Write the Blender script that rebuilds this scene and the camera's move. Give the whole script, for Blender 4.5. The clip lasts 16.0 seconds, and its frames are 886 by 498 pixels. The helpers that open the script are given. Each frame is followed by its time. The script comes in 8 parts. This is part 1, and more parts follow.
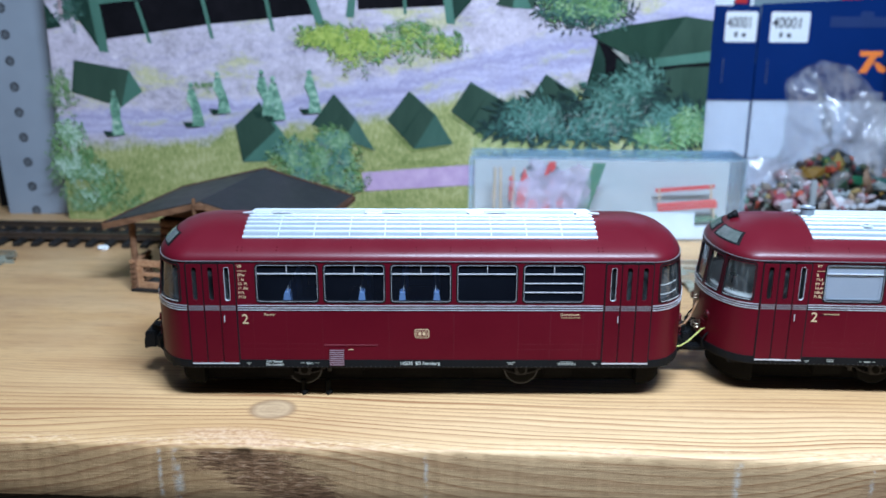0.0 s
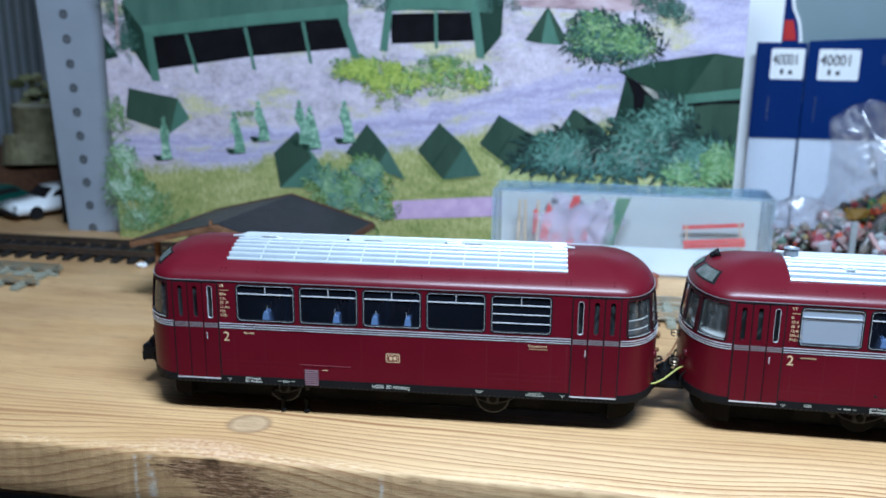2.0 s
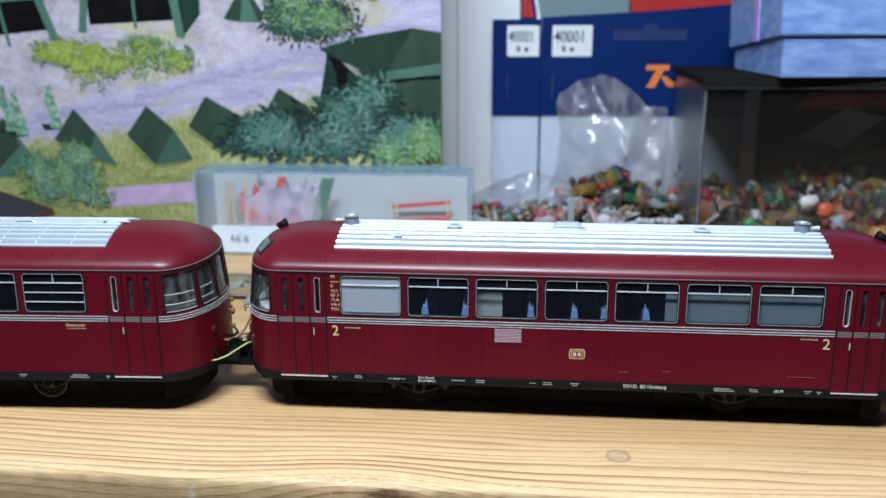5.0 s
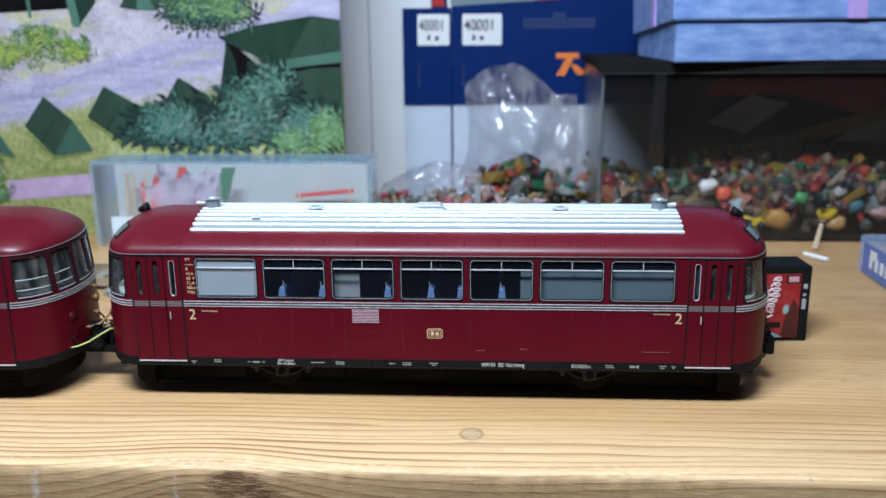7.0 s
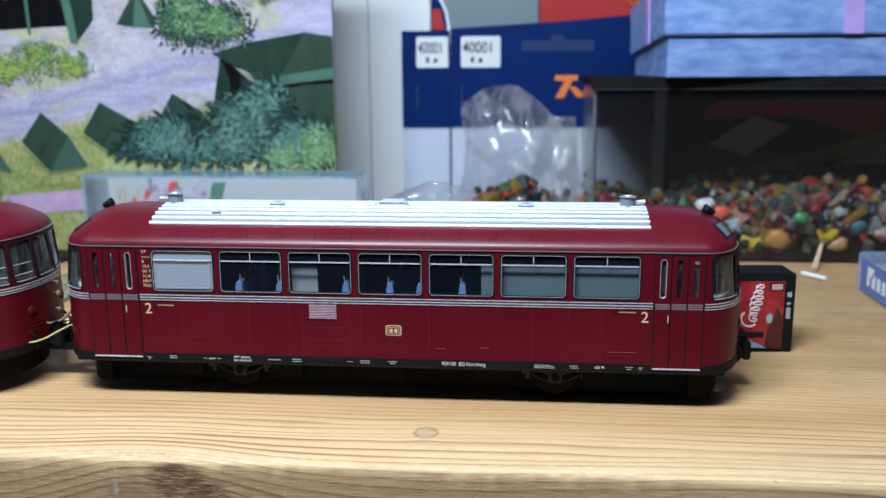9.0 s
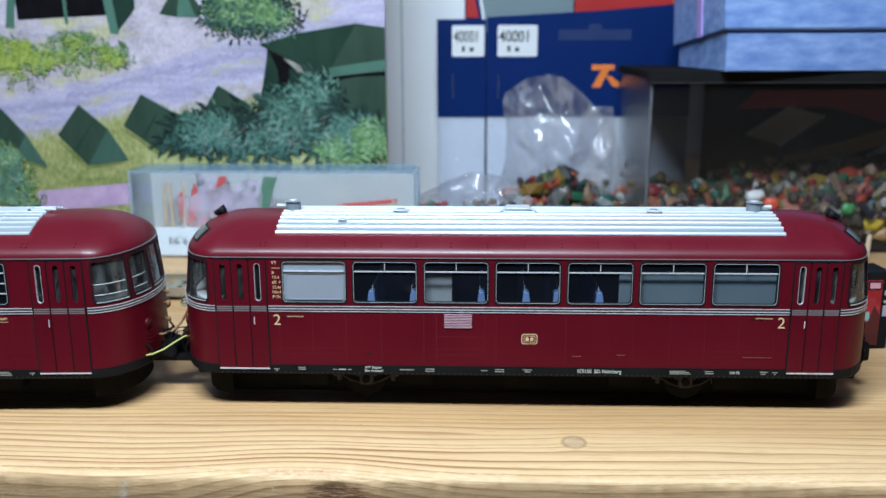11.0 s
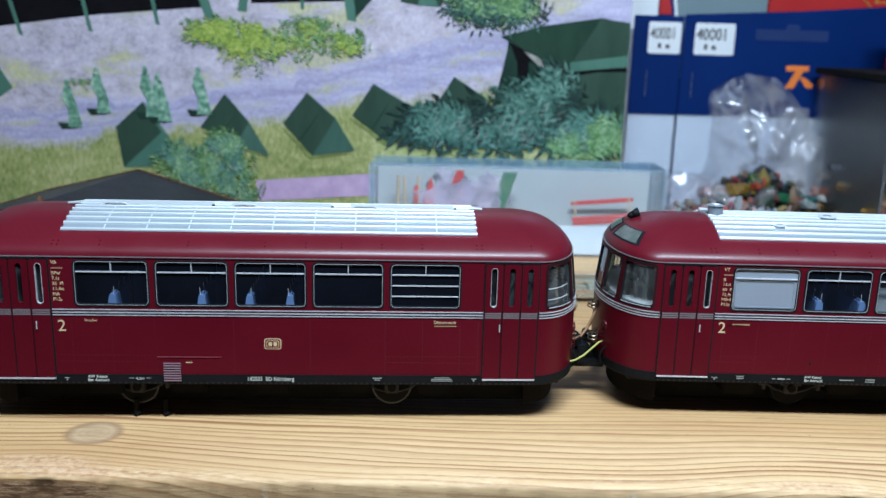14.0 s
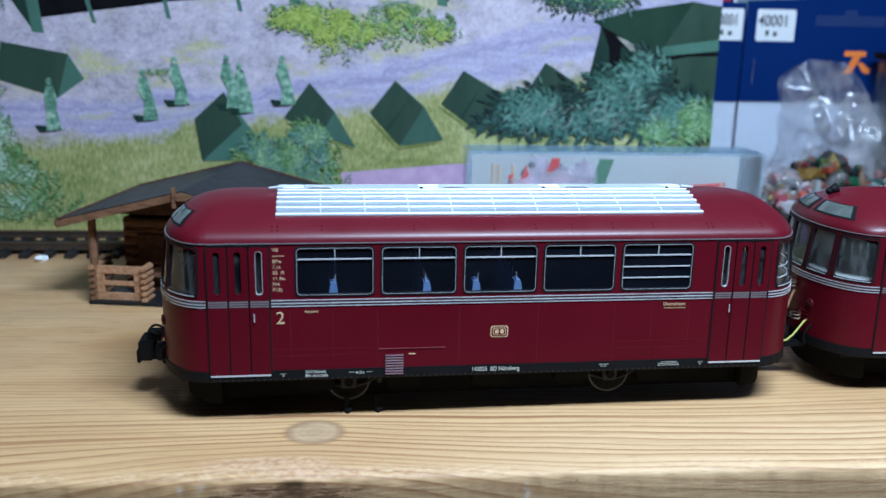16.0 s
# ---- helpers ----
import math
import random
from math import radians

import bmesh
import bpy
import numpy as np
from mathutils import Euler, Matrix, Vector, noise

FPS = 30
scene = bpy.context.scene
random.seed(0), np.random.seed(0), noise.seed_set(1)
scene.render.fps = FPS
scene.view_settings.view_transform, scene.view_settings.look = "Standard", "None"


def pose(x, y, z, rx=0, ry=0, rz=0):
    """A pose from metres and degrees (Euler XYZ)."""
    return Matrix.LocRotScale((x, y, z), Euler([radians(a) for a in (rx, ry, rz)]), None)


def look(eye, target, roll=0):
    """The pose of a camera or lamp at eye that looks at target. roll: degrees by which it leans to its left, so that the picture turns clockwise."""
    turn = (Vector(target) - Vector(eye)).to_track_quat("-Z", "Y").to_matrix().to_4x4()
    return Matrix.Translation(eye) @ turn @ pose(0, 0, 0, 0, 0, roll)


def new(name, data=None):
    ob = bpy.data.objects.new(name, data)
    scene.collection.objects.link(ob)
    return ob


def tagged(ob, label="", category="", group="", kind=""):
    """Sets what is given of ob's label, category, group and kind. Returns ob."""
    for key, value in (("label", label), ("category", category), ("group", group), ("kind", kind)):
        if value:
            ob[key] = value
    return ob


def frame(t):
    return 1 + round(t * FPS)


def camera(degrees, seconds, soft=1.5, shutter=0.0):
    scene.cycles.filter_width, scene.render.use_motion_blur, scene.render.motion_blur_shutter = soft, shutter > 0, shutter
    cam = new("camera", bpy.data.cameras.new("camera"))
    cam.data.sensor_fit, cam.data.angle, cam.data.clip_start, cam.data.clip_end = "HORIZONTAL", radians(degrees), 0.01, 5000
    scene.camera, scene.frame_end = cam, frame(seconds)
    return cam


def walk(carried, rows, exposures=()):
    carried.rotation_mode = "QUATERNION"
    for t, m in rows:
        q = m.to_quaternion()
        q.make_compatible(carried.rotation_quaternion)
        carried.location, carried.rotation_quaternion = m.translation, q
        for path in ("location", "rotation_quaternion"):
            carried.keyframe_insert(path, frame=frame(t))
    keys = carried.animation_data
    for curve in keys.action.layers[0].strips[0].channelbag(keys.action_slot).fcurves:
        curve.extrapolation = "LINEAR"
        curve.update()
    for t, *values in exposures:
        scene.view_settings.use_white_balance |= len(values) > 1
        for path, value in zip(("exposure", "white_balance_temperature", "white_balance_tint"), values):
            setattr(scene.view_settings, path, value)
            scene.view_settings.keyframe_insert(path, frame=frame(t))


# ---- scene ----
cam = camera(53.0, 16.0)
PATH = [
    (0, (0.00872, 0.00119, 0.09610), (0.00058, 0.19266, 0.03890), 0.27),
    (0.5, (0.01018, -0.00375, 0.09685), (-0.00201, 0.18763, 0.04007), -0.01),
    (1, (0.00921, 0.00038, 0.10250), (-0.00740, 0.19116, 0.04480), -1.03),
    (1.5, (0.01964, 0.00053, 0.10280), (-0.00430, 0.19104, 0.04682), -0.41),
    (2, (0.03870, -0.00135, 0.09750), (0.00841, 0.18970, 0.04666), 0.56),
    (2.5, (0.05225, 0.00087, 0.09935), (0.01885, 0.19144, 0.04867), -0.46),
    (3, (0.06892, 0.00542, 0.10143), (0.03487, 0.19584, 0.05061), -1.15),
    (3.5, (0.08783, 0.00331, 0.09967), (0.05633, 0.19479, 0.05123), -0.39),
    (4, (0.10705, 0.00377, 0.09783), (0.07689, 0.19588, 0.05110), -0.34),
    (4.5, (0.12236, 0.00574, 0.09739), (0.09620, 0.19833, 0.05025), -0.39),
    (5, (0.13102, 0.01629, 0.08962), (0.11209, 0.20872, 0.03851), -0.28),
    (5.2, (0.13593, 0.01974, 0.08725), (0.12093, 0.21203, 0.03433), -0.04),
    (7.5, (0.15803, 0.01783, 0.08371), (0.14628, 0.21119, 0.03395), -0.53),
    (8, (0.16084, 0.02425, 0.07774), (0.14755, 0.21892, 0.03383), -0.85),
    (8.5, (0.16545, 0.02164, 0.07281), (0.14827, 0.21660, 0.03165), -0.37),
    (8.7, (0.17107, 0.02121, 0.07260), (0.15228, 0.21617, 0.03214), -0.40),
    (10.8, (0.13792, 0.02183, 0.07840), (0.12730, 0.21606, 0.03191), -0.46),
    (11, (0.13058, 0.02147, 0.07976), (0.12344, 0.21586, 0.03325), -0.20),
    (11.5, (0.11088, 0.02251, 0.08143), (0.10991, 0.21684, 0.03419), -0.22),
    (12, (0.09254, 0.02221, 0.08219), (0.09539, 0.21689, 0.03645), 0.07),
    (12.5, (0.07143, 0.01996, 0.08338), (0.07360, 0.21461, 0.03748), 0.51),
    (13, (0.05213, 0.02405, 0.07966), (0.05443, 0.21852, 0.03300), 1.10),
    (13.5, (0.03926, 0.02494, 0.08093), (0.04113, 0.21922, 0.03345), 1.36),
    (14, (0.02711, 0.02586, 0.08070), (0.02965, 0.21976, 0.03176), 1.64),
    (14.5, (0.01694, 0.03220, 0.07789), (0.02082, 0.22570, 0.02746), 1.41),
    (15, (0.00025, 0.03243, 0.07812), (0.00658, 0.22609, 0.02857), 1.23),
    (15.5, (-0.01385, 0.03050, 0.08088), (-0.00468, 0.22441, 0.03277), 1.04),
    (16, (-0.02879, 0.03506, 0.07344), (-0.01263, 0.22851, 0.02530), 1.20),
]
cam.data.dof.use_dof, cam.data.dof.focus_distance, cam.data.dof.aperture_fstop = True, 0.184, 24.0
walk(cam, [(t, look(eye, target, roll)) for t, eye, target, roll in PATH], [(0.0, 0.03, 5850, 8), (2.0, -0.05, 5880, 6), (3.0, -0.08, 6140, 4), (5.0, -0.19, 6650, 8), (8.0, -0.15, 6450, 8), (11.0, -0.19, 6450, 6), (13.0, -0.23, 6370, 7), (14.5, -0.21, 6060, 4), (16.0, -0.21, 5720, 6)])

# ---- light: a lamp over the bench, an added unseen fill lamp overhead, bounce from the room ----
world = bpy.data.worlds.new("room_air")
scene.world = world
world.use_nodes = True
world.node_tree.nodes["Background"].inputs[0].default_value = (0.75, 0.85, 1.0, 1)
world.node_tree.nodes["Background"].inputs[1].default_value = 0.012


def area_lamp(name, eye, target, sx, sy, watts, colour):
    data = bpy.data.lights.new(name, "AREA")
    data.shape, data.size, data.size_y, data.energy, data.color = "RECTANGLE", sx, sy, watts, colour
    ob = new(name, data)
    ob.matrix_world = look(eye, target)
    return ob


area_lamp("bench_lamp", (0.085, 0.03, 0.365), (0.080, 0.235, 0.0), 0.22, 0.05, 3.45, (0.84, 1.0, 1.2))
area_lamp("fill_lamp", (0.2, -0.35, 1.52), (0.1, 0.2, 0.0), 1.1, 0.3, 3.0, (0.80, 1.0, 1.25))
scene.view_settings.exposure = 0.0

MM = 0.001


# ---- materials ----
def mat(name):
    m = bpy.data.materials.new(name)
    m.use_nodes = True
    n = m.node_tree.nodes
    return m, n, m.node_tree.links, n["Principled BSDF"]


def coords(n, l, scale=(1, 1, 1), random_shift=True):
    tc, mp = n.new("ShaderNodeTexCoord"), n.new("ShaderNodeMapping")
    l.new(tc.outputs["Object"], mp.inputs[0])
    mp.inputs[3].default_value = scale
    if random_shift:
        info, mul = n.new("ShaderNodeObjectInfo"), n.new("ShaderNodeMath")
        mul.operation = "MULTIPLY"
        mul.inputs[1].default_value = 37.0
        l.new(info.outputs["Random"], mul.inputs[0])
        l.new(mul.outputs[0], mp.inputs[1])
    return mp.outputs[0]


def noise_tex(n, l, vec, scale, detail=4.0, rough=0.6, distort=0.0):
    t = n.new("ShaderNodeTexNoise")
    t.inputs["Scale"].default_value, t.inputs["Detail"].default_value = scale, detail
    t.inputs["Roughness"].default_value, t.inputs["Distortion"].default_value = rough, distort
    l.new(vec, t.inputs["Vector"])
    return t.outputs["Fac"]


def ramp(n, l, fac, stops):
    r = n.new("ShaderNodeValToRGB")
    e = r.color_ramp.elements
    while len(e) < len(stops):
        e.new(0.5)
    for k, (p, c) in zip(e, stops):
        k.position, k.color = p, (*c, 1)
    l.new(fac, r.inputs[0])
    return r.outputs[0]


def mix(n, l, fac, a, b, mode="MIX"):
    m = n.new("ShaderNodeMix")
    m.data_type, m.blend_type = "RGBA", mode
    for socket, v in ((m.inputs[0], fac), (m.inputs[6], a), (m.inputs[7], b)):
        if isinstance(v, (int, float)):
            socket.default_value = v
        elif isinstance(v, tuple):
            socket.default_value = (*v, 1)
        else:
            l.new(v, socket)
    return m.outputs[2]


def calc(n, l, op, a, b=0.0, c=0.0, clamp=False):
    m = n.new("ShaderNodeMath")
    m.operation, m.use_clamp = op, clamp
    for socket, v in zip(m.inputs, (a, b, c)):
        if isinstance(v, (int, float)):
            socket.default_value = v
        else:
            l.new(v, socket)
    return m.outputs[0]


def bump(n, l, bsdf, height, strength, distance):
    b = n.new("ShaderNodeBump")
    b.inputs["Strength"].default_value, b.inputs["Distance"].default_value = strength, distance
    l.new(height, b.inputs["Height"])
    l.new(b.outputs[0], bsdf.inputs["Normal"])


def shade(c, k):
    return tuple(min(1.0, v * k) for v in c)


def paint(name, colour, rough=0.45, metal=0.0, vary=0.15, scale=120.0, grain=2500.0, relief=0.15, coat=0.0, rvary=0.12):
    """A coloured surface with broad stains, a fine grain, uneven gloss and slight relief."""
    m, n, l, b = mat(name)
    vec = coords(n, l)
    broad, fine = noise_tex(n, l, vec, scale, 5), noise_tex(n, l, vec, grain, 3)
    both = calc(n, l, "MULTIPLY_ADD", fine, 0.35, calc(n, l, "MULTIPLY", broad, 0.65))
    l.new(ramp(n, l, both, [(0.3, shade(colour, 1 - vary)), (0.7, shade(colour, 1 + vary))]), b.inputs["Base Color"])
    l.new(calc(n, l, "MULTIPLY_ADD", broad, rvary * 2, rough - rvary), b.inputs["Roughness"])
    b.inputs["Metallic"].default_value = metal
    b.inputs["Coat Weight"].default_value = coat
    b.inputs["Coat Roughness"].default_value = 0.15
    if relief:
        bump(n, l, b, fine, relief, 0.0001)
    return m


def mottle(name, stops, scale, rough=0.6, detail=6.0, islands=False, stretch=(1, 1, 1), relief=0.0, gloss=0.3):
    m, n, l, b = mat(name)
    vec = coords(n, l, stretch)
    fac = noise_tex(n, l, vec, scale, detail, 0.65)
    if islands:
        g = n.new("ShaderNodeNewGeometry")
        fac = calc(n, l, "MULTIPLY_ADD", g.outputs["Random Per Island"], 0.7 if islands is True else islands, calc(n, l, "MULTIPLY", fac, 0.3 if islands is True else 1 - islands))
    l.new(ramp(n, l, fac, stops), b.inputs["Base Color"])
    b.inputs["Roughness"].default_value = rough
    b.inputs["Specular IOR Level"].default_value = gloss
    if relief:
        bump(n, l, b, fac, relief, 0.0003)
    return m


def clear(name, tint=(1, 1, 1), gloss=0.05, haze=0.0, hazecol=(0.8, 0.85, 0.9), extra=0.0, wrinkle=0.0, haze_scale=60.0, streaks=False, run=(2.2, 1, 0.55)):
    """Thin clear plastic or glass: see-through, with a mirror gloss by the angle and some milky haze."""
    m, n, l, b = mat(name)
    out = n["Material Output"]
    tr, gl, df = n.new("ShaderNodeBsdfTransparent"), n.new("ShaderNodeBsdfGlossy"), n.new("ShaderNodeBsdfDiffuse")
    tr.inputs[0].default_value = (*tint, 1)
    gl.inputs["Roughness"].default_value = gloss
    fr = n.new("ShaderNodeFresnel")
    fr.inputs[0].default_value = 1.45
    vec = coords(n, l)
    haze_noise = noise_tex(n, l, vec, haze_scale, 4)
    # streaks: soft highlight lines painted into the haze
    if streaks:
        fold = noise_tex(n, l, coords(n, l, run), haze_scale, 3, 0.5, 1.5)
        haze_noise = calc(n, l, "MULTIPLY_ADD", calc(n, l, "POWER", calc(n, l, "SUBTRACT", 1.0, calc(n, l, "ABSOLUTE", calc(n, l, "MULTIPLY", calc(n, l, "SUBTRACT", fold, 0.5), 6.0), clamp=True)), 3.0), 1.1, calc(n, l, "MULTIPLY", haze_noise, 0.5))
    df.inputs[0].default_value = (*hazecol, 1)
    m1, m2 = n.new("ShaderNodeMixShader"), n.new("ShaderNodeMixShader")
    l.new(calc(n, l, "MULTIPLY", haze_noise, haze * 2, clamp=True), m1.inputs[0])
    l.new(tr.outputs[0], m1.inputs[1])
    l.new(df.outputs[0], m1.inputs[2])
    l.new(calc(n, l, "ADD", fr.outputs[0], extra, clamp=True), m2.inputs[0])
    l.new(m1.outputs[0], m2.inputs[1])
    l.new(gl.outputs[0], m2.inputs[2])
    if wrinkle:
        bp = n.new("ShaderNodeBump")
        bp.inputs["Strength"].default_value, bp.inputs["Distance"].default_value = wrinkle, 0.002
        l.new(noise_tex(n, l, vec, 45, 2, 0.45, 1.2), bp.inputs["Height"])
        l.new(bp.outputs[0], gl.inputs["Normal"])
        l.new(bp.outputs[0], fr.inputs["Normal"])
    l.new(m2.outputs[0], out.inputs[0])
    return m


def pine(name):
    """Planed pine with growth rings along x that bend round the knots, pores, and darker torn spots."""
    m, n, l, b = mat(name)
    tc, sep = n.new("ShaderNodeTexCoord"), n.new("ShaderNodeSeparateXYZ")
    l.new(tc.outputs["Object"], sep.inputs[0])
    X, Y, Z = sep.outputs
    # Top and front edge share one depth coordinate, so rings run over the rounded edge.
    w = calc(n, l, "MULTIPLY_ADD", Z, 1.1, Y)
    flat = n.new("ShaderNodeCombineXYZ")
    l.new(calc(n, l, "MULTIPLY", X, 0.22), flat.inputs[0])
    l.new(w, flat.inputs[1])
    drift = noise_tex(n, l, flat.outputs[0], 16.0, 2, 0.4)
    wob = noise_tex(n, l, flat.outputs[0], 70.0, 2, 0.5)
    phase = calc(n, l, "MULTIPLY_ADD", drift, 0.020, w)
    phase = calc(n, l, "MULTIPLY_ADD", wob, 0.0045, phase)
    knotmask = rimmask = heartwood = None
    for kx, kw, rx, rw, pull, seen in ((-0.0392, 0.1889, 0.0050, 0.0046, -0.0016, True), (0.1508, 0.1877, 0.0023, 0.0026, -0.0010, True), (-0.041, 0.1600, 0.019, 0.012, -0.0125, False),
                                       (0.099, 0.1560, 0.011, 0.012, -0.0130, False), (-0.30, 0.25, 0.006, 0.004, -0.003, True), (0.42, 0.21, 0.005, 0.003, -0.003, True), (-0.118, 0.206, 0.004, 0.003, -0.002, False)):
        dx = calc(n, l, "DIVIDE", calc(n, l, "SUBTRACT", X, kx), rx)
        dw = calc(n, l, "DIVIDE", calc(n, l, "SUBTRACT", w, kw), rw)
        r2 = calc(n, l, "MULTIPLY_ADD", dx, dx, calc(n, l, "MULTIPLY", dw, dw))
        r = calc(n, l, "SQRT", r2)
        fall = calc(n, l, "POWER", 2.718, calc(n, l, "MULTIPLY", r2, -0.28))
        phase = calc(n, l, "MULTIPLY_ADD", fall, pull, phase)
        if seen:
            heartwood = r if heartwood is None else calc(n, l, "MINIMUM", heartwood, r)
            band = calc(n, l, "SUBTRACT", 1.0, calc(n, l, "MULTIPLY", calc(n, l, "ABSOLUTE", calc(n, l, "SUBTRACT", r, 1.0)), 4.0), clamp=True)
            rimmask = band if rimmask is None else calc(n, l, "MAXIMUM", rimmask, band)
            one = calc(n, l, "MULTIPLY", calc(n, l, "SUBTRACT", 1.15, r, clamp=True), 4.0, clamp=True)
            knotmask = one if knotmask is None else calc(n, l, "MAXIMUM", knotmask, one)
    # rings lie closer together away from the front edge
    far = calc(n, l, "MINIMUM", calc(n, l, "MAXIMUM", calc(n, l, "SUBTRACT", w, 0.183), 0.0), 0.07)
    phase = calc(n, l, "MULTIPLY_ADD", calc(n, l, "MULTIPLY", far, far), 7.0, phase)
    uneven = n.new("ShaderNodeCombineXYZ")
    l.new(phase, uneven.inputs[1])
    l.new(calc(n, l, "MULTIPLY", X, 0.02), uneven.inputs[0])
    irregular = noise_tex(n, l, uneven.outputs[0], 170.0, 3, 0.6)
    strength = noise_tex(n, l, uneven.outputs[0], 90.0, 2, 0.5)
    phase = calc(n, l, "MULTIPLY_ADD", irregular, 0.006, phase)
    rings = calc(n, l, "FRACT", calc(n, l, "MULTIPLY", phase, 400.0))
    late = calc(n, l, "POWER", rings, 4.0)
    late = calc(n, l, "MULTIPLY", late, calc(n, l, "SUBTRACT", 1.0, calc(n, l, "POWER", rings, 26.0)))
    stretch = n.new("ShaderNodeMapping")
    stretch.inputs[3].default_value = (90, 2600, 2600)
    l.new(tc.outputs["Object"], stretch.inputs[0])
    fibre = noise_tex(n, l, stretch.outputs[0], 1.0, 4)
    broad = noise_tex(n, l, flat.outputs[0], 24.0, 3)
    light = ramp(n, l, broad, [(0.32, (0.50, 0.285, 0.118)), (0.66, (0.74, 0.475, 0.225))])
    # a pale band of sapwood runs along the front of the top
    sap = calc(n, l, "MULTIPLY", calc(n, l, "SUBTRACT", calc(n, l, "MULTIPLY_ADD", calc(n, l, "SUBTRACT", drift, 0.5), 0.03, 0.200), w), 60.0, clamp=True)
    sap = calc(n, l, "MULTIPLY", sap, calc(n, l, "MULTIPLY_ADD", X, 14.0, 0.75, clamp=True))
    light = mix(n, l, calc(n, l, "MULTIPLY", sap, 0.70), light, (0.82, 0.575, 0.325))
    below = calc(n, l, "MULTIPLY", calc(n, l, "SUBTRACT", -0.0008, Z), 900.0, clamp=True)
    near = calc(n, l, "MULTIPLY", calc(n, l, "SUBTRACT", 0.215, Y), 30.0, clamp=True)
    faded = noise_tex(n, l, flat.outputs[0], 34.0, 2, 0.5)
    depth = calc(n, l, "MULTIPLY_ADD", below, 0.5, calc(n, l, "MULTIPLY_ADD", near, 0.80, 0.60))
    depth = calc(n, l, "MULTIPLY", depth, calc(n, l, "MULTIPLY_ADD", strength, 2.6, -0.1))
    depth = calc(n, l, "MULTIPLY", depth, calc(n, l, "MULTIPLY_ADD", faded, 2.2, -0.15, clamp=True))
    depth = calc(n, l, "MULTIPLY", depth, calc(n, l, "MULTIPLY_ADD", sap, -0.25, 1.0))
    col = mix(n, l, calc(n, l, "MULTIPLY", late, depth, clamp=True), light, (0.29, 0.115, 0.042))
    col = mix(n, l, calc(n, l, "MULTIPLY", fibre, 0.30), col, (0.52, 0.31, 0.155))
    streak = n.new("ShaderNodeMapping")
    streak.inputs[2].default_value = (0, 0, radians(-2.5))
    streak.inputs[3].default_value = (22, 1000, 400)
    l.new(tc.outputs["Object"], streak.inputs[0])
    lines = calc(n, l, "MULTIPLY", calc(n, l, "SUBTRACT", noise_tex(n, l, streak.outputs[0], 1.0, 5, 0.65), 0.5), 3.0, clamp=True)
    col = mix(n, l, calc(n, l, "MULTIPLY", lines, calc(n, l, "MULTIPLY_ADD", sap, -0.30, 0.68)), col, (0.37, 0.195, 0.085))
    # uneven toning, scuffs and short dark scratches on the rear of the top
    rear = calc(n, l, "MULTIPLY", calc(n, l, "SUBTRACT", Y, 0.190), 22.0, clamp=True)
    smear = n.new("ShaderNodeMapping")
    smear.inputs[3].default_value = (16, 95, 90)
    l.new(tc.outputs["Object"], smear.inputs[0])
    blot = calc(n, l, "MULTIPLY", calc(n, l, "SUBTRACT", noise_tex(n, l, smear.outputs[0], 1.0, 6, 0.7), 0.43), 3.6, clamp=True)
    col = mix(n, l, calc(n, l, "MULTIPLY", blot, calc(n, l, "MULTIPLY_ADD", rear, 0.62, 0.12)), col, (0.37, 0.195, 0.09))
    cloud = calc(n, l, "MULTIPLY", calc(n, l, "SUBTRACT", noise_tex(n, l, coords(n, l, (26, 44, 44), False), 1.0, 4, 0.6), 0.46), 3.5, clamp=True)
    col = mix(n, l, calc(n, l, "MULTIPLY", cloud, calc(n, l, "MULTIPLY_ADD", rear, 0.40, 0.04)), col, (0.66, 0.46, 0.26))
    scuff = n.new("ShaderNodeMapping")
    scuff.inputs[2].default_value = (0, 0, radians(-4))
    scuff.inputs[3].default_value = (95, 1500, 900)
    l.new(tc.outputs["Object"], scuff.inputs[0])
    dash = calc(n, l, "MULTIPLY", calc(n, l, "SUBTRACT", noise_tex(n, l, scuff.outputs[0], 1.0, 3, 0.6), 0.59), 11.0, clamp=True)
    col = mix(n, l, calc(n, l, "MULTIPLY", dash, calc(n, l, "MULTIPLY_ADD", rear, 0.45, 0.20)), col, (0.20, 0.105, 0.055))
    pits = n.new("ShaderNodeMapping")
    pits.inputs[3].default_value = (190, 3400, 2600)
    l.new(tc.outputs["Object"], pits.inputs[0])
    pore = calc(n, l, "MULTIPLY", calc(n, l, "SUBTRACT", noise_tex(n, l, pits.outputs[0], 1.0, 2, 0.6), 0.56), 9.0, clamp=True)
    col = mix(n, l, calc(n, l, "MULTIPLY", pore, 0.34), col, (0.36, 0.19, 0.085))
    speck = calc(n, l, "MULTIPLY", calc(n, l, "SUBTRACT", noise_tex(n, l, coords(n, l, (500, 900, 900), False), 1.0, 2, 0.5), 0.74), 14.0, clamp=True)
    col = mix(n, l, calc(n, l, "MULTIPLY", speck, 0.7), col, (0.10, 0.06, 0.04))
    knot = ramp(n, l, noise_tex(n, l, flat.outputs[0], 500.0, 3), [(0.35, (0.40, 0.26, 0.145)), (0.6, (0.56, 0.38, 0.22))])
    eye = calc(n, l, "FRACT", calc(n, l, "MULTIPLY_ADD", heartwood, 3.6, calc(n, l, "MULTIPLY", wob, 1.5)))
    knot = mix(n, l, calc(n, l, "MULTIPLY", calc(n, l, "POWER", eye, 3.0), 0.22), knot, (0.27, 0.155, 0.09))
    col = mix(n, l, calc(n, l, "MULTIPLY", knotmask, 0.85), col, knot)
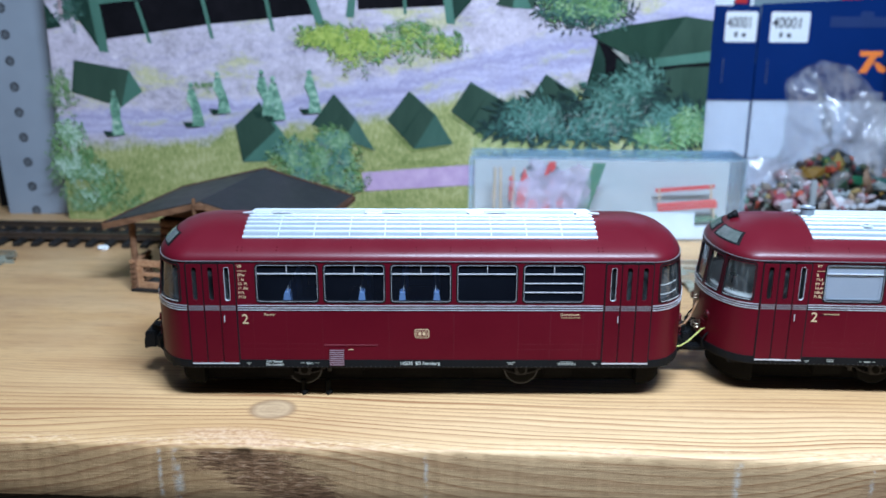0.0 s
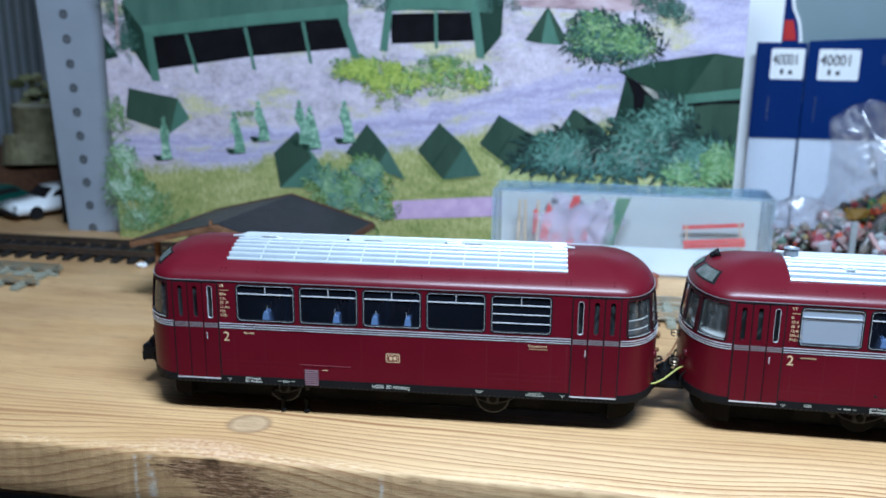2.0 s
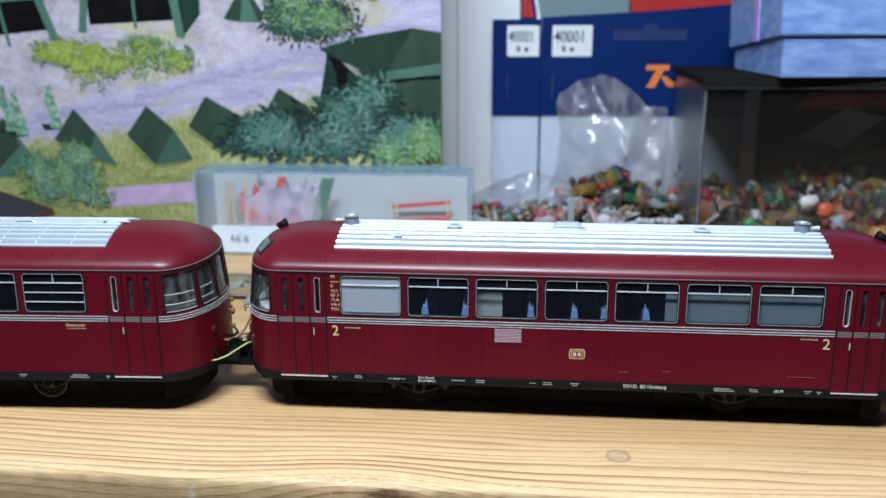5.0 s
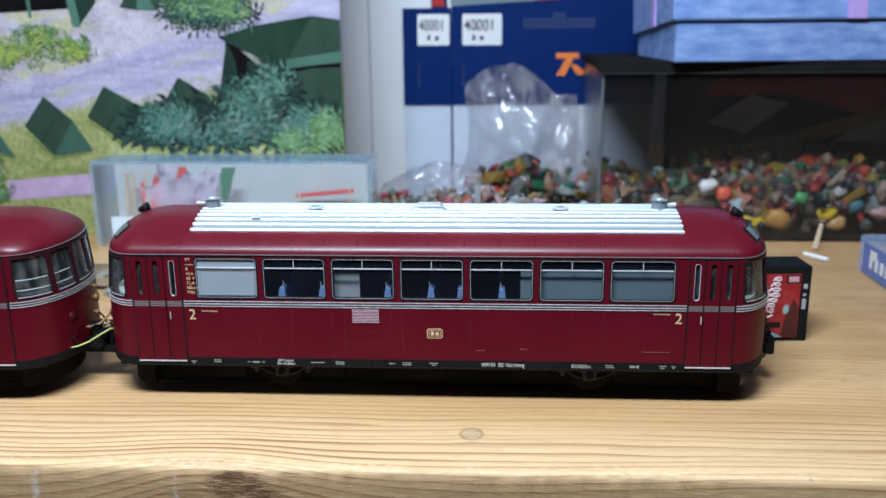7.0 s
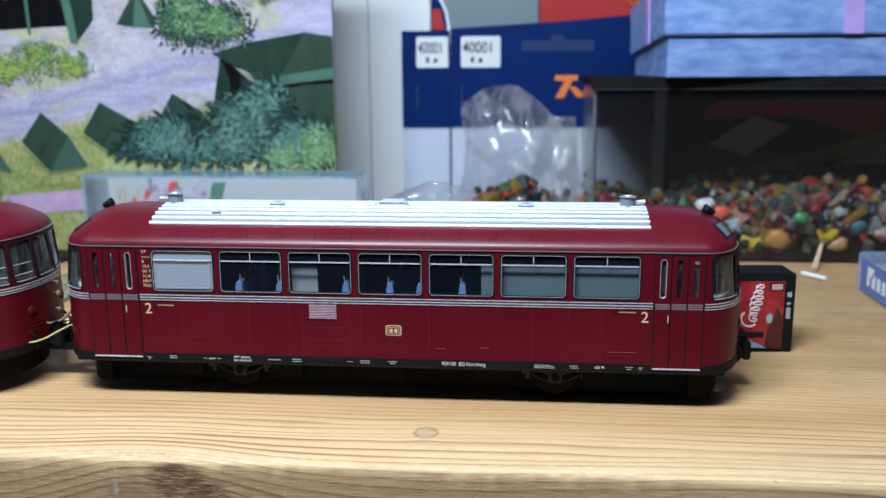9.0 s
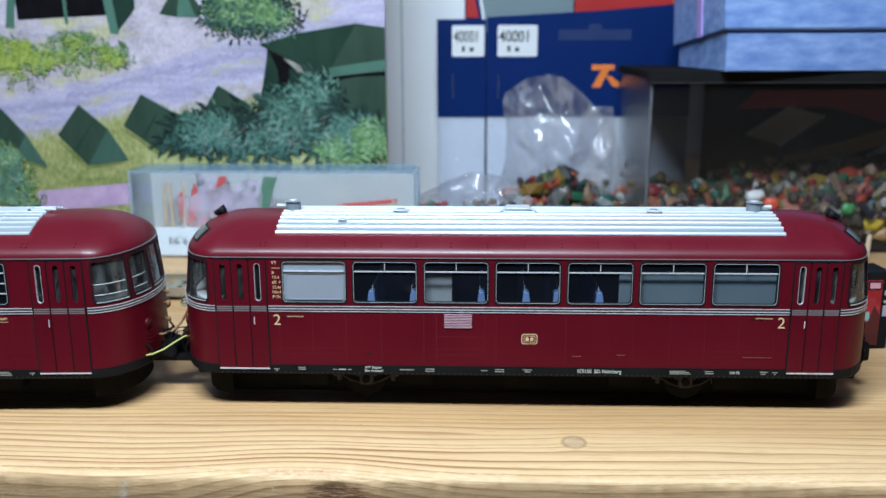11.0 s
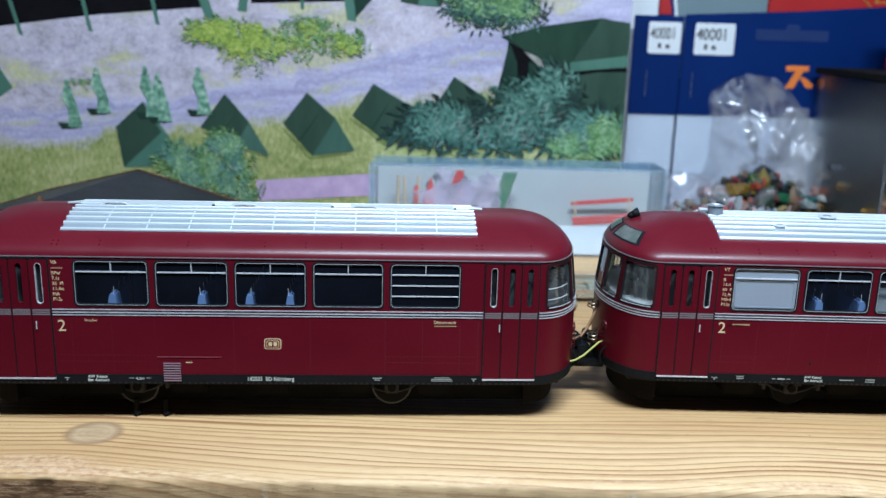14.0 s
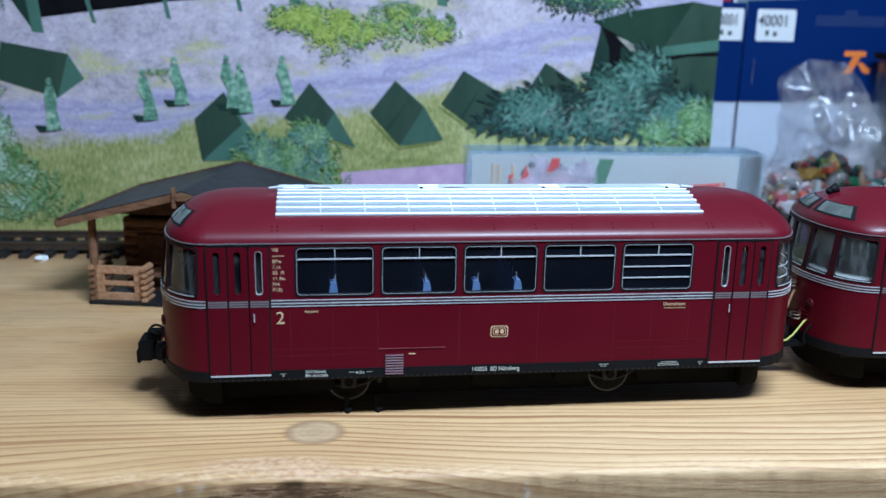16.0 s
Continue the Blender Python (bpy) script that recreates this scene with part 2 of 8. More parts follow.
    col = mix(n, l, calc(n, l, "MULTIPLY", rimmask, calc(n, l, "MULTIPLY", fibre, 1.0)), col, (0.20, 0.10, 0.05))
    # torn, sooty grain in two places of the front edge, spreading downwards
    torn = None
    for kx, kz, rx, rz in ((-0.0440, -0.0030, 0.0160, 0.0056), (-0.0380, -0.0060, 0.0125, 0.0085), (-0.0300, -0.0115, 0.0120, 0.0085), (-0.0240, -0.0155, 0.0090, 0.0070), (0.1050, -0.0040, 0.0080, 0.0060), (0.1100, -0.0090, 0.0080, 0.0070)):
        dx = calc(n, l, "DIVIDE", calc(n, l, "SUBTRACT", X, kx), rx)
        dz = calc(n, l, "DIVIDE", calc(n, l, "SUBTRACT", Z, kz), rz)
        rr = calc(n, l, "SQRT", calc(n, l, "MULTIPLY_ADD", dx, dx, calc(n, l, "MULTIPLY", dz, dz)))
        one = calc(n, l, "SUBTRACT", 1.0, rr, clamp=True)
        torn = one if torn is None else calc(n, l, "MAXIMUM", torn, one)
    torngrain = n.new("ShaderNodeMapping")
    torngrain.inputs[2].default_value = (0, radians(-58), 0)
    torngrain.inputs[3].default_value = (230, 300, 1900)
    l.new(tc.outputs["Object"], torngrain.inputs[0])
    splits = noise_tex(n, l, torngrain.outputs[0], 1.0, 5, 0.7)
    ragged = calc(n, l, "MULTIPLY", calc(n, l, "SUBTRACT", calc(n, l, "MULTIPLY_ADD", torn, 0.5, splits), 0.58), 6.0, clamp=True)
    torn = calc(n, l, "MULTIPLY", calc(n, l, "MULTIPLY", torn, 3.0, clamp=True), calc(n, l, "MULTIPLY", ragged, below))
    splinter = ramp(n, l, noise_tex(n, l, torngrain.outputs[0], 1.7, 4, 0.75), [(0.36, (0.035, 0.016, 0.010)), (0.47, (0.13, 0.055, 0.026)), (0.56, (0.30, 0.15, 0.075)), (0.66, (0.58, 0.38, 0.24))])
    col = mix(n, l, calc(n, l, "MULTIPLY", torn, 0.92), col, splinter)
    core = None
    for kx, kz, rx, rz in ((0.0965, -0.0135, 0.0085, 0.011),):
        dx = calc(n, l, "DIVIDE", calc(n, l, "SUBTRACT", calc(n, l, "MULTIPLY_ADD", wob, 0.004, X), kx + 0.002), rx)
        dz = calc(n, l, "DIVIDE", calc(n, l, "SUBTRACT", Z, kz), rz)
        rr = calc(n, l, "SQRT", calc(n, l, "MULTIPLY_ADD", dx, dx, calc(n, l, "MULTIPLY", dz, dz)))
        core = calc(n, l, "MULTIPLY", calc(n, l, "SUBTRACT", 1.0, rr, clamp=True), 3.0, clamp=True)
        years = calc(n, l, "FRACT", calc(n, l, "MULTIPLY", rr, 6.0))
    heart = mix(n, l, years, (0.44, 0.27, 0.15), (0.27, 0.14, 0.075))
    col = mix(n, l, calc(n, l, "MULTIPLY", calc(n, l, "MULTIPLY", core, below), 0.85), col, heart)
    fuzz = None
    for kx, kw, rx, rw in ((-0.046, 0.1765, 0.015, 0.0036), (-0.038, 0.1735, 0.011, 0.003), (0.098, 0.1735, 0.012, 0.0022)):
        dx = calc(n, l, "DIVIDE", calc(n, l, "SUBTRACT", X, kx), rx)
        dw = calc(n, l, "DIVIDE", calc(n, l, "SUBTRACT", w, kw), rw)
        one = calc(n, l, "SUBTRACT", 1.0, calc(n, l, "SQRT", calc(n, l, "MULTIPLY_ADD", dx, dx, calc(n, l, "MULTIPLY", dw, dw))), clamp=True)
        fuzz = one if fuzz is None else calc(n, l, "MAXIMUM", fuzz, one)
    nap = noise_tex(n, l, coords(n, l, (700, 900, 900), False), 1.0, 3, 0.7)
    napcol = ramp(n, l, nap, [(0.36, (0.36, 0.17, 0.09)), (0.48, (0.62, 0.37, 0.22)), (0.64, (0.80, 0.56, 0.40))])
    col = mix(n, l, calc(n, l, "MULTIPLY", calc(n, l, "MULTIPLY", fuzz, 2.0, clamp=True), 0.42), col, napcol)
    hem = calc(n, l, "SUBTRACT", 1.0, calc(n, l, "DIVIDE", calc(n, l, "ABSOLUTE", calc(n, l, "SUBTRACT", calc(n, l, "MULTIPLY_ADD", wob, 0.004, w), 0.1755)), 0.0030), clamp=True)
    frayed = calc(n, l, "MULTIPLY", calc(n, l, "SUBTRACT", noise_tex(n, l, coords(n, l, (420, 1300, 1300), False), 1.0, 4, 0.75), 0.44), 5.0, clamp=True)
    patchy = calc(n, l, "MULTIPLY", calc(n, l, "SUBTRACT", noise_tex(n, l, coords(n, l, (45, 1, 1), False), 1.0, 3, 0.6), 0.36), 4.0, clamp=True)
    col = mix(n, l, calc(n, l, "MULTIPLY", calc(n, l, "MULTIPLY", hem, frayed), calc(n, l, "MULTIPLY", patchy, 0.75)), col, (0.90, 0.66, 0.43))
    hairs = n.new("ShaderNodeMapping")
    hairs.inputs[3].default_value = (150, 1, 2600)
    l.new(tc.outputs["Object"], hairs.inputs[0])
    sawn = noise_tex(n, l, hairs.outputs[0], 1.0, 5, 0.75)
    sawcol = ramp(n, l, sawn, [(0.34, (0.22, 0.105, 0.045)), (0.50, (0.46, 0.27, 0.125)), (0.66, (0.68, 0.45, 0.24))])
    col = mix(n, l, calc(n, l, "MULTIPLY", below, calc(n, l, "MULTIPLY_ADD", torn, -0.4, 0.40, clamp=True)), col, sawcol)
    # the sawn edge is toned grey-brown: its weaker light is put into the colour
    col = mix(n, l, calc(n, l, "MULTIPLY", below, 0.14), col, (0.30, 0.185, 0.095))
    chalk = calc(n, l, "MULTIPLY", calc(n, l, "SUBTRACT", noise_tex(n, l, coords(n, l, (240, 50, 50), False), 1.0, 6, 0.7), 0.70), 9.0, clamp=True)
    col = mix(n, l, calc(n, l, "MULTIPLY", chalk, calc(n, l, "MULTIPLY", below, 0.6)), col, (0.75, 0.72, 0.66))
    for kx, half in ((-0.0565, 0.0016), (-0.0605, 0.0007), (0.0648, 0.0013), (0.0930, 0.0007), (-0.002, 0.0007)):
        one = calc(n, l, "SUBTRACT", 1.0, calc(n, l, "DIVIDE", calc(n, l, "ABSOLUTE", calc(n, l, "SUBTRACT", calc(n, l, "MULTIPLY_ADD", fibre, 0.0014, X), kx + 0.0007)), half), clamp=True)
        one = calc(n, l, "MULTIPLY", one, calc(n, l, "MULTIPLY", calc(n, l, "SUBTRACT", noise_tex(n, l, coords(n, l, (300, 300, 300), False), 1.0, 4, 0.7), 0.42), 6.0, clamp=True))
        col = mix(n, l, calc(n, l, "MULTIPLY", one, calc(n, l, "MULTIPLY", below, 0.5)), col, (0.68, 0.70, 0.66))
    l.new(col, b.inputs["Base Color"])
    l.new(calc(n, l, "MULTIPLY_ADD", fibre, 0.25, 0.42), b.inputs["Roughness"])
    b.inputs["Specular IOR Level"].default_value = 0.35
    bump(n, l, b, calc(n, l, "MULTIPLY_ADD", late, 0.4, calc(n, l, "MULTIPLY_ADD", torn, -2.0, calc(n, l, "MULTIPLY_ADD", calc(n, l, "MULTIPLY", sawn, below), 2.0, fibre))), 0.3, 0.0002)
    return m


RED = paint("crimson_lacquer", (0.102, 0.0038, 0.0108), 0.40, vary=0.10, scale=60, grain=1800, relief=0.03, coat=0.02)
RED_DOOR = paint("crimson_door_lacquer", (0.096, 0.0036, 0.0102), 0.40, vary=0.10, scale=60, grain=1800, relief=0.03, coat=0.04)
RED.node_tree.nodes["Principled BSDF"].inputs["Specular IOR Level"].default_value = 0.15
ROOF_RED = paint("crimson_roof_lacquer", (0.108, 0.0042, 0.0115), 0.36, vary=0.10, scale=60, grain=1800, relief=0.03, coat=0.02)
ROOF_RED.node_tree.nodes["Principled BSDF"].inputs["Specular IOR Level"].default_value = 0.42
RED_DOOR.node_tree.nodes["Principled BSDF"].inputs["Specular IOR Level"].default_value = 0.15
TAN_INK = paint("tan_lettering", (0.36, 0.24, 0.13), 0.5, vary=0.1, relief=0.0)
RAISED = paint("raised_crimson_rail", (0.24, 0.05, 0.065), 0.4, vary=0.1, relief=0.0)
TRIM_DIM = paint("dulled_trim", (0.27, 0.255, 0.265), 0.35, 0.4, vary=0.12, relief=0.0)
# far panes: opaque near-black in place of glass, holding the cabin's shade
SHADE_PANE = paint("far_pane_shade", (0.030, 0.034, 0.038), 0.15, vary=0.2, relief=0.0)
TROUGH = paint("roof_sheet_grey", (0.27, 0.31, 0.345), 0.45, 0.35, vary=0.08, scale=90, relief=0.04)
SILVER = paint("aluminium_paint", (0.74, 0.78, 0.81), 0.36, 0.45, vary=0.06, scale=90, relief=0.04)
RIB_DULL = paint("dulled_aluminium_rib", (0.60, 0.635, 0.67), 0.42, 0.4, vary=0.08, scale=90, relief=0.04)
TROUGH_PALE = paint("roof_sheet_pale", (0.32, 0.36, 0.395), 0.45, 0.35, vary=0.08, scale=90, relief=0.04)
FRAME_TRIM = paint("window_trim", (0.47, 0.47, 0.49), 0.3, 0.3, vary=0.1, relief=0.0)
TRIM = paint("bright_trim", (0.68, 0.68, 0.70), 0.28, 0.3, vary=0.08, relief=0.0)
RUBBER = paint("black_rubber", (0.009, 0.009, 0.010), 0.55, vary=0.3, relief=0.05)
RUBBER.node_tree.nodes["Principled BSDF"].inputs["Specular IOR Level"].default_value = 0.2
BLACK = paint("satin_black_plastic", (0.0065, 0.007, 0.008), 0.6, vary=0.35, relief=0.1)
BLACK.node_tree.nodes["Principled BSDF"].inputs["Specular IOR Level"].default_value = 0.14
UNDER = paint("underframe_black", (0.012, 0.012, 0.012), 0.85, vary=0.3, relief=0.1)
STRIPE_BACK = paint("belt_grey", (0.06, 0.03, 0.034), 0.4, 0.2, vary=0.1, relief=0.0)
CARD_WHITE = paint("white_plastic_rod", (0.62, 0.62, 0.60), 0.4, vary=0.05)
CAB_WALL = paint("cab_wall_grey", (0.54, 0.55, 0.53), 0.6, vary=0.1)
GEAR = paint("dusty_running_gear", (0.017, 0.017, 0.018), 0.6, vary=0.4, relief=0.2)
UNDER.node_tree.nodes["Principled BSDF"].inputs["Specular IOR Level"].default_value = 0.06
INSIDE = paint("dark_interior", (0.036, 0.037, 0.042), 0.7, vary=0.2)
LINING_PALE = paint("grey_brown_lining", (0.13, 0.125, 0.115), 0.7, vary=0.2)
PANEL_PALE = paint("pale_partition", (0.30, 0.30, 0.29), 0.6, vary=0.1)
PANEL = paint("grey_partition", (0.125, 0.155, 0.165), 0.6, vary=0.12)
FROST = paint("frosted_pane", (0.285, 0.315, 0.365), 0.25, vary=0.06, relief=0.0)
# one seat blue in two tones: dim cabin on the backs, light on the ends
SEAT_DARK = paint("shaded_blue_seat", (0.10, 0.16, 0.31), 0.7, vary=0.2)
BLUE_SEAT = paint("blue_seat", (0.15, 0.23, 0.40), 0.6, vary=0.12)
# pane haze colours stand in for reflections and light seen through the glass
CAB_GLASS = clear("cab_window_glass", (0.84, 0.87, 0.87), 0.05, 0.055, (0.60, 0.63, 0.62), extra=0.04, haze_scale=170, streaks=True, run=(1.0, 1.0, 0.13))
SLOT_GLASS = clear("slot_window_glass", (0.66, 0.70, 0.71), 0.04, 0.042, (0.36, 0.39, 0.40), haze_scale=200, streaks=True, run=(1.0, 1.0, 0.4))
GLASS = clear("window_glass", (0.74, 0.79, 0.84), 0.03, 0.035, (0.16, 0.19, 0.30), haze_scale=40)
DOME = paint("roof_light_glass", (0.10, 0.115, 0.105), 0.08, vary=0.3, scale=400, relief=0.0)
LAMP_GLASS = clear("lamp_glass", (0.9, 0.92, 0.9), 0.05, 0.12, extra=0.08)
GOLD = paint("cream_lettering", (0.66, 0.50, 0.29), 0.5, vary=0.08, relief=0.0)
SMALL_INK = paint("faint_lettering", (0.34, 0.34, 0.30), 0.5, vary=0.1, relief=0.0)
WHITE_INK = paint("white_lettering", (0.62, 0.62, 0.56), 0.5, vary=0.05, relief=0.0)
DIM_VENT = paint("dim_grille", (0.28, 0.18, 0.21), 0.4, vary=0.1, relief=0.0)
PINK_VENT = paint("pale_grille", (0.60, 0.38, 0.44), 0.45, vary=0.1, relief=0.0)
STEEL = paint("wheel_steel", (0.046, 0.047, 0.050), 0.4, 0.2, vary=0.2)
REDLAMP = paint("red_lamp", (0.07, 0.010, 0.012), 0.25, vary=0.1)
YELLOW_WIRE = paint("yellow_wire", (0.42, 0.41, 0.11), 0.45, vary=0.1)
BROWN_WIRE = paint("brown_wire", (0.25, 0.12, 0.05), 0.5, vary=0.1)
PINE = pine("planed_pine")
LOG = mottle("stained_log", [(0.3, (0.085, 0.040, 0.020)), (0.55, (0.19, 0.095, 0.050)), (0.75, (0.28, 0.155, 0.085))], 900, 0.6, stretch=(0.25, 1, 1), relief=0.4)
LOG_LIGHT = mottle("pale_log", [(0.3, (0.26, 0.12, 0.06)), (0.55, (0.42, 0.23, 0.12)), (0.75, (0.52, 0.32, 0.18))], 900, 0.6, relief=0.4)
# dark brown wood; on the hut's gable and side logs it also holds shade
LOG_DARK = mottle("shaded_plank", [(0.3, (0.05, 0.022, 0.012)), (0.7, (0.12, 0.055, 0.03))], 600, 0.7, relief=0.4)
SLATE = paint("roof_felt", (0.012, 0.013, 0.015), 0.42, vary=0.35, scale=160, grain=3000, relief=0.5)
SLATE.node_tree.nodes["Principled BSDF"].inputs["Specular IOR Level"].default_value = 0.28
TRACK_BLACK = paint("black_track_plastic", (0.014, 0.013, 0.013), 0.5, vary=0.3, relief=0.2)
RAIL_BROWN = paint("browned_rail", (0.085, 0.06, 0.045), 0.35, 0.5, vary=0.3)
NICKEL = paint("nickel_rail", (0.60, 0.56, 0.48), 0.3, 0.9, vary=0.15)
TIE_GREY = paint("grey_green_tie", (0.27, 0.27, 0.21), 0.6, vary=0.2)
BRICK_RED = mottle("terracotta", [(0.3, (0.20, 0.06, 0.04)), (0.7, (0.36, 0.13, 0.09))], 500, 0.7, relief=0.4)
BEAM = paint("grey_steel_paint", (0.25, 0.28, 0.325), 0.5, vary=0.10, scale=40, relief=0.1)
HOLE = paint("plugged_hole", (0.10, 0.11, 0.125), 0.6)
HOLE_RIM = paint("dark_hole_rim", (0.035, 0.038, 0.045), 0.6)
WALL = paint("room_wall", (0.24, 0.24, 0.24), 0.9, vary=0.06, scale=3, grain=200)
CEIL = paint("room_ceiling", (0.75, 0.75, 0.74), 0.9, vary=0.04, scale=3, grain=200)
FLOOR = paint("room_floor", (0.12, 0.11, 0.12), 0.7, vary=0.2, scale=8, grain=300)


# ---- mesh helpers, in millimetres ----
def part(name, bm, material, parent=None, label="", smooth=False):
    """One mesh object out of a bmesh drawn in millimetres, under a thing or a part."""
    if smooth:
        for f in bm.faces:
            f.smooth = True
    bmesh.ops.scale(bm, vec=(MM, MM, MM), verts=bm.verts)
    me = bpy.data.meshes.new(name)
    bm.to_mesh(me)
    bm.free()
    me.materials.append(material)
    ob = new(name, me)
    if parent is not None:
        ob.parent = parent
    if label:
        tagged(ob, label)
    return ob


def thing(name, label, category, x=0, y=0, z=0, rz=0, group="", kind="", rx=0, ry=0):
    ob = new(name)
    ob.empty_display_size = 0.005
    ob.matrix_world = pose(x * MM, y * MM, z * MM, rx, ry, rz)
    return tagged(ob, label, category, group, kind)


def box(bm, x0, x1, y0, y1, z0, z1, bevel=0.0, m=None):
    r = bmesh.ops.create_cube(bm, size=1.0)["verts"]
    bmesh.ops.scale(bm, vec=(x1 - x0, y1 - y0, z1 - z0), verts=r)
    bmesh.ops.translate(bm, vec=((x0 + x1) / 2, (y0 + y1) / 2, (z0 + z1) / 2), verts=r)
    if m is not None:
        bmesh.ops.transform(bm, matrix=m, verts=r)
    if bevel:
        edges = list({e for v in r for e in v.link_edges})
        bmesh.ops.bevel(bm, geom=edges, offset=bevel, segments=2, affect="EDGES")
    return bm


def boxed(*a, **k):
    return box(bmesh.new(), *a, **k)


def rod(bm, a, b, r, r2=None, seg=10, caps=True):
    a, b = Vector(a), Vector(b)
    m = Matrix.Translation((a + b) / 2) @ (b - a).to_track_quat("Z", "Y").to_matrix().to_4x4()
    bmesh.ops.create_cone(bm, cap_ends=caps, segments=seg, radius1=r, radius2=r if r2 is None else r2, depth=(b - a).length, matrix=m)
    return bm


def tube(bm, pts, r, seg=8):
    """A round tube along points."""
    pts = [Vector(p) for p in pts]
    rings = []
    for i, p in enumerate(pts):
        d = (pts[min(i + 1, len(pts) - 1)] - pts[max(i - 1, 0)]).normalized()
        side = d.cross(Vector((0.13, 0.2, 1))).normalized()
        up = side.cross(d)
        rings.append([bm.verts.new(p + r * (math.cos(k * math.tau / seg) * side + math.sin(k * math.tau / seg) * up)) for k in range(seg)])
    for a, b in zip(rings, rings[1:]):
        for k in range(seg):
            bm.faces.new((a[k], a[(k + 1) % seg], b[(k + 1) % seg], b[k]))
    bm.faces.new(rings[0][::-1]), bm.faces.new(rings[-1])
    return bm


def bend(a, b, sag, n=10, side=(0, 0, -1)):
    """Points of an arc from a to b that bulges by sag."""
    a, b, s = Vector(a), Vector(b), Vector(side)
    return [a.lerp(b, i / n) + s * sag * math.sin(math.pi * i / n) for i in range(n + 1)]


def prism(bm, outline, y0, y1):
    """A plate with an outline of (x, z), from y0 to y1."""
    a = [bm.verts.new((x, y0, z)) for x, z in outline]
    b = [bm.verts.new((x, y1, z)) for x, z in outline]
    bm.faces.new(a), bm.faces.new(b[::-1])
    for i in range(len(a)):
        j = (i + 1) % len(a)
        bm.faces.new((a[j], a[i], b[i], b[j]))
    bmesh.ops.recalc_face_normals(bm, faces=bm.faces)
    return bm


def lump(bm, at, r, seed=0, squash=(1, 1, 1), sub=1, rough=0.25):
    r0 = bmesh.ops.create_icosphere(bm, subdivisions=sub, radius=1.0)["verts"]
    for v in r0:
        k = 1 + rough * noise.noise(v.co * 1.7 + Vector((seed * 3.1, seed * 1.7, seed)))
        v.co = Vector(at) + Vector((v.co.x * squash[0], v.co.y * squash[1], v.co.z * squash[2])) * r * k
    return bm


def rounded(x0, x1, z0, z1, r, seg=4, sub=1):
    """A rounded rectangle's outline, counter-clockwise; straight edges in sub pieces."""
    r = min(r, (x1 - x0) / 2 - 1e-4, (z1 - z0) / 2 - 1e-4)
    pts = []
    for cx, cz, a0 in ((x1 - r, z0 + r, -90), (x1 - r, z1 - r, 0), (x0 + r, z1 - r, 90), (x0 + r, z0 + r, 180)):
        arc = [(cx + r * math.cos(radians(a0 + 90 * k / seg)), cz + r * math.sin(radians(a0 + 90 * k / seg))) for k in range(seg + 1)]
        if pts and sub > 1:
            p, q = pts[-1], arc[0]
            pts += [(p[0] + (q[0] - p[0]) * k / sub, p[1] + (q[1] - p[1]) * k / sub) for k in range(1, sub)]
        pts += arc
    if sub > 1:
        p, q = pts[-1], pts[0]
        pts += [(p[0] + (q[0] - p[0]) * k / sub, p[1] + (q[1] - p[1]) * k / sub) for k in range(1, sub)]
    return pts


def lettering(text, size, parent, at, material, align="LEFT", flip=False, name="lettering", squeeze=1.0, rx=90, rz=0, depth=0.04, bold=0.0):
    """A line of text as a thin mesh; at: its place in the parent's millimetres, standing upright and facing -y."""
    cu = bpy.data.curves.new(name, "FONT")
    cu.body, cu.size, cu.align_x, cu.extrude = text, size * MM, align, depth * MM
    cu.resolution_u = 3
    cu.offset = bold * MM
    tmp = new("tmp", cu)
    me = bpy.data.meshes.new_from_object(tmp.evaluated_get(bpy.context.evaluated_depsgraph_get()))
    bpy.data.objects.remove(tmp)
    me.name = name
    m = pose(at[0] * MM, at[1] * MM, at[2] * MM, rx, 0, rz) @ pose(0, 0, 0, 0, 0, 180 if flip else 0) @ Matrix.Diagonal((squeeze, 1, 1, 1))
    me.transform(m)
    me.materials.clear()
    me.materials.append(material)
    ob = new(name, me)
    ob.parent = parent
    return ob


# ---- the room round the bench ----
def wall(name, x0, x1, y0, y1, z0, z1, material, label):
    ob = part(name, boxed(x0, x1, y0, y1, z0, z1), material)
    return tagged(ob, label, name.split("_")[0], kind="structure")


wall("wall_north", -1600, 1800, 640, 700, -900, 1600, WALL, "pale plastered wall behind the bench")
wall("wall_south", -1600, 1800, -1700, -1640, -900, 1600, WALL, "pale plastered wall behind the camera")
wall("wall_west", -1660, -1600, -1640, 640, -900, 1600, WALL, "pale plastered side wall")
wall("wall_east", 1800, 1860, -1640, 640, -900, 1600, WALL, "pale plastered side wall")
wall("floor", -1600, 1800, -1640, 640, -960, -900, FLOOR, "dark room floor under the bench")
wall("ceiling", -1600, 1800, -1640, 640, 1600, 1660, CEIL, "white room ceiling")


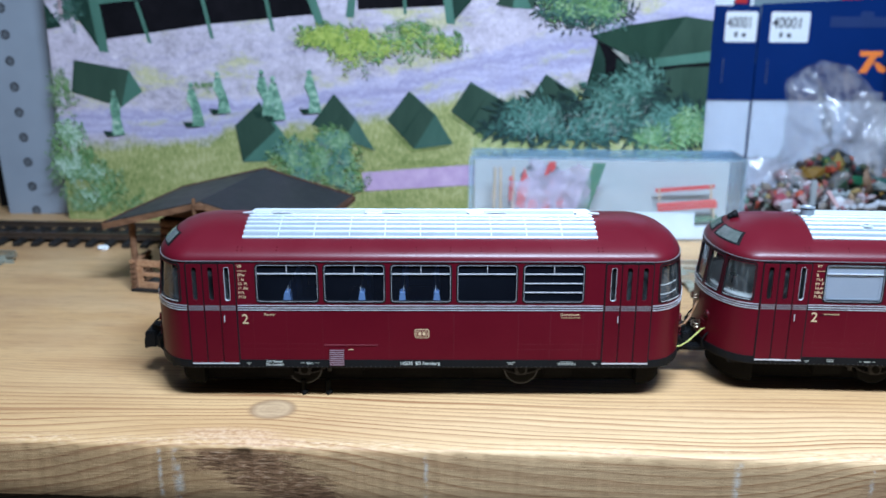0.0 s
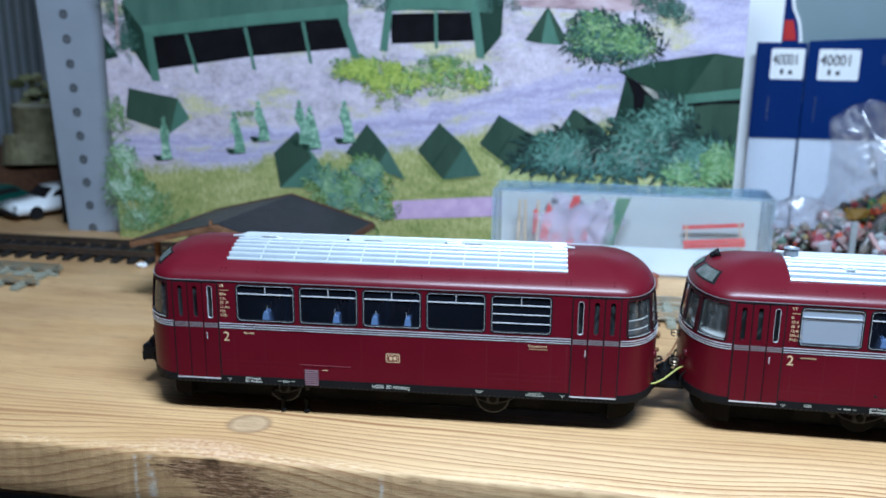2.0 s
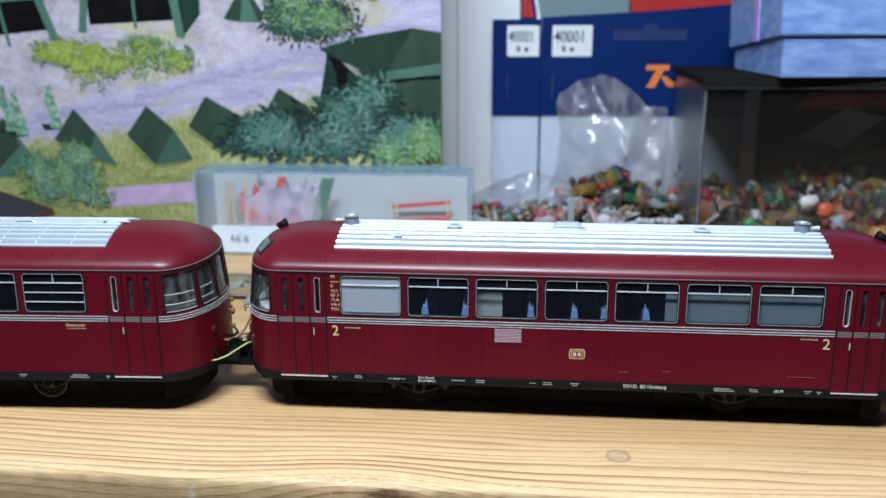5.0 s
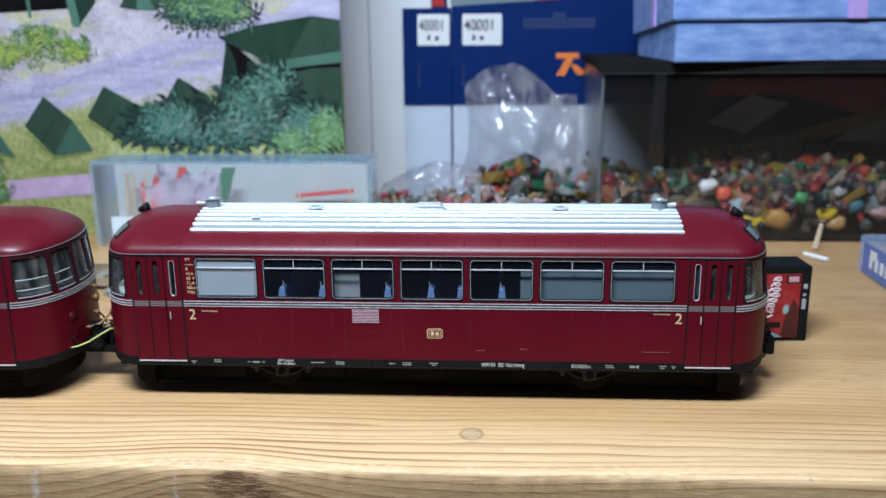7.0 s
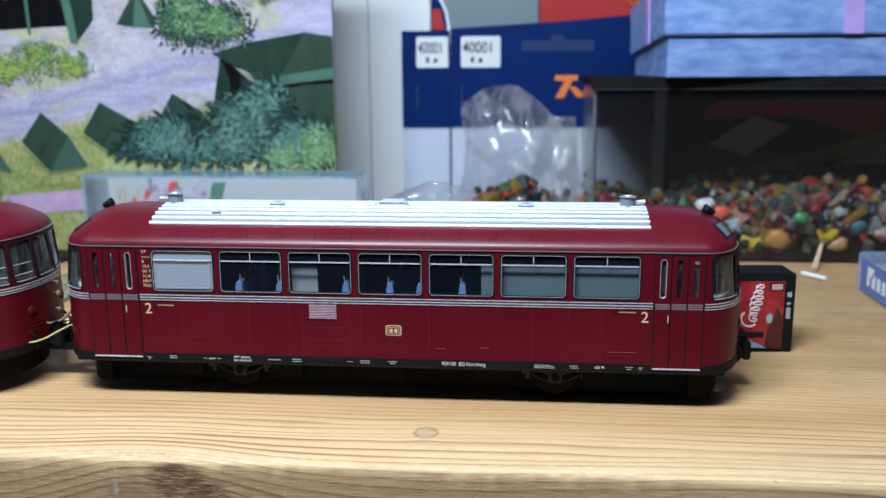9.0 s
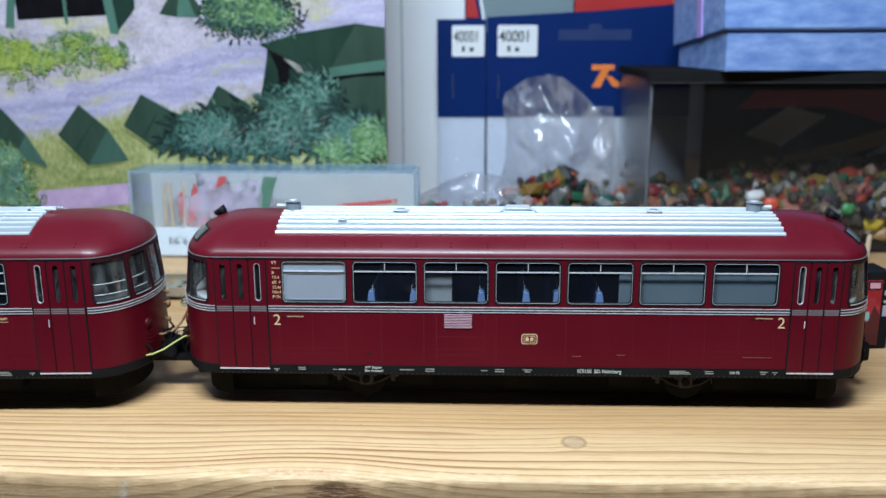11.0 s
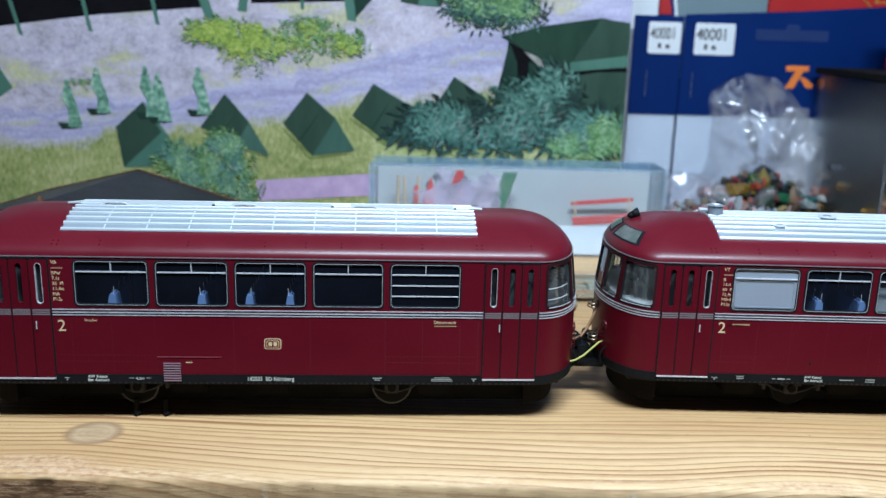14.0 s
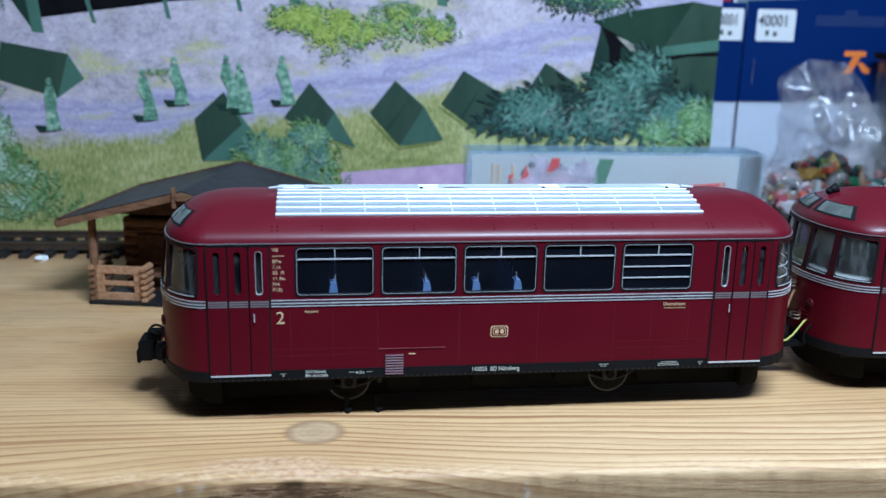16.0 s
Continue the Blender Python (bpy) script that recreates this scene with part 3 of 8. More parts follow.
def bench_board():
    """The pine board: a rounded front edge, slightly wavy from sanding."""
    bm = bmesh.new()
    prof = [(640, -16), (175, -16), (172.6, -15.2), (171.9, -13.6)]
    prof += [(171.6, z) for z in (-10, -7, -4)]
    prof += [(171.6 + 1.2 * (1 - math.cos(radians(a))), -1.2 + 1.2 * math.sin(radians(a))) for a in range(10, 91, 16)]
    prof += [(180, 0), (190, 0), (640, 0)]
    rows = []
    xs = [-700 + 10 * i for i in range(60)] + [-100 + 0.6 * i for i in range(501)] + [210 + 10 * i for i in range(62)]
    for x in xs:
        torn = max(math.exp(-((x + 44) / 13) ** 2), math.exp(-((x - 106) / 9) ** 2))
        wave = 0.5 * noise.noise((x * 0.02, 0, 3)) + 0.25 * noise.noise((x * 0.11, 5, 0)) + 0.13 * noise.noise((x * 0.62, 9, 1))
        chip = [max(0.0, (0.22 + 0.4 * torn) * noise.noise((x * 0.35, k * 0.9, 8))) for k in range(len(prof))]
        rows.append([bm.verts.new((x, y + (wave + (c if z > -9 else 0) if y < 179 else 0), z - (0.5 * c if -9 < z < -0.01 else 0))) for (y, z), c in zip(prof, chip)])
    for a, b in zip(rows, rows[1:]):
        for k in range(len(prof) - 1):
            bm.faces.new((a[k], b[k], b[k + 1], a[k + 1]))
        bm.faces.new((a[-1], b[-1], b[0], a[0]))
    bm.faces.new(rows[0]), bm.faces.new(rows[-1][::-1])
    bmesh.ops.recalc_face_normals(bm, faces=bm.faces)
    return tagged(part("bench_board", bm, PINE, smooth=True), "thick planed pine board with knots and a worn front edge", "board", kind="structure")


bench_board()


# ---- the two railbus models ----
WIDTH = 34.0
NOSE = 10.5
RAKE = 1.4
ROOF = [(0.0, 34.7), (0.12, 35.25), (0.55, 35.9), (1.4, 36.6), (3.0, 37.55), (5.0, 38.5), (7.0, 39.45), (9.0, 40.2), (11.0, 40.8), (13.0, 41.2), (15.0, 41.45), (16.95, 41.5)]
BULGE = 2.05
END_DRAW = [(0.0, 0.0), (0.55, 0.5), (1.4, 1.0), (3.0, 1.9), (5.0, 3.1), (7.0, 4.5), (9.0, 6.0), (11.0, 8.0), (13.0, 10.4), (15.0, 13.4), (17.0, 16.5)]


class Shell:
    """The plan of a rounded body: half length, and a wall coordinate u that runs round it from the middle of the near side."""

    def __init__(self, half):
        self.half, self.flat = half, half - NOSE
        pts = self.nose(0.0, 1, 80, 0.0)
        arc = [0.0]
        for p, q in zip(pts, pts[1:]):
            arc.append(arc[-1] + (Vector(q) - Vector(p)).length)
        self.arc, self.pts, self.ln = arc, pts, arc[-1]
        self.total = 4 * self.flat + 2 * self.ln

    def nose(self, d, end, steps, rake=RAKE):
        b = WIDTH / 2 - d
        draw = float(np.interp(d, [p[0] for p in END_DRAW], [p[1] for p in END_DRAW]))
        a, n = self.half - rake - draw, (NOSE - rake) * math.sqrt(b / (WIDTH / 2))
        out = []
        for k in range(steps + 1):
            f = radians(-90 + 180 * k / steps)
            c, s = abs(math.cos(f)) ** (2 / BULGE), math.copysign(abs(math.sin(f)) ** (2 / BULGE), f)
            if k in (0, steps):
                c = 0.0
            out.append((end * (a - n + n * c), WIDTH / 2 + b * s))
        return out

    def plan(self, u):
        """The point of the wall at u, and its outward normal."""
        u = (u + self.total / 2) % self.total - self.total / 2
        if abs(u) <= self.flat:
            return u, 0.0, 0.0, -1.0
        far = self.total / 2 - self.flat
        if abs(u) >= far:
            x = (self.total / 2 - abs(u)) * (1 if u > 0 else -1)
            return x, WIDTH, 0.0, 1.0
        s, sign = abs(u) - self.flat, 1 if u > 0 else -1
        k = int(np.clip(np.searchsorted(self.arc, s) - 1, 0, len(self.arc) - 2))
        f = (s - self.arc[k]) / max(1e-9, self.arc[k + 1] - self.arc[k])
        p, q = Vector(self.pts[k]), Vector(self.pts[k + 1])
        c, t = p.lerp(q, f), (q - p).normalized()
        return sign * c.x, c.y, sign * t.y, -t.x

    def at(self, u, z, off=0.0):
        x, y, nx, ny = self.plan(u)
        lean = RAKE * max(0.0, min(1.0, (z - 24.0) / 10.7)) * max(0.0, (abs(x) - self.flat) / NOSE)
        return Vector((x - math.copysign(lean, x) + nx * off, y + ny * off, z))

    def far(self, x):
        return self.total / 2 - x


def grid_wall(sh, us, zs, holes, off):
    """A wall sheet round the body with openings left out; holes: (u0, u1, z0, z1)."""
    bm, rows = bmesh.new(), []
    for z in zs:
        rows.append([bm.verts.new(sh.at(u, z, off)) for u in us])
    n = len(us)
    for i in range(len(zs) - 1):
        zc = (zs[i] + zs[i + 1]) / 2
        for k in range(n):
            j = (k + 1) % n
            u0, u1 = us[k], us[j] if j else us[0] + sh.total
            uc = (u0 + u1) / 2
            if any(h[0] < uc < h[1] and h[2] < zc < h[3] for h in holes):
                continue
            bm.faces.new((rows[i][k], rows[i][j], rows[i + 1][j], rows[i + 1][k]))
    return bm


def ring(bm, sh, outer, inner, front, back, outer_back=None):
    """A frame between two outlines in (u, z) on the wall, standing from back to front."""
    ob = back if outer_back is None else outer_back
    of, jf = [bm.verts.new(sh.at(u, z, front)) for u, z in outer], [bm.verts.new(sh.at(u, z, front)) for u, z in inner]
    oo, jb = [bm.verts.new(sh.at(u, z, ob)) for u, z in outer], [bm.verts.new(sh.at(u, z, back)) for u, z in inner]
    n = len(outer)
    for i in range(n):
        j = (i + 1) % n
        bm.faces.new((of[i], of[j], jf[j], jf[i]))
        bm.faces.new((oo[i], oo[j], of[j], of[i]))
        bm.faces.new((jf[i], jf[j], jb[j], jb[i]))
    return bm


def strip(bm, sh, u0, u1, z0, z1, front, back=-0.1, steps=1):
    """A bar on the wall."""
    us = [u0 + (u1 - u0) * k / steps for k in range(steps + 1)]
    rows = [[bm.verts.new(sh.at(u, z, o)) for z, o in ((z0, back), (z0, front), (z1, front), (z1, back))] for u in us]
    for a, b in zip(rows, rows[1:]):
        for k in range(3):
            bm.faces.new((a[k], b[k], b[k + 1], a[k + 1]))
    bm.faces.new(rows[0][::-1]), bm.faces.new(rows[-1])
    return bm


def pane(sh, u0, u1, z0, z1, off, steps):
    bm = bmesh.new()
    us = [u0 + (u1 - u0) * k / steps for k in range(steps + 1)]
    rows = [[bm.verts.new(sh.at(u, z, off)) for z in (z0, z1)] for u in us]
    for a, b in zip(rows, rows[1:]):
        bm.faces.new((a[0], b[0], b[1], a[1]))
    return bm


def roof_z(d):
    ds, zs = [p[0] for p in ROOF], [p[1] for p in ROOF]
    return float(np.interp(d, ds, zs))


def railbus(name, label, half, x, y, z, rz, windows, extra):
    """One model: shell, roof, windows, doors, skirt, running gear, seats and markings. windows: (x0, x1) along the side."""
    car = thing(name, label, "model train", x, y, z, rz, group="railbus set")
    sh = Shell(half)
    flat, ln, total = sh.flat, sh.ln, sh.total
    zb, zt = 24.75, 33.75
    hem = extra["low"]
    nose_panes = [(0.04, 0.228), (0.25, 0.398), (0.418, 0.582), (0.602, 0.75), (0.772, 0.96)]
    dl, dr = extra["doors"]
    doors = [(-flat, -flat + dl), (flat - dr, flat)]
    holes, sides = [], []
    for x0, x1 in windows:
        sides += [(x0, x1), (sh.far(x1), sh.far(x0))]
    slots = []
    for d0, d1 in doors:
        leaves = [(d1 - d0) * k / 3 for k in range(4)]
        for k in range(3):
            c = d0 + (leaves[k] + leaves[k + 1]) / 2
            slots += [(c - 0.62, c + 0.62), (sh.far(c) - 0.62, sh.far(c) + 0.62)]
    noses = []
    for f0, f1 in nose_panes:
        noses += [(flat + f0 * ln, flat + f1 * ln), (-flat - f1 * ln, -flat - f0 * ln)]
    holes += [(a, b, zb, zt) for a, b in sides + noses] + [(a, b, 25.0, 33.3) for a, b in slots]
    us = {-flat, flat, sh.far(flat), sh.far(-flat), 0.0}
    for a, b, *_ in holes:
        us |= {round(a, 4), round(b, 4)}
    us |= {round(s * (flat + ln * k / 40), 4) for k in range(41) for s in (1, -1)}
    us = sorted({round((u + total / 2) % total - total / 2, 3) for u in us})
    zs = [hem, 22.6, 24.0, zb, 25.0, 33.3, zt, 34.7]
    body = part("body_shell", grid_wall(sh, us, zs, holes, 0.0), RED, car, "crimson lacquered sides with rounded ends")
    body.data.shade_smooth()
    part("interior_lining", grid_wall(sh, us, zs, holes, -0.7), extra["lining"], car, "dim inner walls")
    # roof: rings of the plan drawn in along the cross-section
    bm, rows = bmesh.new(), []
    for d, zz in ROOF:
        pts = sh.nose(d, 1, 28)
        left = [(-px, py) for px, py in reversed(pts)]
        loop = pts + left
        rows.append([bm.verts.new((px, py, zz - 0.0)) for px, py in loop])
    for a, b in zip(rows, rows[1:]):
        n = len(a)
        for k in range(n):
            bm.faces.new((a[k], a[(k + 1) % n], b[(k + 1) % n], b[k]))
    bmesh.ops.remove_doubles(bm, verts=bm.verts, dist=0.02)
    part("roof", bm, ROOF_RED, car, "crimson domed roof with soft shoulders", smooth=True)
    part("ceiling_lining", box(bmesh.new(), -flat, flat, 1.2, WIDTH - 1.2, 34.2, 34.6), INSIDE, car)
    # gutter moulding and belt stripes
    bm = bmesh.new()
    n = 160
    strip(bm, sh, -total / 2, total / 2, 34.5, 34.68, 0.2, steps=n)
    part("gutter_strip", bm, TRIM_DIM, car, "thin bright gutter line round the roof edge")
    for k, (z0, z1) in enumerate(((22.66, 22.80), (23.18, 23.38), (23.80, 23.94))):
        bm = bmesh.new()
        strip(bm, sh, -flat + dl + 0.2, flat - dr - 0.2, z0, z1, 0.16)
        for s in (1, -1):
            a, b = sorted((s * (flat + 0.3), s * (flat + ln - 0.3)))
            strip(bm, sh, a, b, z0, z1, 0.16, steps=30)
        strip(bm, sh, sh.far(flat - dr - 0.2), sh.far(-flat + dl + 0.2), z0, z1, 0.16)
        part("belt_stripe", bm, TRIM, car, "bright silver belt line")
    bm = bmesh.new()
    strip(bm, sh, -flat + dl + 0.2, flat - dr - 0.2, 22.86, 23.74, 0.07)
    for s in (1, -1):
        a, b = sorted((s * (flat + 0.3), s * (flat + ln - 0.3)))
        strip(bm, sh, a, b, 22.86, 23.74, 0.07, steps=30)
    part("belt_ground", bm, STRIPE_BACK, car, "dull grey ground between the belt lines")
    # doors
    for d0, d1 in doors:
        leaves = [(d1 - d0) * k / 3 for k in range(4)]
        for side in (0, 1):
            a, b = (d0, d1) if side == 0 else (sh.far(d1), sh.far(d0))
            bm = bmesh.new()
            ring(bm, sh, rounded(a - 0.15, b + 0.15, hem - 0.75, 34.3, 0.6), rounded(a + 0.12, b - 0.12, hem - 0.7, 34.05, 0.5), 0.21, -0.05)
            door = part("folding_door", bm, RUBBER, car, "black seal round a folding door")
            for k in range(3):
                u0, u1 = a + leaves[k] + 0.14, a + leaves[k + 1] - 0.14
                c = (u0 + u1) / 2
                bm = bmesh.new()
                ring(bm, sh, rounded(u0, u1, hem - 0.65, 33.95, 0.25, 3), rounded(c - 0.60, c + 0.60, 25.1, 33.2, 0.55, 3), 0.27, -0.3)
                leaf = part("door_leaf", bm, RED_DOOR, door, "crimson door leaf")
                bm = bmesh.new()
                bright = k == (2 if d0 < 0 else 0)
                ring(bm, sh, rounded(c - 0.64, c + 0.64, 25.04, 33.26, 0.62, 4), rounded(c - 0.56, c + 0.56, 25.13, 33.17, 0.55, 4), 0.34 if bright else 0.31, -0.2)
                part("slot_window_frame", bm, TRIM if bright else RED_DOOR, door)
                part("slot_window_pane", pane(sh, c - 0.6, c + 0.6, 25.0, 33.3, -0.15, 1), SLOT_GLASS, door).visible_shadow = False
                bm = bmesh.new()
                strip(bm, sh, u0 + 0.05, u1 - 0.05, 22.72, 23.0, 0.31)
                strip(bm, sh, u0 + 0.05, u1 - 0.05, 23.15, 23.42, 0.31)
                strip(bm, sh, u0 + 0.05, u1 - 0.05, 23.57, 23.88, 0.31)
                part("door_band", bm, TRIM_DIM, door, "silver band across the door")
            bm = bmesh.new()
            wide, slim = (1, 2) if d0 < 0 else (2, 1)
            strip(bm, sh, a + leaves[wide] - 0.17, a + leaves[wide] + 0.17, hem - 0.65, 34.0, 0.1)
            strip(bm, sh, a + leaves[slim] - 0.1, a + leaves[slim] + 0.1, hem - 0.65, 34.0, 0.02)
            part("door_seam", bm, RUBBER, door)
            if side == 0:
                hx = a + (leaves[2] + 0.85 if d0 < 0 else leaves[1] - 0.45)
                bm = bmesh.new()
                rod(bm, (hx, -0.55, 19.9), (hx, -0.55, 21.5), 0.12, seg=6)
                rod(bm, (hx, -0.1, 21.2), (hx, -0.55, 21.2), 0.09, seg=6)
                part("door_handle", bm, TRIM, door)
            bm = bmesh.new()
            strip(bm, sh, a + 0.1, b - 0.1, hem - 0.95, hem - 0.68, 0.42)
            part("door_sill", bm, TRIM, door, "bright sill under the door")
    # side windows
    for i, (x0, x1) in enumerate(windows):
        for side in (0, 1):
            a, b = (x0, x1) if side == 0 else (sh.far(x1), sh.far(x0))
            bm = bmesh.new()
            ring(bm, sh, rounded(a - 0.28, b + 0.28, zb - 0.28, zt + 0.28, 1.0), rounded(a + 0.22, b - 0.22, zb + 0.22, zt - 0.22, 0.7), 0.12, -0.6)
            win = part("side_window", bm, RUBBER, car, "black rubber window seal")
            bm = bmesh.new()
            ring(bm, sh, rounded(a + 0.06, b - 0.06, zb + 0.06, zt - 0.06, 0.8), rounded(a + 0.16, b - 0.16, zb + 0.16, zt - 0.16, 0.71), 0.18, -0.3)
            part("window_frame", bm, FRAME_TRIM, win, "bright window frame")
            kind = extra["panes"].get(i, "clear") if side == 0 else "clear"
            part("pane", pane(sh, a + 0.1, b - 0.1, zb + 0.1, zt - 0.1, -0.22, 1), FROST if kind == "frost" else GLASS if side == 0 else SHADE_PANE, win).visible_shadow = False
            bm = bmesh.new()
            strip(bm, sh, a + 0.3, b - 0.3, 31.46, 31.66, 0.12, -0.25)
            if kind != "frost":
                strip(bm, sh, (a + b) / 2 - 0.08, (a + b) / 2 + 0.08, 31.66, zt - 0.3, 0.14, -0.25)
            if kind == "bars":
                for zz in (29.3, 27.1):
                    strip(bm, sh, a + 0.3, b - 0.3, zz - 0.09, zz + 0.09, 0.05, -0.25)
            part("glazing_bar", bm, TRIM, win)
            if kind == "frost":
                bm = bmesh.new()
                ring(bm, sh, rounded(a + 0.55, b - 0.55, zb + 0.5, 31.3, 0.7), rounded(a + 0.85, b - 0.85, zb + 0.8, 31.0, 0.6), -0.08, -0.2)
                part("pressed_border", bm, FROST, win, "raised border of the frosted pane")
            if kind == "screen":
                part("partition", boxed(a + 0.1, b - 0.1, 1.2, 1.6, zb - 0.5, 31.6), PANEL, win, "grey-green panel behind the glass")
            if kind == "half":
                part("partition", boxed(a + 0.1, a + 5.8, 2.0, 2.4, zb - 3, 31.6), PANEL_PALE, win, "pale grey panel behind the glass")
            if kind == "edge":
                part("partition", boxed(b - 2.6, b, 1.2, 1.6, zb - 0.5, 31.6), PANEL, win, "grey-green panel behind the glass")
    for a, b in noses:
        bm = bmesh.new()
        ring(bm, sh, rounded(a - 0.28, b + 0.28, zb - 0.25, zt + 0.35, 0.9, 4, 8), rounded(a + 0.22, b - 0.22, zb + 0.25, zt - 0.2, 0.6, 4, 8), 0.12, -0.5)
        win = part("cab_window", bm, RUBBER, car, "black seal of a curved cab window")
        bm = bmesh.new()
        ring(bm, sh, rounded(a + 0.06, b - 0.06, zb + 0.06, zt - 0.05, 0.75, 4, 8), rounded(a + 0.17, b - 0.17, zb + 0.18, zt - 0.17, 0.6, 4, 8), 0.17, -0.3)
        part("window_frame", bm, RED_DOOR, win, "dark red frame of a cab window")
        bm = bmesh.new()
        strip(bm, sh, a + 0.5, b - 0.5, zb + 0.04, zb + 0.20, 0.2, steps=8)
        part("sill_trim", bm, TRIM, win, "bright line under a cab window")
        part("pane", pane(sh, a + 0.1, b - 0.1, zb + 0.1, zt - 0.1, -0.2, 8), CAB_GLASS, win).visible_shadow = False
    # cab bulkheads and driver's desks behind the curved windows
    for s in (1, -1):
        bx = s * (flat - 1.0)
        part("cab_bulkhead", boxed(min(bx, bx - s * 0.5), max(bx, bx - s * 0.5), 9.0, WIDTH - 1.4, 12.0, 34.0), extra["cab"], car, "wall behind the cab")
        dx = s * (flat + 5.2)
        bm = bmesh.new()
        plan = [(px, py) for px, py in sh.nose(1.3, s, 20)]
        low, top = [[bm.verts.new((px, py, zz)) for px, py in plan] for zz in (23.4, 24.7)]
        bm.faces.new(low), bm.faces.new(top[::-1])
        for k in range(len(plan)):
            bm.faces.new((low[k], top[k], top[(k + 1) % len(plan)], low[(k + 1) % len(plan)]))
        bmesh.ops.recalc_face_normals(bm, faces=bm.faces)
        desk = part("cab_desk", bm, extra["cab"], car, "desk below the cab windows")
        bm = bmesh.new()
        rod(bm, (dx - s * 1.4, 11.0, 25.4), (dx - s * 1.6, 11.0, 27.6), 0.2, seg=6)
        rod(bm, (dx - s * 1.6, 11.0, 27.5), (dx - s * 1.6, 11.0, 27.8), 1.0, seg=14)
        part("hand_wheel", bm, RUBBER, desk)
    # skirt and floor
    bm = bmesh.new()
    rows = []
    us2 = [-total / 2 + total * k / 160 for k in range(160)]
    for zz, o in ((hem, 0.02), (hem, 0.18), (hem - 1.75, 0.2), (hem - 2.1, 0.05), (hem - 2.3, -0.5), (hem - 2.3, -3.0), (hem - 0.3, -3.0)):
        rows.append([bm.verts.new(sh.at(u, zz, o)) for u in us2])
    for a, b in zip(rows, rows[1:]):
        for k in range(160):
            bm.faces.new((a[k], a[(k + 1) % 160], b[(k + 1) % 160], b[k]))
    skirt = part("skirt", bm, BLACK, car, "black skirt along the lower edge")
    bm = bmesh.new()
    for k in range(int(2 * flat / 1.15)):
        rx = -flat + 0.6 + k * 1.15
        box(bm, rx - 0.13, rx + 0.13, -0.27, -0.15, hem - 1.86, hem - 1.62)
    tagged(part("skirt_rivets", bm, GEAR, skirt), kind="stuff")
    part("floor_pan", boxed(-half + 5, half - 5, 2.0, WIDTH - 2.0, 7.8, 9.2, 0.2), BLACK, car)
    # the long middle block is added low down to keep the space below black
    bm = boxed(-flat - 3.5, flat + 3.5, 7.8, WIDTH - 7.8, 1.2, 7.9, 1.0)
    for k in range(5):
        cx = -flat + 20 + k * (2 * flat - 40) / 4
        box(bm, cx - 4, cx + 3, 4.0, 8.0, 4.2 + 0.4 * (k % 2), 7.9, 0.3)
        box(bm, cx - 3, cx + 4, WIDTH - 8.0, WIDTH - 4.0, 4.2, 7.9, 0.3)
    part("underframe", bm, UNDER, car, "black underframe with equipment boxes")
    # added blocks under both noses stand in for the solid shadow there
    for s in (1, -1):
        bm = bmesh.new()
        plan = sh.nose(4.2, s, 18)
        low, top = [[bm.verts.new((px, py, zz)) for px, py in plan] for zz in (2.2, 7.9)]
        bm.faces.new(low), bm.faces.new(top[::-1])
        for k in range(len(plan)):
            bm.faces.new((low[k], top[k], top[(k + 1) % len(plan)], low[(k + 1) % len(plan)]))
        bmesh.ops.recalc_face_normals(bm, faces=bm.faces)
        part("end_apron", bm, UNDER, car, "added black block that darkens the space below the rounded end")
    for wx in extra["axles"]:
        bm = bmesh.new()
        rod(bm, (wx, 4, 5.7), (wx, WIDTH - 4, 5.7), 0.9)
        axle = part("wheelset", bm, UNDER, car)
        for wy, s in ((7.2, -1), (WIDTH - 7.2, 1)):
            bm = bmesh.new()
            rod(bm, (wx, wy, 5.7), (wx, wy + s * 1.6, 5.7), 4.2, seg=32)
            rod(bm, (wx, wy - s * 0.7, 5.7), (wx, wy, 5.7), 4.8, 4.6, seg=32)
            part("wheel", bm, UNDER, axle)
            bm = bmesh.new()
            for k in range(32):
                a0, a1 = k * math.tau / 32, (k + 1) * math.tau / 32
                q = [(wx + r * math.cos(t), wy + s * 1.65, 5.7 + r * math.sin(t)) for r, t in ((4.2, a0), (4.2, a1), (3.86, a1), (3.86, a0))]
                bm.faces.new([bm.verts.new(v) for v in q])
            part("tyre", bm, extra.get("tyre", UNDER), axle, "worn wheel tyre")
            bm = boxed(wx - 1.5, wx + 1.5, wy + s * 2.1 - 0.6, wy + s * 2.1 + 0.6, 4.2, 8.0, 0.25)
            for k in range(4):
                t = 5.5 - k * 1.1
                box(bm, wx - t, wx + t, wy + s * 2.1 - 0.5, wy + s * 2.1 + 0.5, 7.3 - k * 0.36, 7.55 - k * 0.36)
            for e in (-1, 1):
                rod(bm, (wx + e * 6.0, wy + s * 2.1, 5.2), (wx + e * 6.0, wy + s * 2.1, 8.4), 0.5, seg=8)
                box(bm, wx + e * 6.6 - 0.7, wx + e * 6.6 + 0.7, wy + s * 2.4 - 0.5, wy + s * 2.4 + 0.5, 6.2, 8.2, 0.2)
                tube(bm, [(wx + e * 1.4, wy + s * 2.3, 4.6), (wx + e * 3.4, wy + s * 2.3, 5.2), (wx + e * 5.8, wy + s * 2.3, 6.6)], 0.22, 5)
            part("axle_box", bm, GEAR, axle)
    # inside: floor and seats
    part("cabin_floor", boxed(-flat + 1, flat - 1, 1.0, WIDTH - 1.0, 11.5, 12.0), INSIDE, car)
    top = extra["seat_top"]
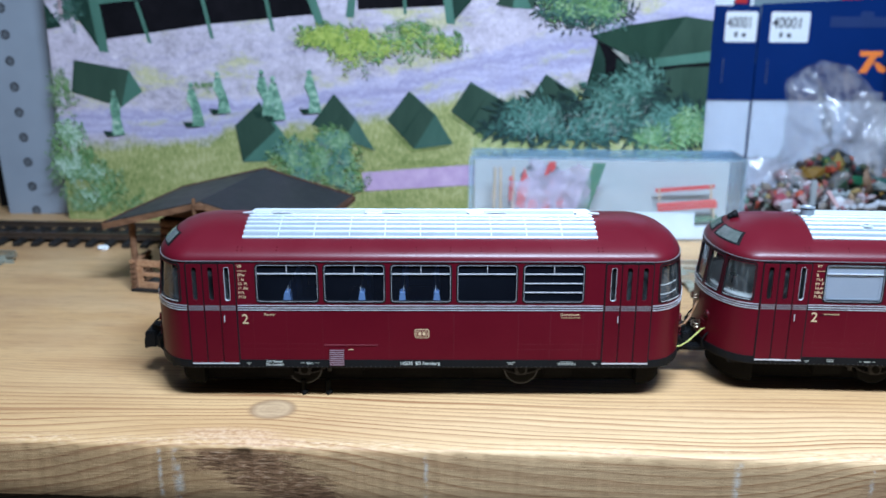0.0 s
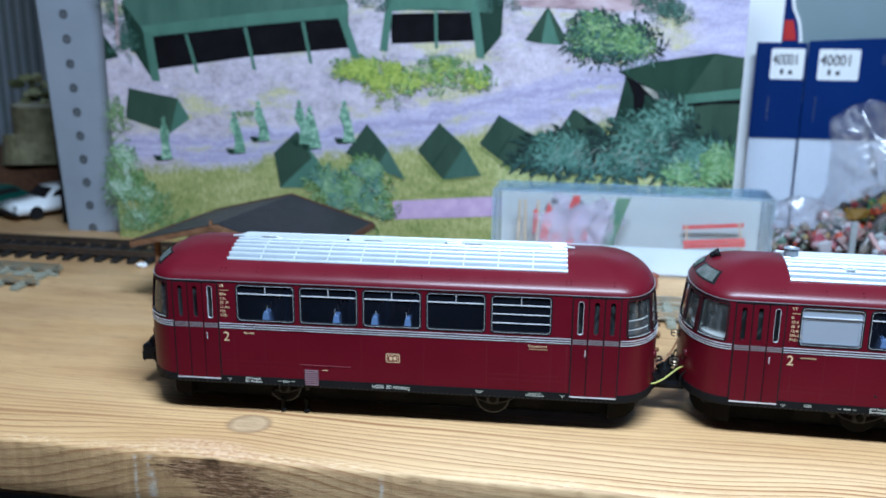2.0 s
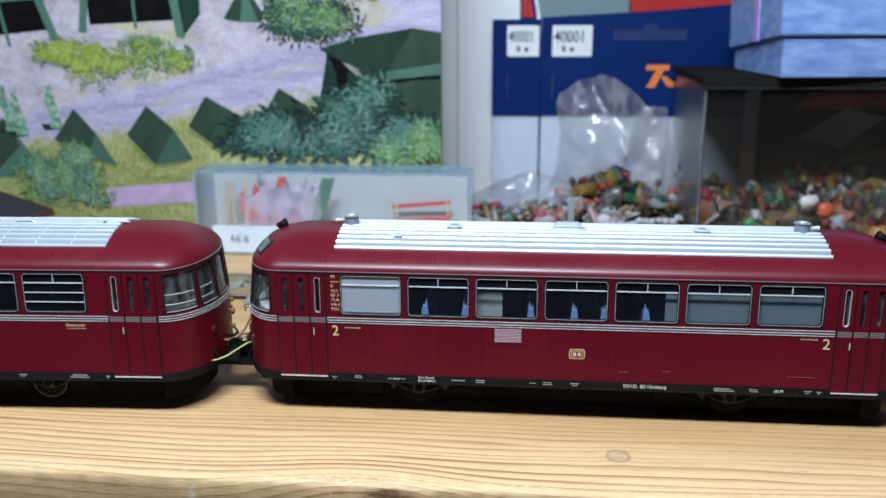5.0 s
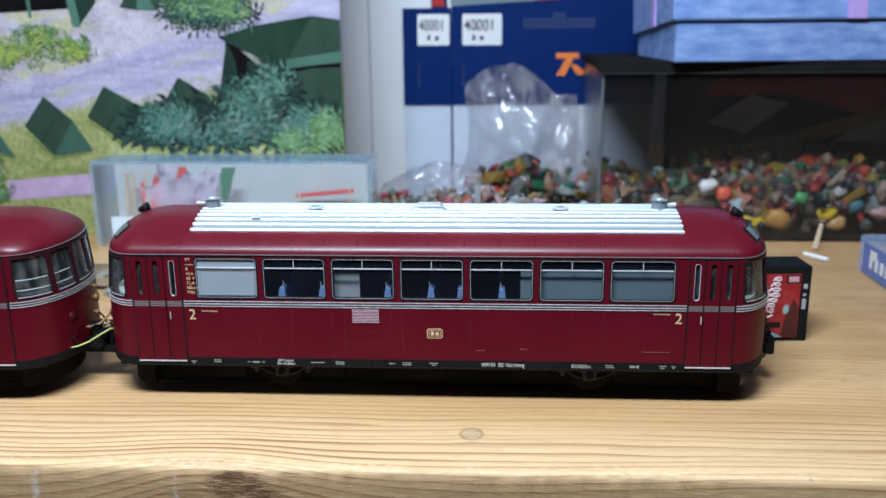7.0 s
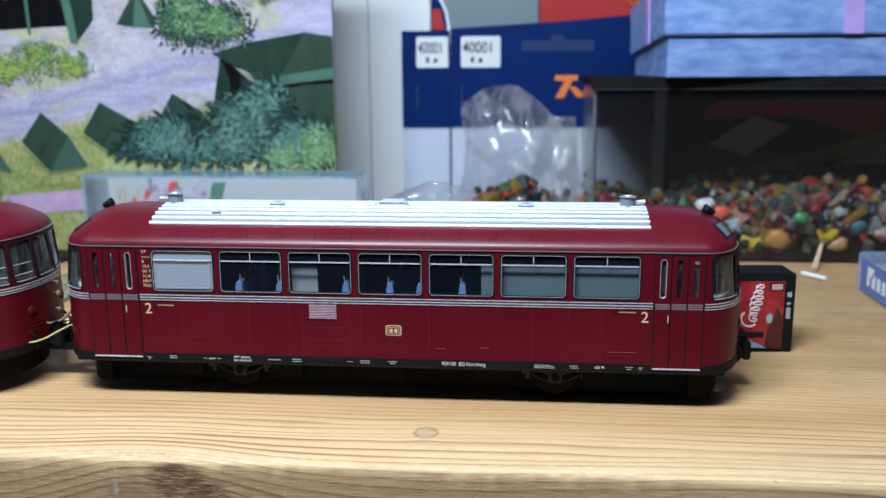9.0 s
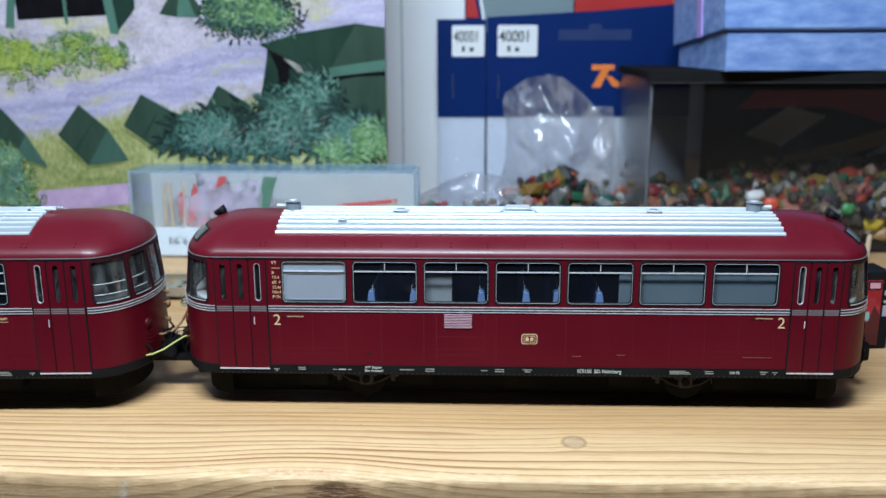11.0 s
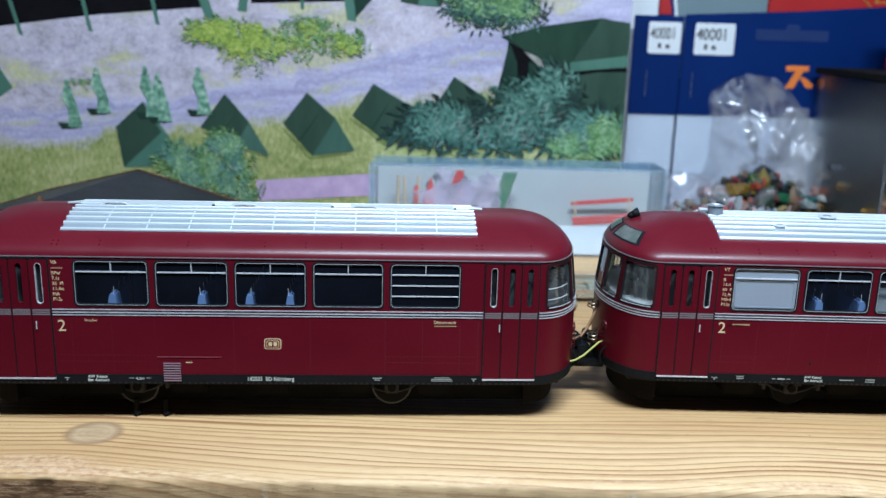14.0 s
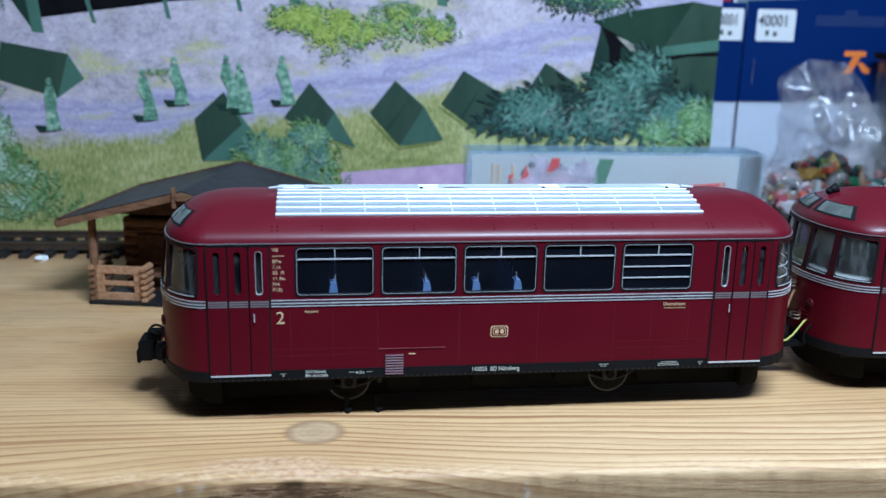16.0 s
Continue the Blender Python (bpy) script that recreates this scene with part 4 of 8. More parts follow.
    for sx, turn in extra["seats"]:
        for y0 in (1.0, 18.6):
            seat = part("seat_back", boxed(sx - 0.6, sx + 0.6, y0 + 0.4, y0 + 11.0, 14.5, top, 0.3), SEAT_DARK, car, "blue seat back")
            cap = prism(bmesh.new(), [(sx - 0.95, 14.5), (sx + 0.95, 14.5), (sx + 0.80, top - 2.0), (sx + 0.62, top - 0.6), (sx + 0.35, top - 0.1), (sx - 0.35, top - 0.1), (sx - 0.62, top - 0.6), (sx - 0.80, top - 2.0)], y0 - 0.2, y0 + 0.4)
            part("seat_end", cap, BLUE_SEAT, seat, "pale blue seat end")
            part("seat_cushion", boxed(min(sx, sx + 5.0 * turn), max(sx, sx + 5.0 * turn), y0, y0 + 11.0, 16.8, 18.4, 0.4), SEAT_DARK, seat)
            part("seat_frame", boxed(min(sx, sx + 4.0 * turn), max(sx, sx + 4.0 * turn), y0 + 1.0, y0 + 10.0, 12.0, 16.8), INSIDE, seat)
            bm = bmesh.new()
            for gy in (y0 + 0.1, y0 + 3.7, y0 + 7.3, y0 + 10.9):
                rod(bm, (sx, gy, top - 3.8), (sx + 0.35 * turn, gy, top + 1.4), 0.10, 0.07, seg=6)
            part("grab_handle", bm, TRIM, seat)
    # ribbed aluminium roof covering
    p0, p1 = extra["panel"]
    rib, rib_mat, sheet_mat = extra["ribs"]
    ribs, d = [], 5.0
    while d < WIDTH - 5.0 - 0.3:
        ribs.append(d)
        d += 1.86
    edge = WIDTH - 5.0
    lats = [5.0 + (edge - 5.0) * k / 28 for k in range(29)]
    bm = bmesh.new()
    rows = []
    for k, xx in enumerate((p0, p0 + 0.2, p1 - 0.2, p1)):
        drop = 0.3 if k in (0, 3) else 0.0
        rows.append([bm.verts.new((xx, dy, roof_z(min(dy, WIDTH - dy)) + 0.16 - drop)) for dy in lats])
    for a, b in zip(rows, rows[1:]):
        for k in range(len(lats) - 1):
            bm.faces.new((a[k], b[k], b[k + 1], a[k + 1]))
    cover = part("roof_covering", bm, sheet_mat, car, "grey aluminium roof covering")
    for dy in ribs:
        bm, rows = bmesh.new(), []
        for xx in (p0 + 0.05, p1 - 0.05):
            rows.append([bm.verts.new((xx, dy + oy, roof_z(min(dy + oy, WIDTH - dy - oy)) + oz)) for oy, oz in ((0, 0.1), (0.06 * rib, 0.42), (0.24 * rib, 0.52), (0.70 * rib, 0.52), (0.91 * rib, 0.42), (rib, 0.1))])
        for k in range(5):
            bm.faces.new((rows[0][k], rows[1][k], rows[1][k + 1], rows[0][k + 1]))
        bm.faces.new(rows[0][::-1]), bm.faces.new(rows[1])
        part("roof_rib", bm, rib_mat, cover, "bright silver rib")
    if extra["joints"]:
        bm = bmesh.new()
        for k in range(1, extra["joints"]):
            xx = p0 + (p1 - p0) * k / extra["joints"]
            for dy in ribs[:-1]:
                q = [(xx - 0.13, dy + 0.68), (xx + 0.13, dy + 0.68), (xx + 0.13, dy + 1.84), (xx - 0.13, dy + 1.84)]
                bm.faces.new([bm.verts.new((ax, ay, roof_z(min(ay, WIDTH - ay)) + 0.22)) for ax, ay in q])
        tagged(part("cover_joint", bm, SILVER, cover, "pale cross seams"), kind="stuff")
        bm = bmesh.new()
        for k in range(int((p1 - p0) / 0.8)):
            xx = p0 + 0.6 + k * 0.8
            box(bm, xx - 0.14, xx + 0.14, 11.5, 11.85, roof_z(11.7) + 0.05, roof_z(11.7) + 0.34)
        tagged(part("rivet_row", bm, TRIM_DIM, cover), kind="stuff")
    # rivets along the panel joints and under the roof shoulder
    bm = bmesh.new()

    def rivet(rx, rzz, ry=0.0):
        s = 0.13
        v = [bm.verts.new((rx + a * s, ry - 0.01, rzz + c * s)) for a, c in ((-1, -1), (1, -1), (1, 1), (-1, 1))]
        top = bm.verts.new((rx, ry - 0.09, rzz))
        for k in range(4):
            bm.faces.new((v[k], v[(k + 1) % 4], top))

    for rx in extra["rivet_columns"]:
        for k in range(16):
            rivet(rx, hem + 0.5 + k * 0.72)
    for r0, r1, rzz in extra["rivet_rows"]:
        for k in range(int((r1 - r0) / 0.74)):
            rivet(r0 + k * 0.74, rzz)
    tagged(part("rivets", bm, RED, car), kind="stuff")
    bm = bmesh.new()
    for rx in extra["roof_rivets"]:
        for dd in (1.5, 2.4):
            bmesh.ops.create_icosphere(bm, subdivisions=1, radius=0.2, matrix=Matrix.Translation((rx, dd, roof_z(dd))))
    tagged(part("roof_rivets", bm, RED_DOOR, car), kind="stuff")
    return car, sh, cover


def dome_glass(car, sh, s):
    """A pair of glazed lights let into the roof over the cab at the end s."""
    for half in (0, 1):
        def q(f, d, off):
            a = sh.nose(d, s, 40)
            k = f * 40
            i = min(39, int(k))
            p = Vector(a[i]).lerp(Vector(a[i + 1]), k - i)
            return Vector((p.x, p.y, roof_z(d) + off))

        lo, hi = (0.225, 0.472) if half == 0 else (0.528, 0.775)
        bm = bmesh.new()
        g = [[bm.verts.new(q(lo - 0.015 + (hi - lo + 0.03) * i / 8, 1.5 + 4.5 * j / 5, 0.12)) for j in range(6)] for i in range(9)]
        for i in range(8):
            for j in range(5):
                bm.faces.new((g[i][j], g[i + 1][j], g[i + 1][j + 1], g[i][j + 1]))
        light = part("roof_light", bm, RUBBER, car, "dark seal round a roof light")
        bm = bmesh.new()
        g = [[bm.verts.new(q(lo + 0.012 + (hi - lo - 0.024) * i / 8, 1.9 + 3.7 * j / 5, 0.2)) for j in range(6)] for i in range(9)]
        for i in range(8):
            for j in range(5):
                bm.faces.new((g[i][j], g[i + 1][j], g[i + 1][j + 1], g[i][j + 1]))
        part("pane", bm, DOME, light, "dim glazed roof light", smooth=True)


def nose_lamp(car, sh, f, s, z=17.5):
    u = s * (sh.flat + f * sh.ln)
    bm = bmesh.new()
    rod(bm, sh.at(u, z, -0.2), sh.at(u, z, 0.35), 1.15, 1.0, seg=18)
    lamp = part("tail_lamp", bm, RED_DOOR, car)
    bm = bmesh.new()
    rod(bm, sh.at(u, z, 0.35), sh.at(u, z, 0.40), 0.85, 0.8, seg=18)
    part("lamp_seal", bm, RUBBER, lamp)
    bm = bmesh.new()
    rod(bm, sh.at(u, z, 0.40), sh.at(u, z, 0.50), 0.62, 0.45, seg=16)
    part("lens", bm, REDLAMP, lamp, "small dark red lens")


def coupler(car, sh, s, reach=0.0):
    """The black hook coupling, buffer beam parts and hoses at one end."""
    e = s * sh.half
    c = WIDTH / 2

    def block(bm, x0, x1, y0, y1, z0, z1):
        return box(bm, min(e + s * x0, e + s * x1), max(e + s * x0, e + s * x1), c + y0, c + y1, z0, z1, 0.3)

    bm = bmesh.new()
    block(bm, -3.0, 2.0 + reach, -1.2, 1.2, 7.0, 9.8)
    block(bm, 1.4 + reach * 0.5, 3.2 + reach, -3.0, 3.0, 7.4, 11.6)
    block(bm, 0.6, 2.4 + reach * 0.6, -2.0, 1.0, 11.2, 13.2)
    cp = part("coupling", bm, BLACK, car, "black plastic hook coupling")
    if reach:
        part("coupling_hook", block(bmesh.new(), 3.0 + reach, 3.8 + reach, -2.2, 2.0, 6.6, 9.6), BLACK, cp)
        for y0, y1 in ((-6.2, -3.6), (3.6, 6.2)):
            part("beam_bracket", block(bmesh.new(), -0.4, 1.2, y0, y1, 8.6, 12.0), BLACK, cp)
    bm = bmesh.new()
    tube(bm, [(e + s * (1.2 + reach * 0.3 + (1.2 + reach * 0.3) * math.sin(k)), c + 2.4 * math.cos(k), 13.0 + 0.3 * math.sin(3 * k)) for k in [i * math.tau / 16 for i in range(17)]], 0.26, 6)
    part("coupling_loop", bm, BLACK, cp)
    for yy in (c - 8.5, c + 8.5):
        bm = bmesh.new()
        tube(bm, bend((e - s * 1.6, yy, 13.2), (e - s * 0.8, yy + 1.0, 8.6), 1.0, 8, (s, 0, 0)), 0.26, 6)
        part("brake_hose", bm, BLACK, cp)


def rail_step(car, sh, s):
    """Foot irons and grab rungs on the nose."""
    bm = bmesh.new()
    for k in range(4):
        u = s * (sh.flat + 0.33 * sh.ln)
        a, b = sh.at(u, 13.0 + k * 0.9, 0.05), sh.at(u + s * 2.4, 13.0 + k * 0.9, 0.05)
        tube(bm, [a, sh.at(u, 13.0 + k * 0.9, 0.5), sh.at(u + s * 2.4, 13.0 + k * 0.9, 0.4), b], 0.08, 5)
    part("grab_rungs", bm, RED_DOOR, car)


def roof_vent(car, x, y, r, h, name="roof_ventilator"):
    z = roof_z(min(y, WIDTH - y)) + 0.2
    bm = bmesh.new()
    rod(bm, (x, y, z - 0.4), (x, y, z + h), r, r * 0.94, seg=20)
    rod(bm, (x, y, z + h), (x, y, z + h + 0.25), r * 1.12, r * 0.7, seg=20)
    vent = part(name, bm, SILVER if h < 1 else TROUGH, car, "silver roof ventilator")
    bm = bmesh.new()
    rod(bm, (x, y, z + h + 0.2), (x, y, z + h + 0.32), r * 0.55, r * 0.5, seg=16)
    part("vent_cap", bm, TROUGH if h < 1 else SILVER, vent)
    return vent


def roof_hatch(car, x, w, y=16.5):
    z = roof_z(y) + 0.2
    bm = bmesh.new()
    prism(bm, [(x - w / 2, z), (x + w / 2, z), (x + w / 2 - 1.0, z + 0.9), (x - w / 2 + 1.0, z + 0.9)], y - 2.0, y + 2.0)
    h = part("roof_hatch", bm, SILVER, car, "low silver roof hatch")
    bm = bmesh.new()
    tube(bm, [(x - w / 2 - 0.6, y - 2.3, z), (x - w / 2 + 0.2, y - 2.3, z + 0.8), (x + w / 2 - 0.2, y - 2.3, z + 0.8), (x + w / 2 + 0.6, y - 2.3, z)], 0.14, 5)
    part("hatch_rail", bm, TRIM, h)


def emblem(car, x, z):
    """The railway's badge as a plain shape: a framed rounded plate with two blocks."""
    bm = bmesh.new()
    prism(bm, rounded(x - 1.7, x + 1.7, z - 1.15, z + 1.15, 0.5), -0.05, 0.0)
    badge = part("badge", bm, GOLD, car, "cream framed badge")
    bm = bmesh.new()
    prism(bm, rounded(x - 1.5, x + 1.5, z - 0.97, z + 0.97, 0.42), -0.08, -0.05)
    part("badge_field", bm, RED, badge)
    bm = bmesh.new()
    prism(bm, rounded(x - 1.25, x + 1.25, z - 0.74, z + 0.74, 0.3), -0.11, -0.08)
    part("badge_line", bm, GOLD, badge)
    bm = bmesh.new()
    prism(bm, rounded(x - 1.13, x + 1.13, z - 0.62, z + 0.62, 0.25), -0.13, -0.11)
    part("badge_core", bm, RED, badge)
    for c in (-0.5, 0.5):
        bm = bmesh.new()
        prism(bm, rounded(x + c - 0.36, x + c + 0.36, z - 0.42, z + 0.42, 0.2), -0.15, -0.13)
        part("badge_block", bm, GOLD, badge)


def bars(name, car, spots, material, y=-0.05):
    """Small unreadable writing as plain bars: (x, z, width, height)."""
    bm = bmesh.new()
    for bx, bz, bw, bh in spots:
        box(bm, bx, bx + bw, y - 0.04, y + 0.03, bz + 0.2 * bh, bz + 0.8 * bh)
    return tagged(part(name, bm, material, car), kind="stuff")


def grille(car, x0, x1, z0, z1, n, y=-0.02, slat=None):
    bm = boxed(x0, x1, y - 0.06, 0.02, z0, z1)
    g = part("louvre_backing", bm, RED_DOOR, car)
    for k in range(n):
        zz = z0 + (z1 - z0) * (k + 0.5) / n
        part("louvre_slat", boxed(x0, x1, y - 0.22, y - 0.04, zz - (z1 - z0) / n * 0.19, zz + (z1 - z0) / n * 0.19), slat or PINK_VENT, g)


def side_code(car, x, z_top, rows):
    """The stacked vehicle data beside the door."""
    z = z_top
    for text in rows:
        if text.startswith("#"):
            bars("small_print", car, [(x, z - 0.75, float(text[1:]), 0.34)], TAN_INK)
        else:
            lettering(text, 0.95, car, (x, -0.06, z - 0.8), GOLD)
        z -= 1.07


# motor car
MW = [(89.75 - 141.05 + 15.09 * k, 103.3 - 141.05 + 15.09 * k) for k in range(7)]
motor, msh, mcover = railbus(
    "railbus_motor_car", "crimson two-axle railbus model with silver ribbed roof, standing on pine", 76.3, 141.05, 202.0, 0.0, 0.0, MW,
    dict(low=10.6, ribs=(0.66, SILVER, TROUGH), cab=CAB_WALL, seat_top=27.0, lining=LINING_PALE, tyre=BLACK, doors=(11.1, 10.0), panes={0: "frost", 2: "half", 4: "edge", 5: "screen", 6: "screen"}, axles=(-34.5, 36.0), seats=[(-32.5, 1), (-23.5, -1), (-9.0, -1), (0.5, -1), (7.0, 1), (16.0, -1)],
         panel=(-53.5, 55.3), joints=0,
         rivet_columns=(-54.6, -52.4, -45.2, -38.0, -30.4, -21.3, -18.6, -8.2, -5.8, 9.0, 23.2, 31.0, 38.3, 45.3, 52.8, 55.2),
         rivet_rows=((-52.4, -38, 14.4), (-54, -38, 13.1), (-18.5, -8, 17.2), (-18.5, -8, 14.4), (-18.5, -8, 13.1), (38.3, 55, 14.4), (38.3, 46, 13.1)),
         roof_rivets=(-56, -55, -46, -38, -30.3, -22.8, -15.5, -7.8, 0, 7.8, 15.4, 23, 30.4, 38)))
for s in (-1, 1):
    dome_glass(motor, msh, s)
    coupler(motor, msh, s)
    rail_step(motor, msh, s)
    nose_lamp(motor, msh, 0.33, s)
    nose_lamp(motor, msh, 0.67, s)
    hx, hy, hz = s * 68.9, 17.0 - 1.2 * s, 38.4
    bm = bmesh.new()
    rod(bm, (hx, hy, hz), (hx, hy, hz + 2.0), 0.5, seg=10)
    lump(bm, (hx + s * 0.6, hy, hz + 2.2), 0.85, squash=(1.1, 0.9, 0.9), sub=2, rough=0.0)
    rod(bm, (hx + s * 0.8, hy, hz + 2.2), (hx - s * 1.0, hy, hz + 2.9), 0.6, 1.2, seg=14)
    part("roof_horn", bm, BLACK, motor, "black horn on the roof end", smooth=True)
    roof_vent(motor, s * 51.5, 16.0, 1.7, 2.1)
    bm = bmesh.new()
    rod(bm, (s * 53.2, 16.0, 42.7), (s * 55.2, 16.0, 42.7), 0.3, 0.5, seg=8)
    part("vent_pipe", bm, SILVER, motor)
for vx, vy in ((-27.0, 15.0), (29.2, 15.0), (-39.5, 9.6)):
    roof_vent(motor, vx, vy, 1.75 if vy > 10 else 1.3, 0.35)
roof_hatch(motor, -0.8, 7.0)
emblem(motor, 1.3, 16.9)
grille(motor, -16.9, -11.0, 19.2, 22.4, 9)
lettering("2", 3.4, motor, (-53.6, -0.06, 19.65), GOLD)
lettering("2", 3.4, motor, (53.2, -0.06, 19.75), GOLD)
bars("small_plate", motor, [(-50.6, 21.3, 3.6, 0.5), (48.6, 21.6, 3.6, 0.5)], TAN_INK)
bars("small_print", motor, [(x0 + dx, z0, w, 0.2) for x0, z0 in ((-50.6, 21.3), (48.6, 21.6)) for dx, w in ((-1.0, 1.1), (0.5, 1.4))], RUBBER, -0.07)
side_code(motor, -53.5, 33.9, ["VT", "#2.2", "B", "13,4", "60  Pl", "12,4m", "Hik-Bg", "P15t"])
lettering("959150  BD Nürnberg", 1.2, motor, (11.6, -0.26, 9.4), WHITE_INK, squeeze=0.86)
lettering("158 PS", 0.8, motor, (43.9, -0.26, 9.5), WHITE_INK)
lettering("AW Kassel", 0.8, motor, (-34.1, -0.26, 9.95), WHITE_INK)
lettering("Bw Ansbach", 0.8, motor, (-34.1, -0.26, 9.2), WHITE_INK)
bars("small_print", motor, [(-48.6, 9.50, 1.7, 0.3), (-48.6, 9.95, 1.6, 0.25), (-41.0, 9.60, 0.8, 0.2), (-39.8, 9.45, 1.6, 0.5), (-37.8, 9.60, 0.8, 0.2), (-26.5, 9.60, 3.0, 0.3), (-21.0, 9.80, 2.0, 0.3), (-21.0, 9.35, 2.0, 0.25), (-9.0, 9.60, 1.4, 0.25),
                            (-6.0, 9.85, 2.0, 0.25), (-6.0, 9.40, 2.0, 0.25), (0.0, 9.85, 2.0, 0.25), (0.4, 9.40, 1.2, 0.25), (31.3, 9.90, 3.4, 0.22), (31.3, 9.60, 4.2, 0.22), (31.3, 9.30, 4.4, 0.22), (38.7, 9.85, 1.8, 0.25), (38.9, 9.40, 1.8, 0.25), (50.4, 9.85, 1.6, 0.25), (50.6, 9.40, 1.0, 0.25), (53.0, 9.80, 1.1, 0.2), (53.4, 9.30, 0.3, 0.5), (-53.9, 9.60, 1.3, 0.2), (-53.4, 9.10, 0.3, 0.5)], SMALL_INK, -0.24)
for x0, x1, zz in ((46.6, 52.6, 13.1), (10.4, 12.4, 13.0), (20.0, 21.7, 13.4)):
    part("handrail", boxed(x0, x1, -0.16, 0.0, zz, zz + 0.11), RAISED, motor)
part("hatch_knob", lump(bmesh.new(), (-33.2, -0.02, 13.3), 0.35, squash=(1, 0.3, 1)), RUBBER, motor)

# trailer, standing a little askew
TU = [(-42.45, -28.35), (-26.85, -12.95), (-11.45, 2.35), (3.85, 17.6), (19.15, 33.05)]
TW = [(a + 4.7, b + 4.7) for a, b in TU]
trailer, tsh, tcover = railbus(
    "railbus_trailer", "crimson railbus trailer model with silver ribbed roof, slightly askew on pine", 64.25, -4.69, 194.59, 0.65, 2.94, TW,
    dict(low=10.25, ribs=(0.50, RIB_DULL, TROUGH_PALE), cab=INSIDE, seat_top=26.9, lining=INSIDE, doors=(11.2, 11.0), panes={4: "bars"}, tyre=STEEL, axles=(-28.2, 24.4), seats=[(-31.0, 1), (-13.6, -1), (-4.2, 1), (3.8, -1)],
         panel=(-41.5, 41.4), joints=10,
         rivet_columns=(-42.4, -38.9, -31.2, -22.9, -7.4, 7.8, 22.9, 30.4, 38.0, 41.7),
         rivet_rows=((-42, -23, 14.3), (-42, -23, 13.0), (23, 42, 14.2), (23, 42, 12.9)),
         roof_rivets=(-42, -41, -33, -16, -1, 7, 14, 22, 30, 41, 42, 52)))
for s in (-1, 1):
    coupler(trailer, tsh, s, 1.9 if s < 0 else 0.0)
    rail_step(trailer, tsh, s)
    nose_lamp(trailer, tsh, 0.33, s)
    nose_lamp(trailer, tsh, 0.67, s)
dome_glass(trailer, tsh, -1)
for zz in (26.3, 28.6):
    bm = bmesh.new()
    tube(bm, [tsh.at(tsh.flat + f * tsh.ln, zz - 0.6 * f, -0.7) for f in (0.03, 0.09, 0.15, 0.21, 0.28, 0.36, 0.44)], 0.11, 6)
    part("window_guard_bar", bm, CARD_WHITE, trailer, "white guard bar behind the cab glass")
for zz, rr in ((22.2, 0.5), (19.4, 0.75), (15.6, 0.6)):
    bm = bmesh.new()
    foot = tsh.at(tsh.flat + 0.54 * tsh.ln, zz, 0.0)
    rod(bm, foot, foot + Vector((0.9, 0.0, 0.0)), 0.22, seg=6)
    lump(bm, foot + Vector((1.1, 0.0, -0.3)), rr, zz, (0.7, 1.0, 1.3), 1, 0.3)
    part("nose_hook", bm, BROWN_WIRE, trailer, "small brown hook on the nose", smooth=True)
for p0, p1 in ((-36.5, -13.6), (-9.8, 11.2), (15.2, 37.2)):
    z0 = roof_z(16.5) + 0.22
    bm = boxed(p0, p1, 15.1, 18.9, z0, z0 + 0.32, 0.08)
    walkway = part("roof_walkway", bm, SILVER, trailer, "long raised silver walkway plate")
    bm = bmesh.new()
    tube(bm, [(p0 + 0.3, 15.0, z0 + 0.1), (p0 + 1.4, 15.0, z0 + 0.6), (p0 + 4.6, 15.0, z0 + 0.6), (p0 + 5.6, 15.0, z0 + 0.1)], 0.16, 5)
    part("walkway_grip", bm, TRIM, walkway)
    bm = boxed(p1 - 0.1, p1 + 0.5, 14.8, 15.3, z0 - 0.2, z0 + 0.5, 0.08)
    part("walkway_clip", bm, GEAR, walkway, "dark clip at the plate's end")
for s in (-1, 1):
    bm = bmesh.new()
    rod(bm, (s * 40.5, 15.5, 42.2), (s * 43.2, 15.5, 42.0), 0.35, 0.25, seg=8)
    part("vent_pipe", bm, SILVER, trailer)
emblem(trailer, 0.35, 16.9)
grille(trailer, -21.4, -18.0, 8.8, 13.0, 8, -0.22, DIM_VENT)
lettering("2", 3.4, trailer, (-41.6, -0.06, 19.35), GOLD)
lettering("Raucher", 0.75, trailer, (-36.3, -0.06, 21.4), GOLD)
lettering("Dienstraum", 0.95, trailer, (32.6, -0.06, 21.4), GOLD)
bars("small_print", trailer, [(32.8, 20.75, 4.4, 0.3)], TAN_INK)
side_code(trailer, -42.0, 33.9, ["VB", "#2.2", "BPw", "7,1t", "35  Pl", "11,4m", "MA", "P12t"])
lettering("142035  BD Nürnberg", 1.2, trailer, (-4.9, -0.26, 9.05), WHITE_INK, squeeze=0.86)
lettering("AW Kassel", 0.85, trailer, (-36.4, -0.26, 9.6), WHITE_INK)
lettering("Bw Ansbach", 0.85, trailer, (-36.4, -0.26, 8.85), WHITE_INK)
lettering("4,5m", 0.85, trailer, (-27.0, -0.26, 9.2), WHITE_INK)
bars("small_print", trailer, [(-28.3, 9.45, 1.0, 0.18), (-24.9, 9.45, 1.0, 0.18), (20.4, 9.55, 1.9, 0.25), (20.7, 9.15, 1.2, 0.25), (33.0, 9.70, 3.2, 0.2), (32.4, 9.35, 4.2, 0.22), (32.4, 9.00, 4.4, 0.22), (40.6, 9.45, 1.1, 0.2), (41.0, 8.95, 0.3, 0.5), (-41.0, 9.45, 1.1, 0.2), (-40.6, 8.95, 0.3, 0.5)], SMALL_INK, -0.24)
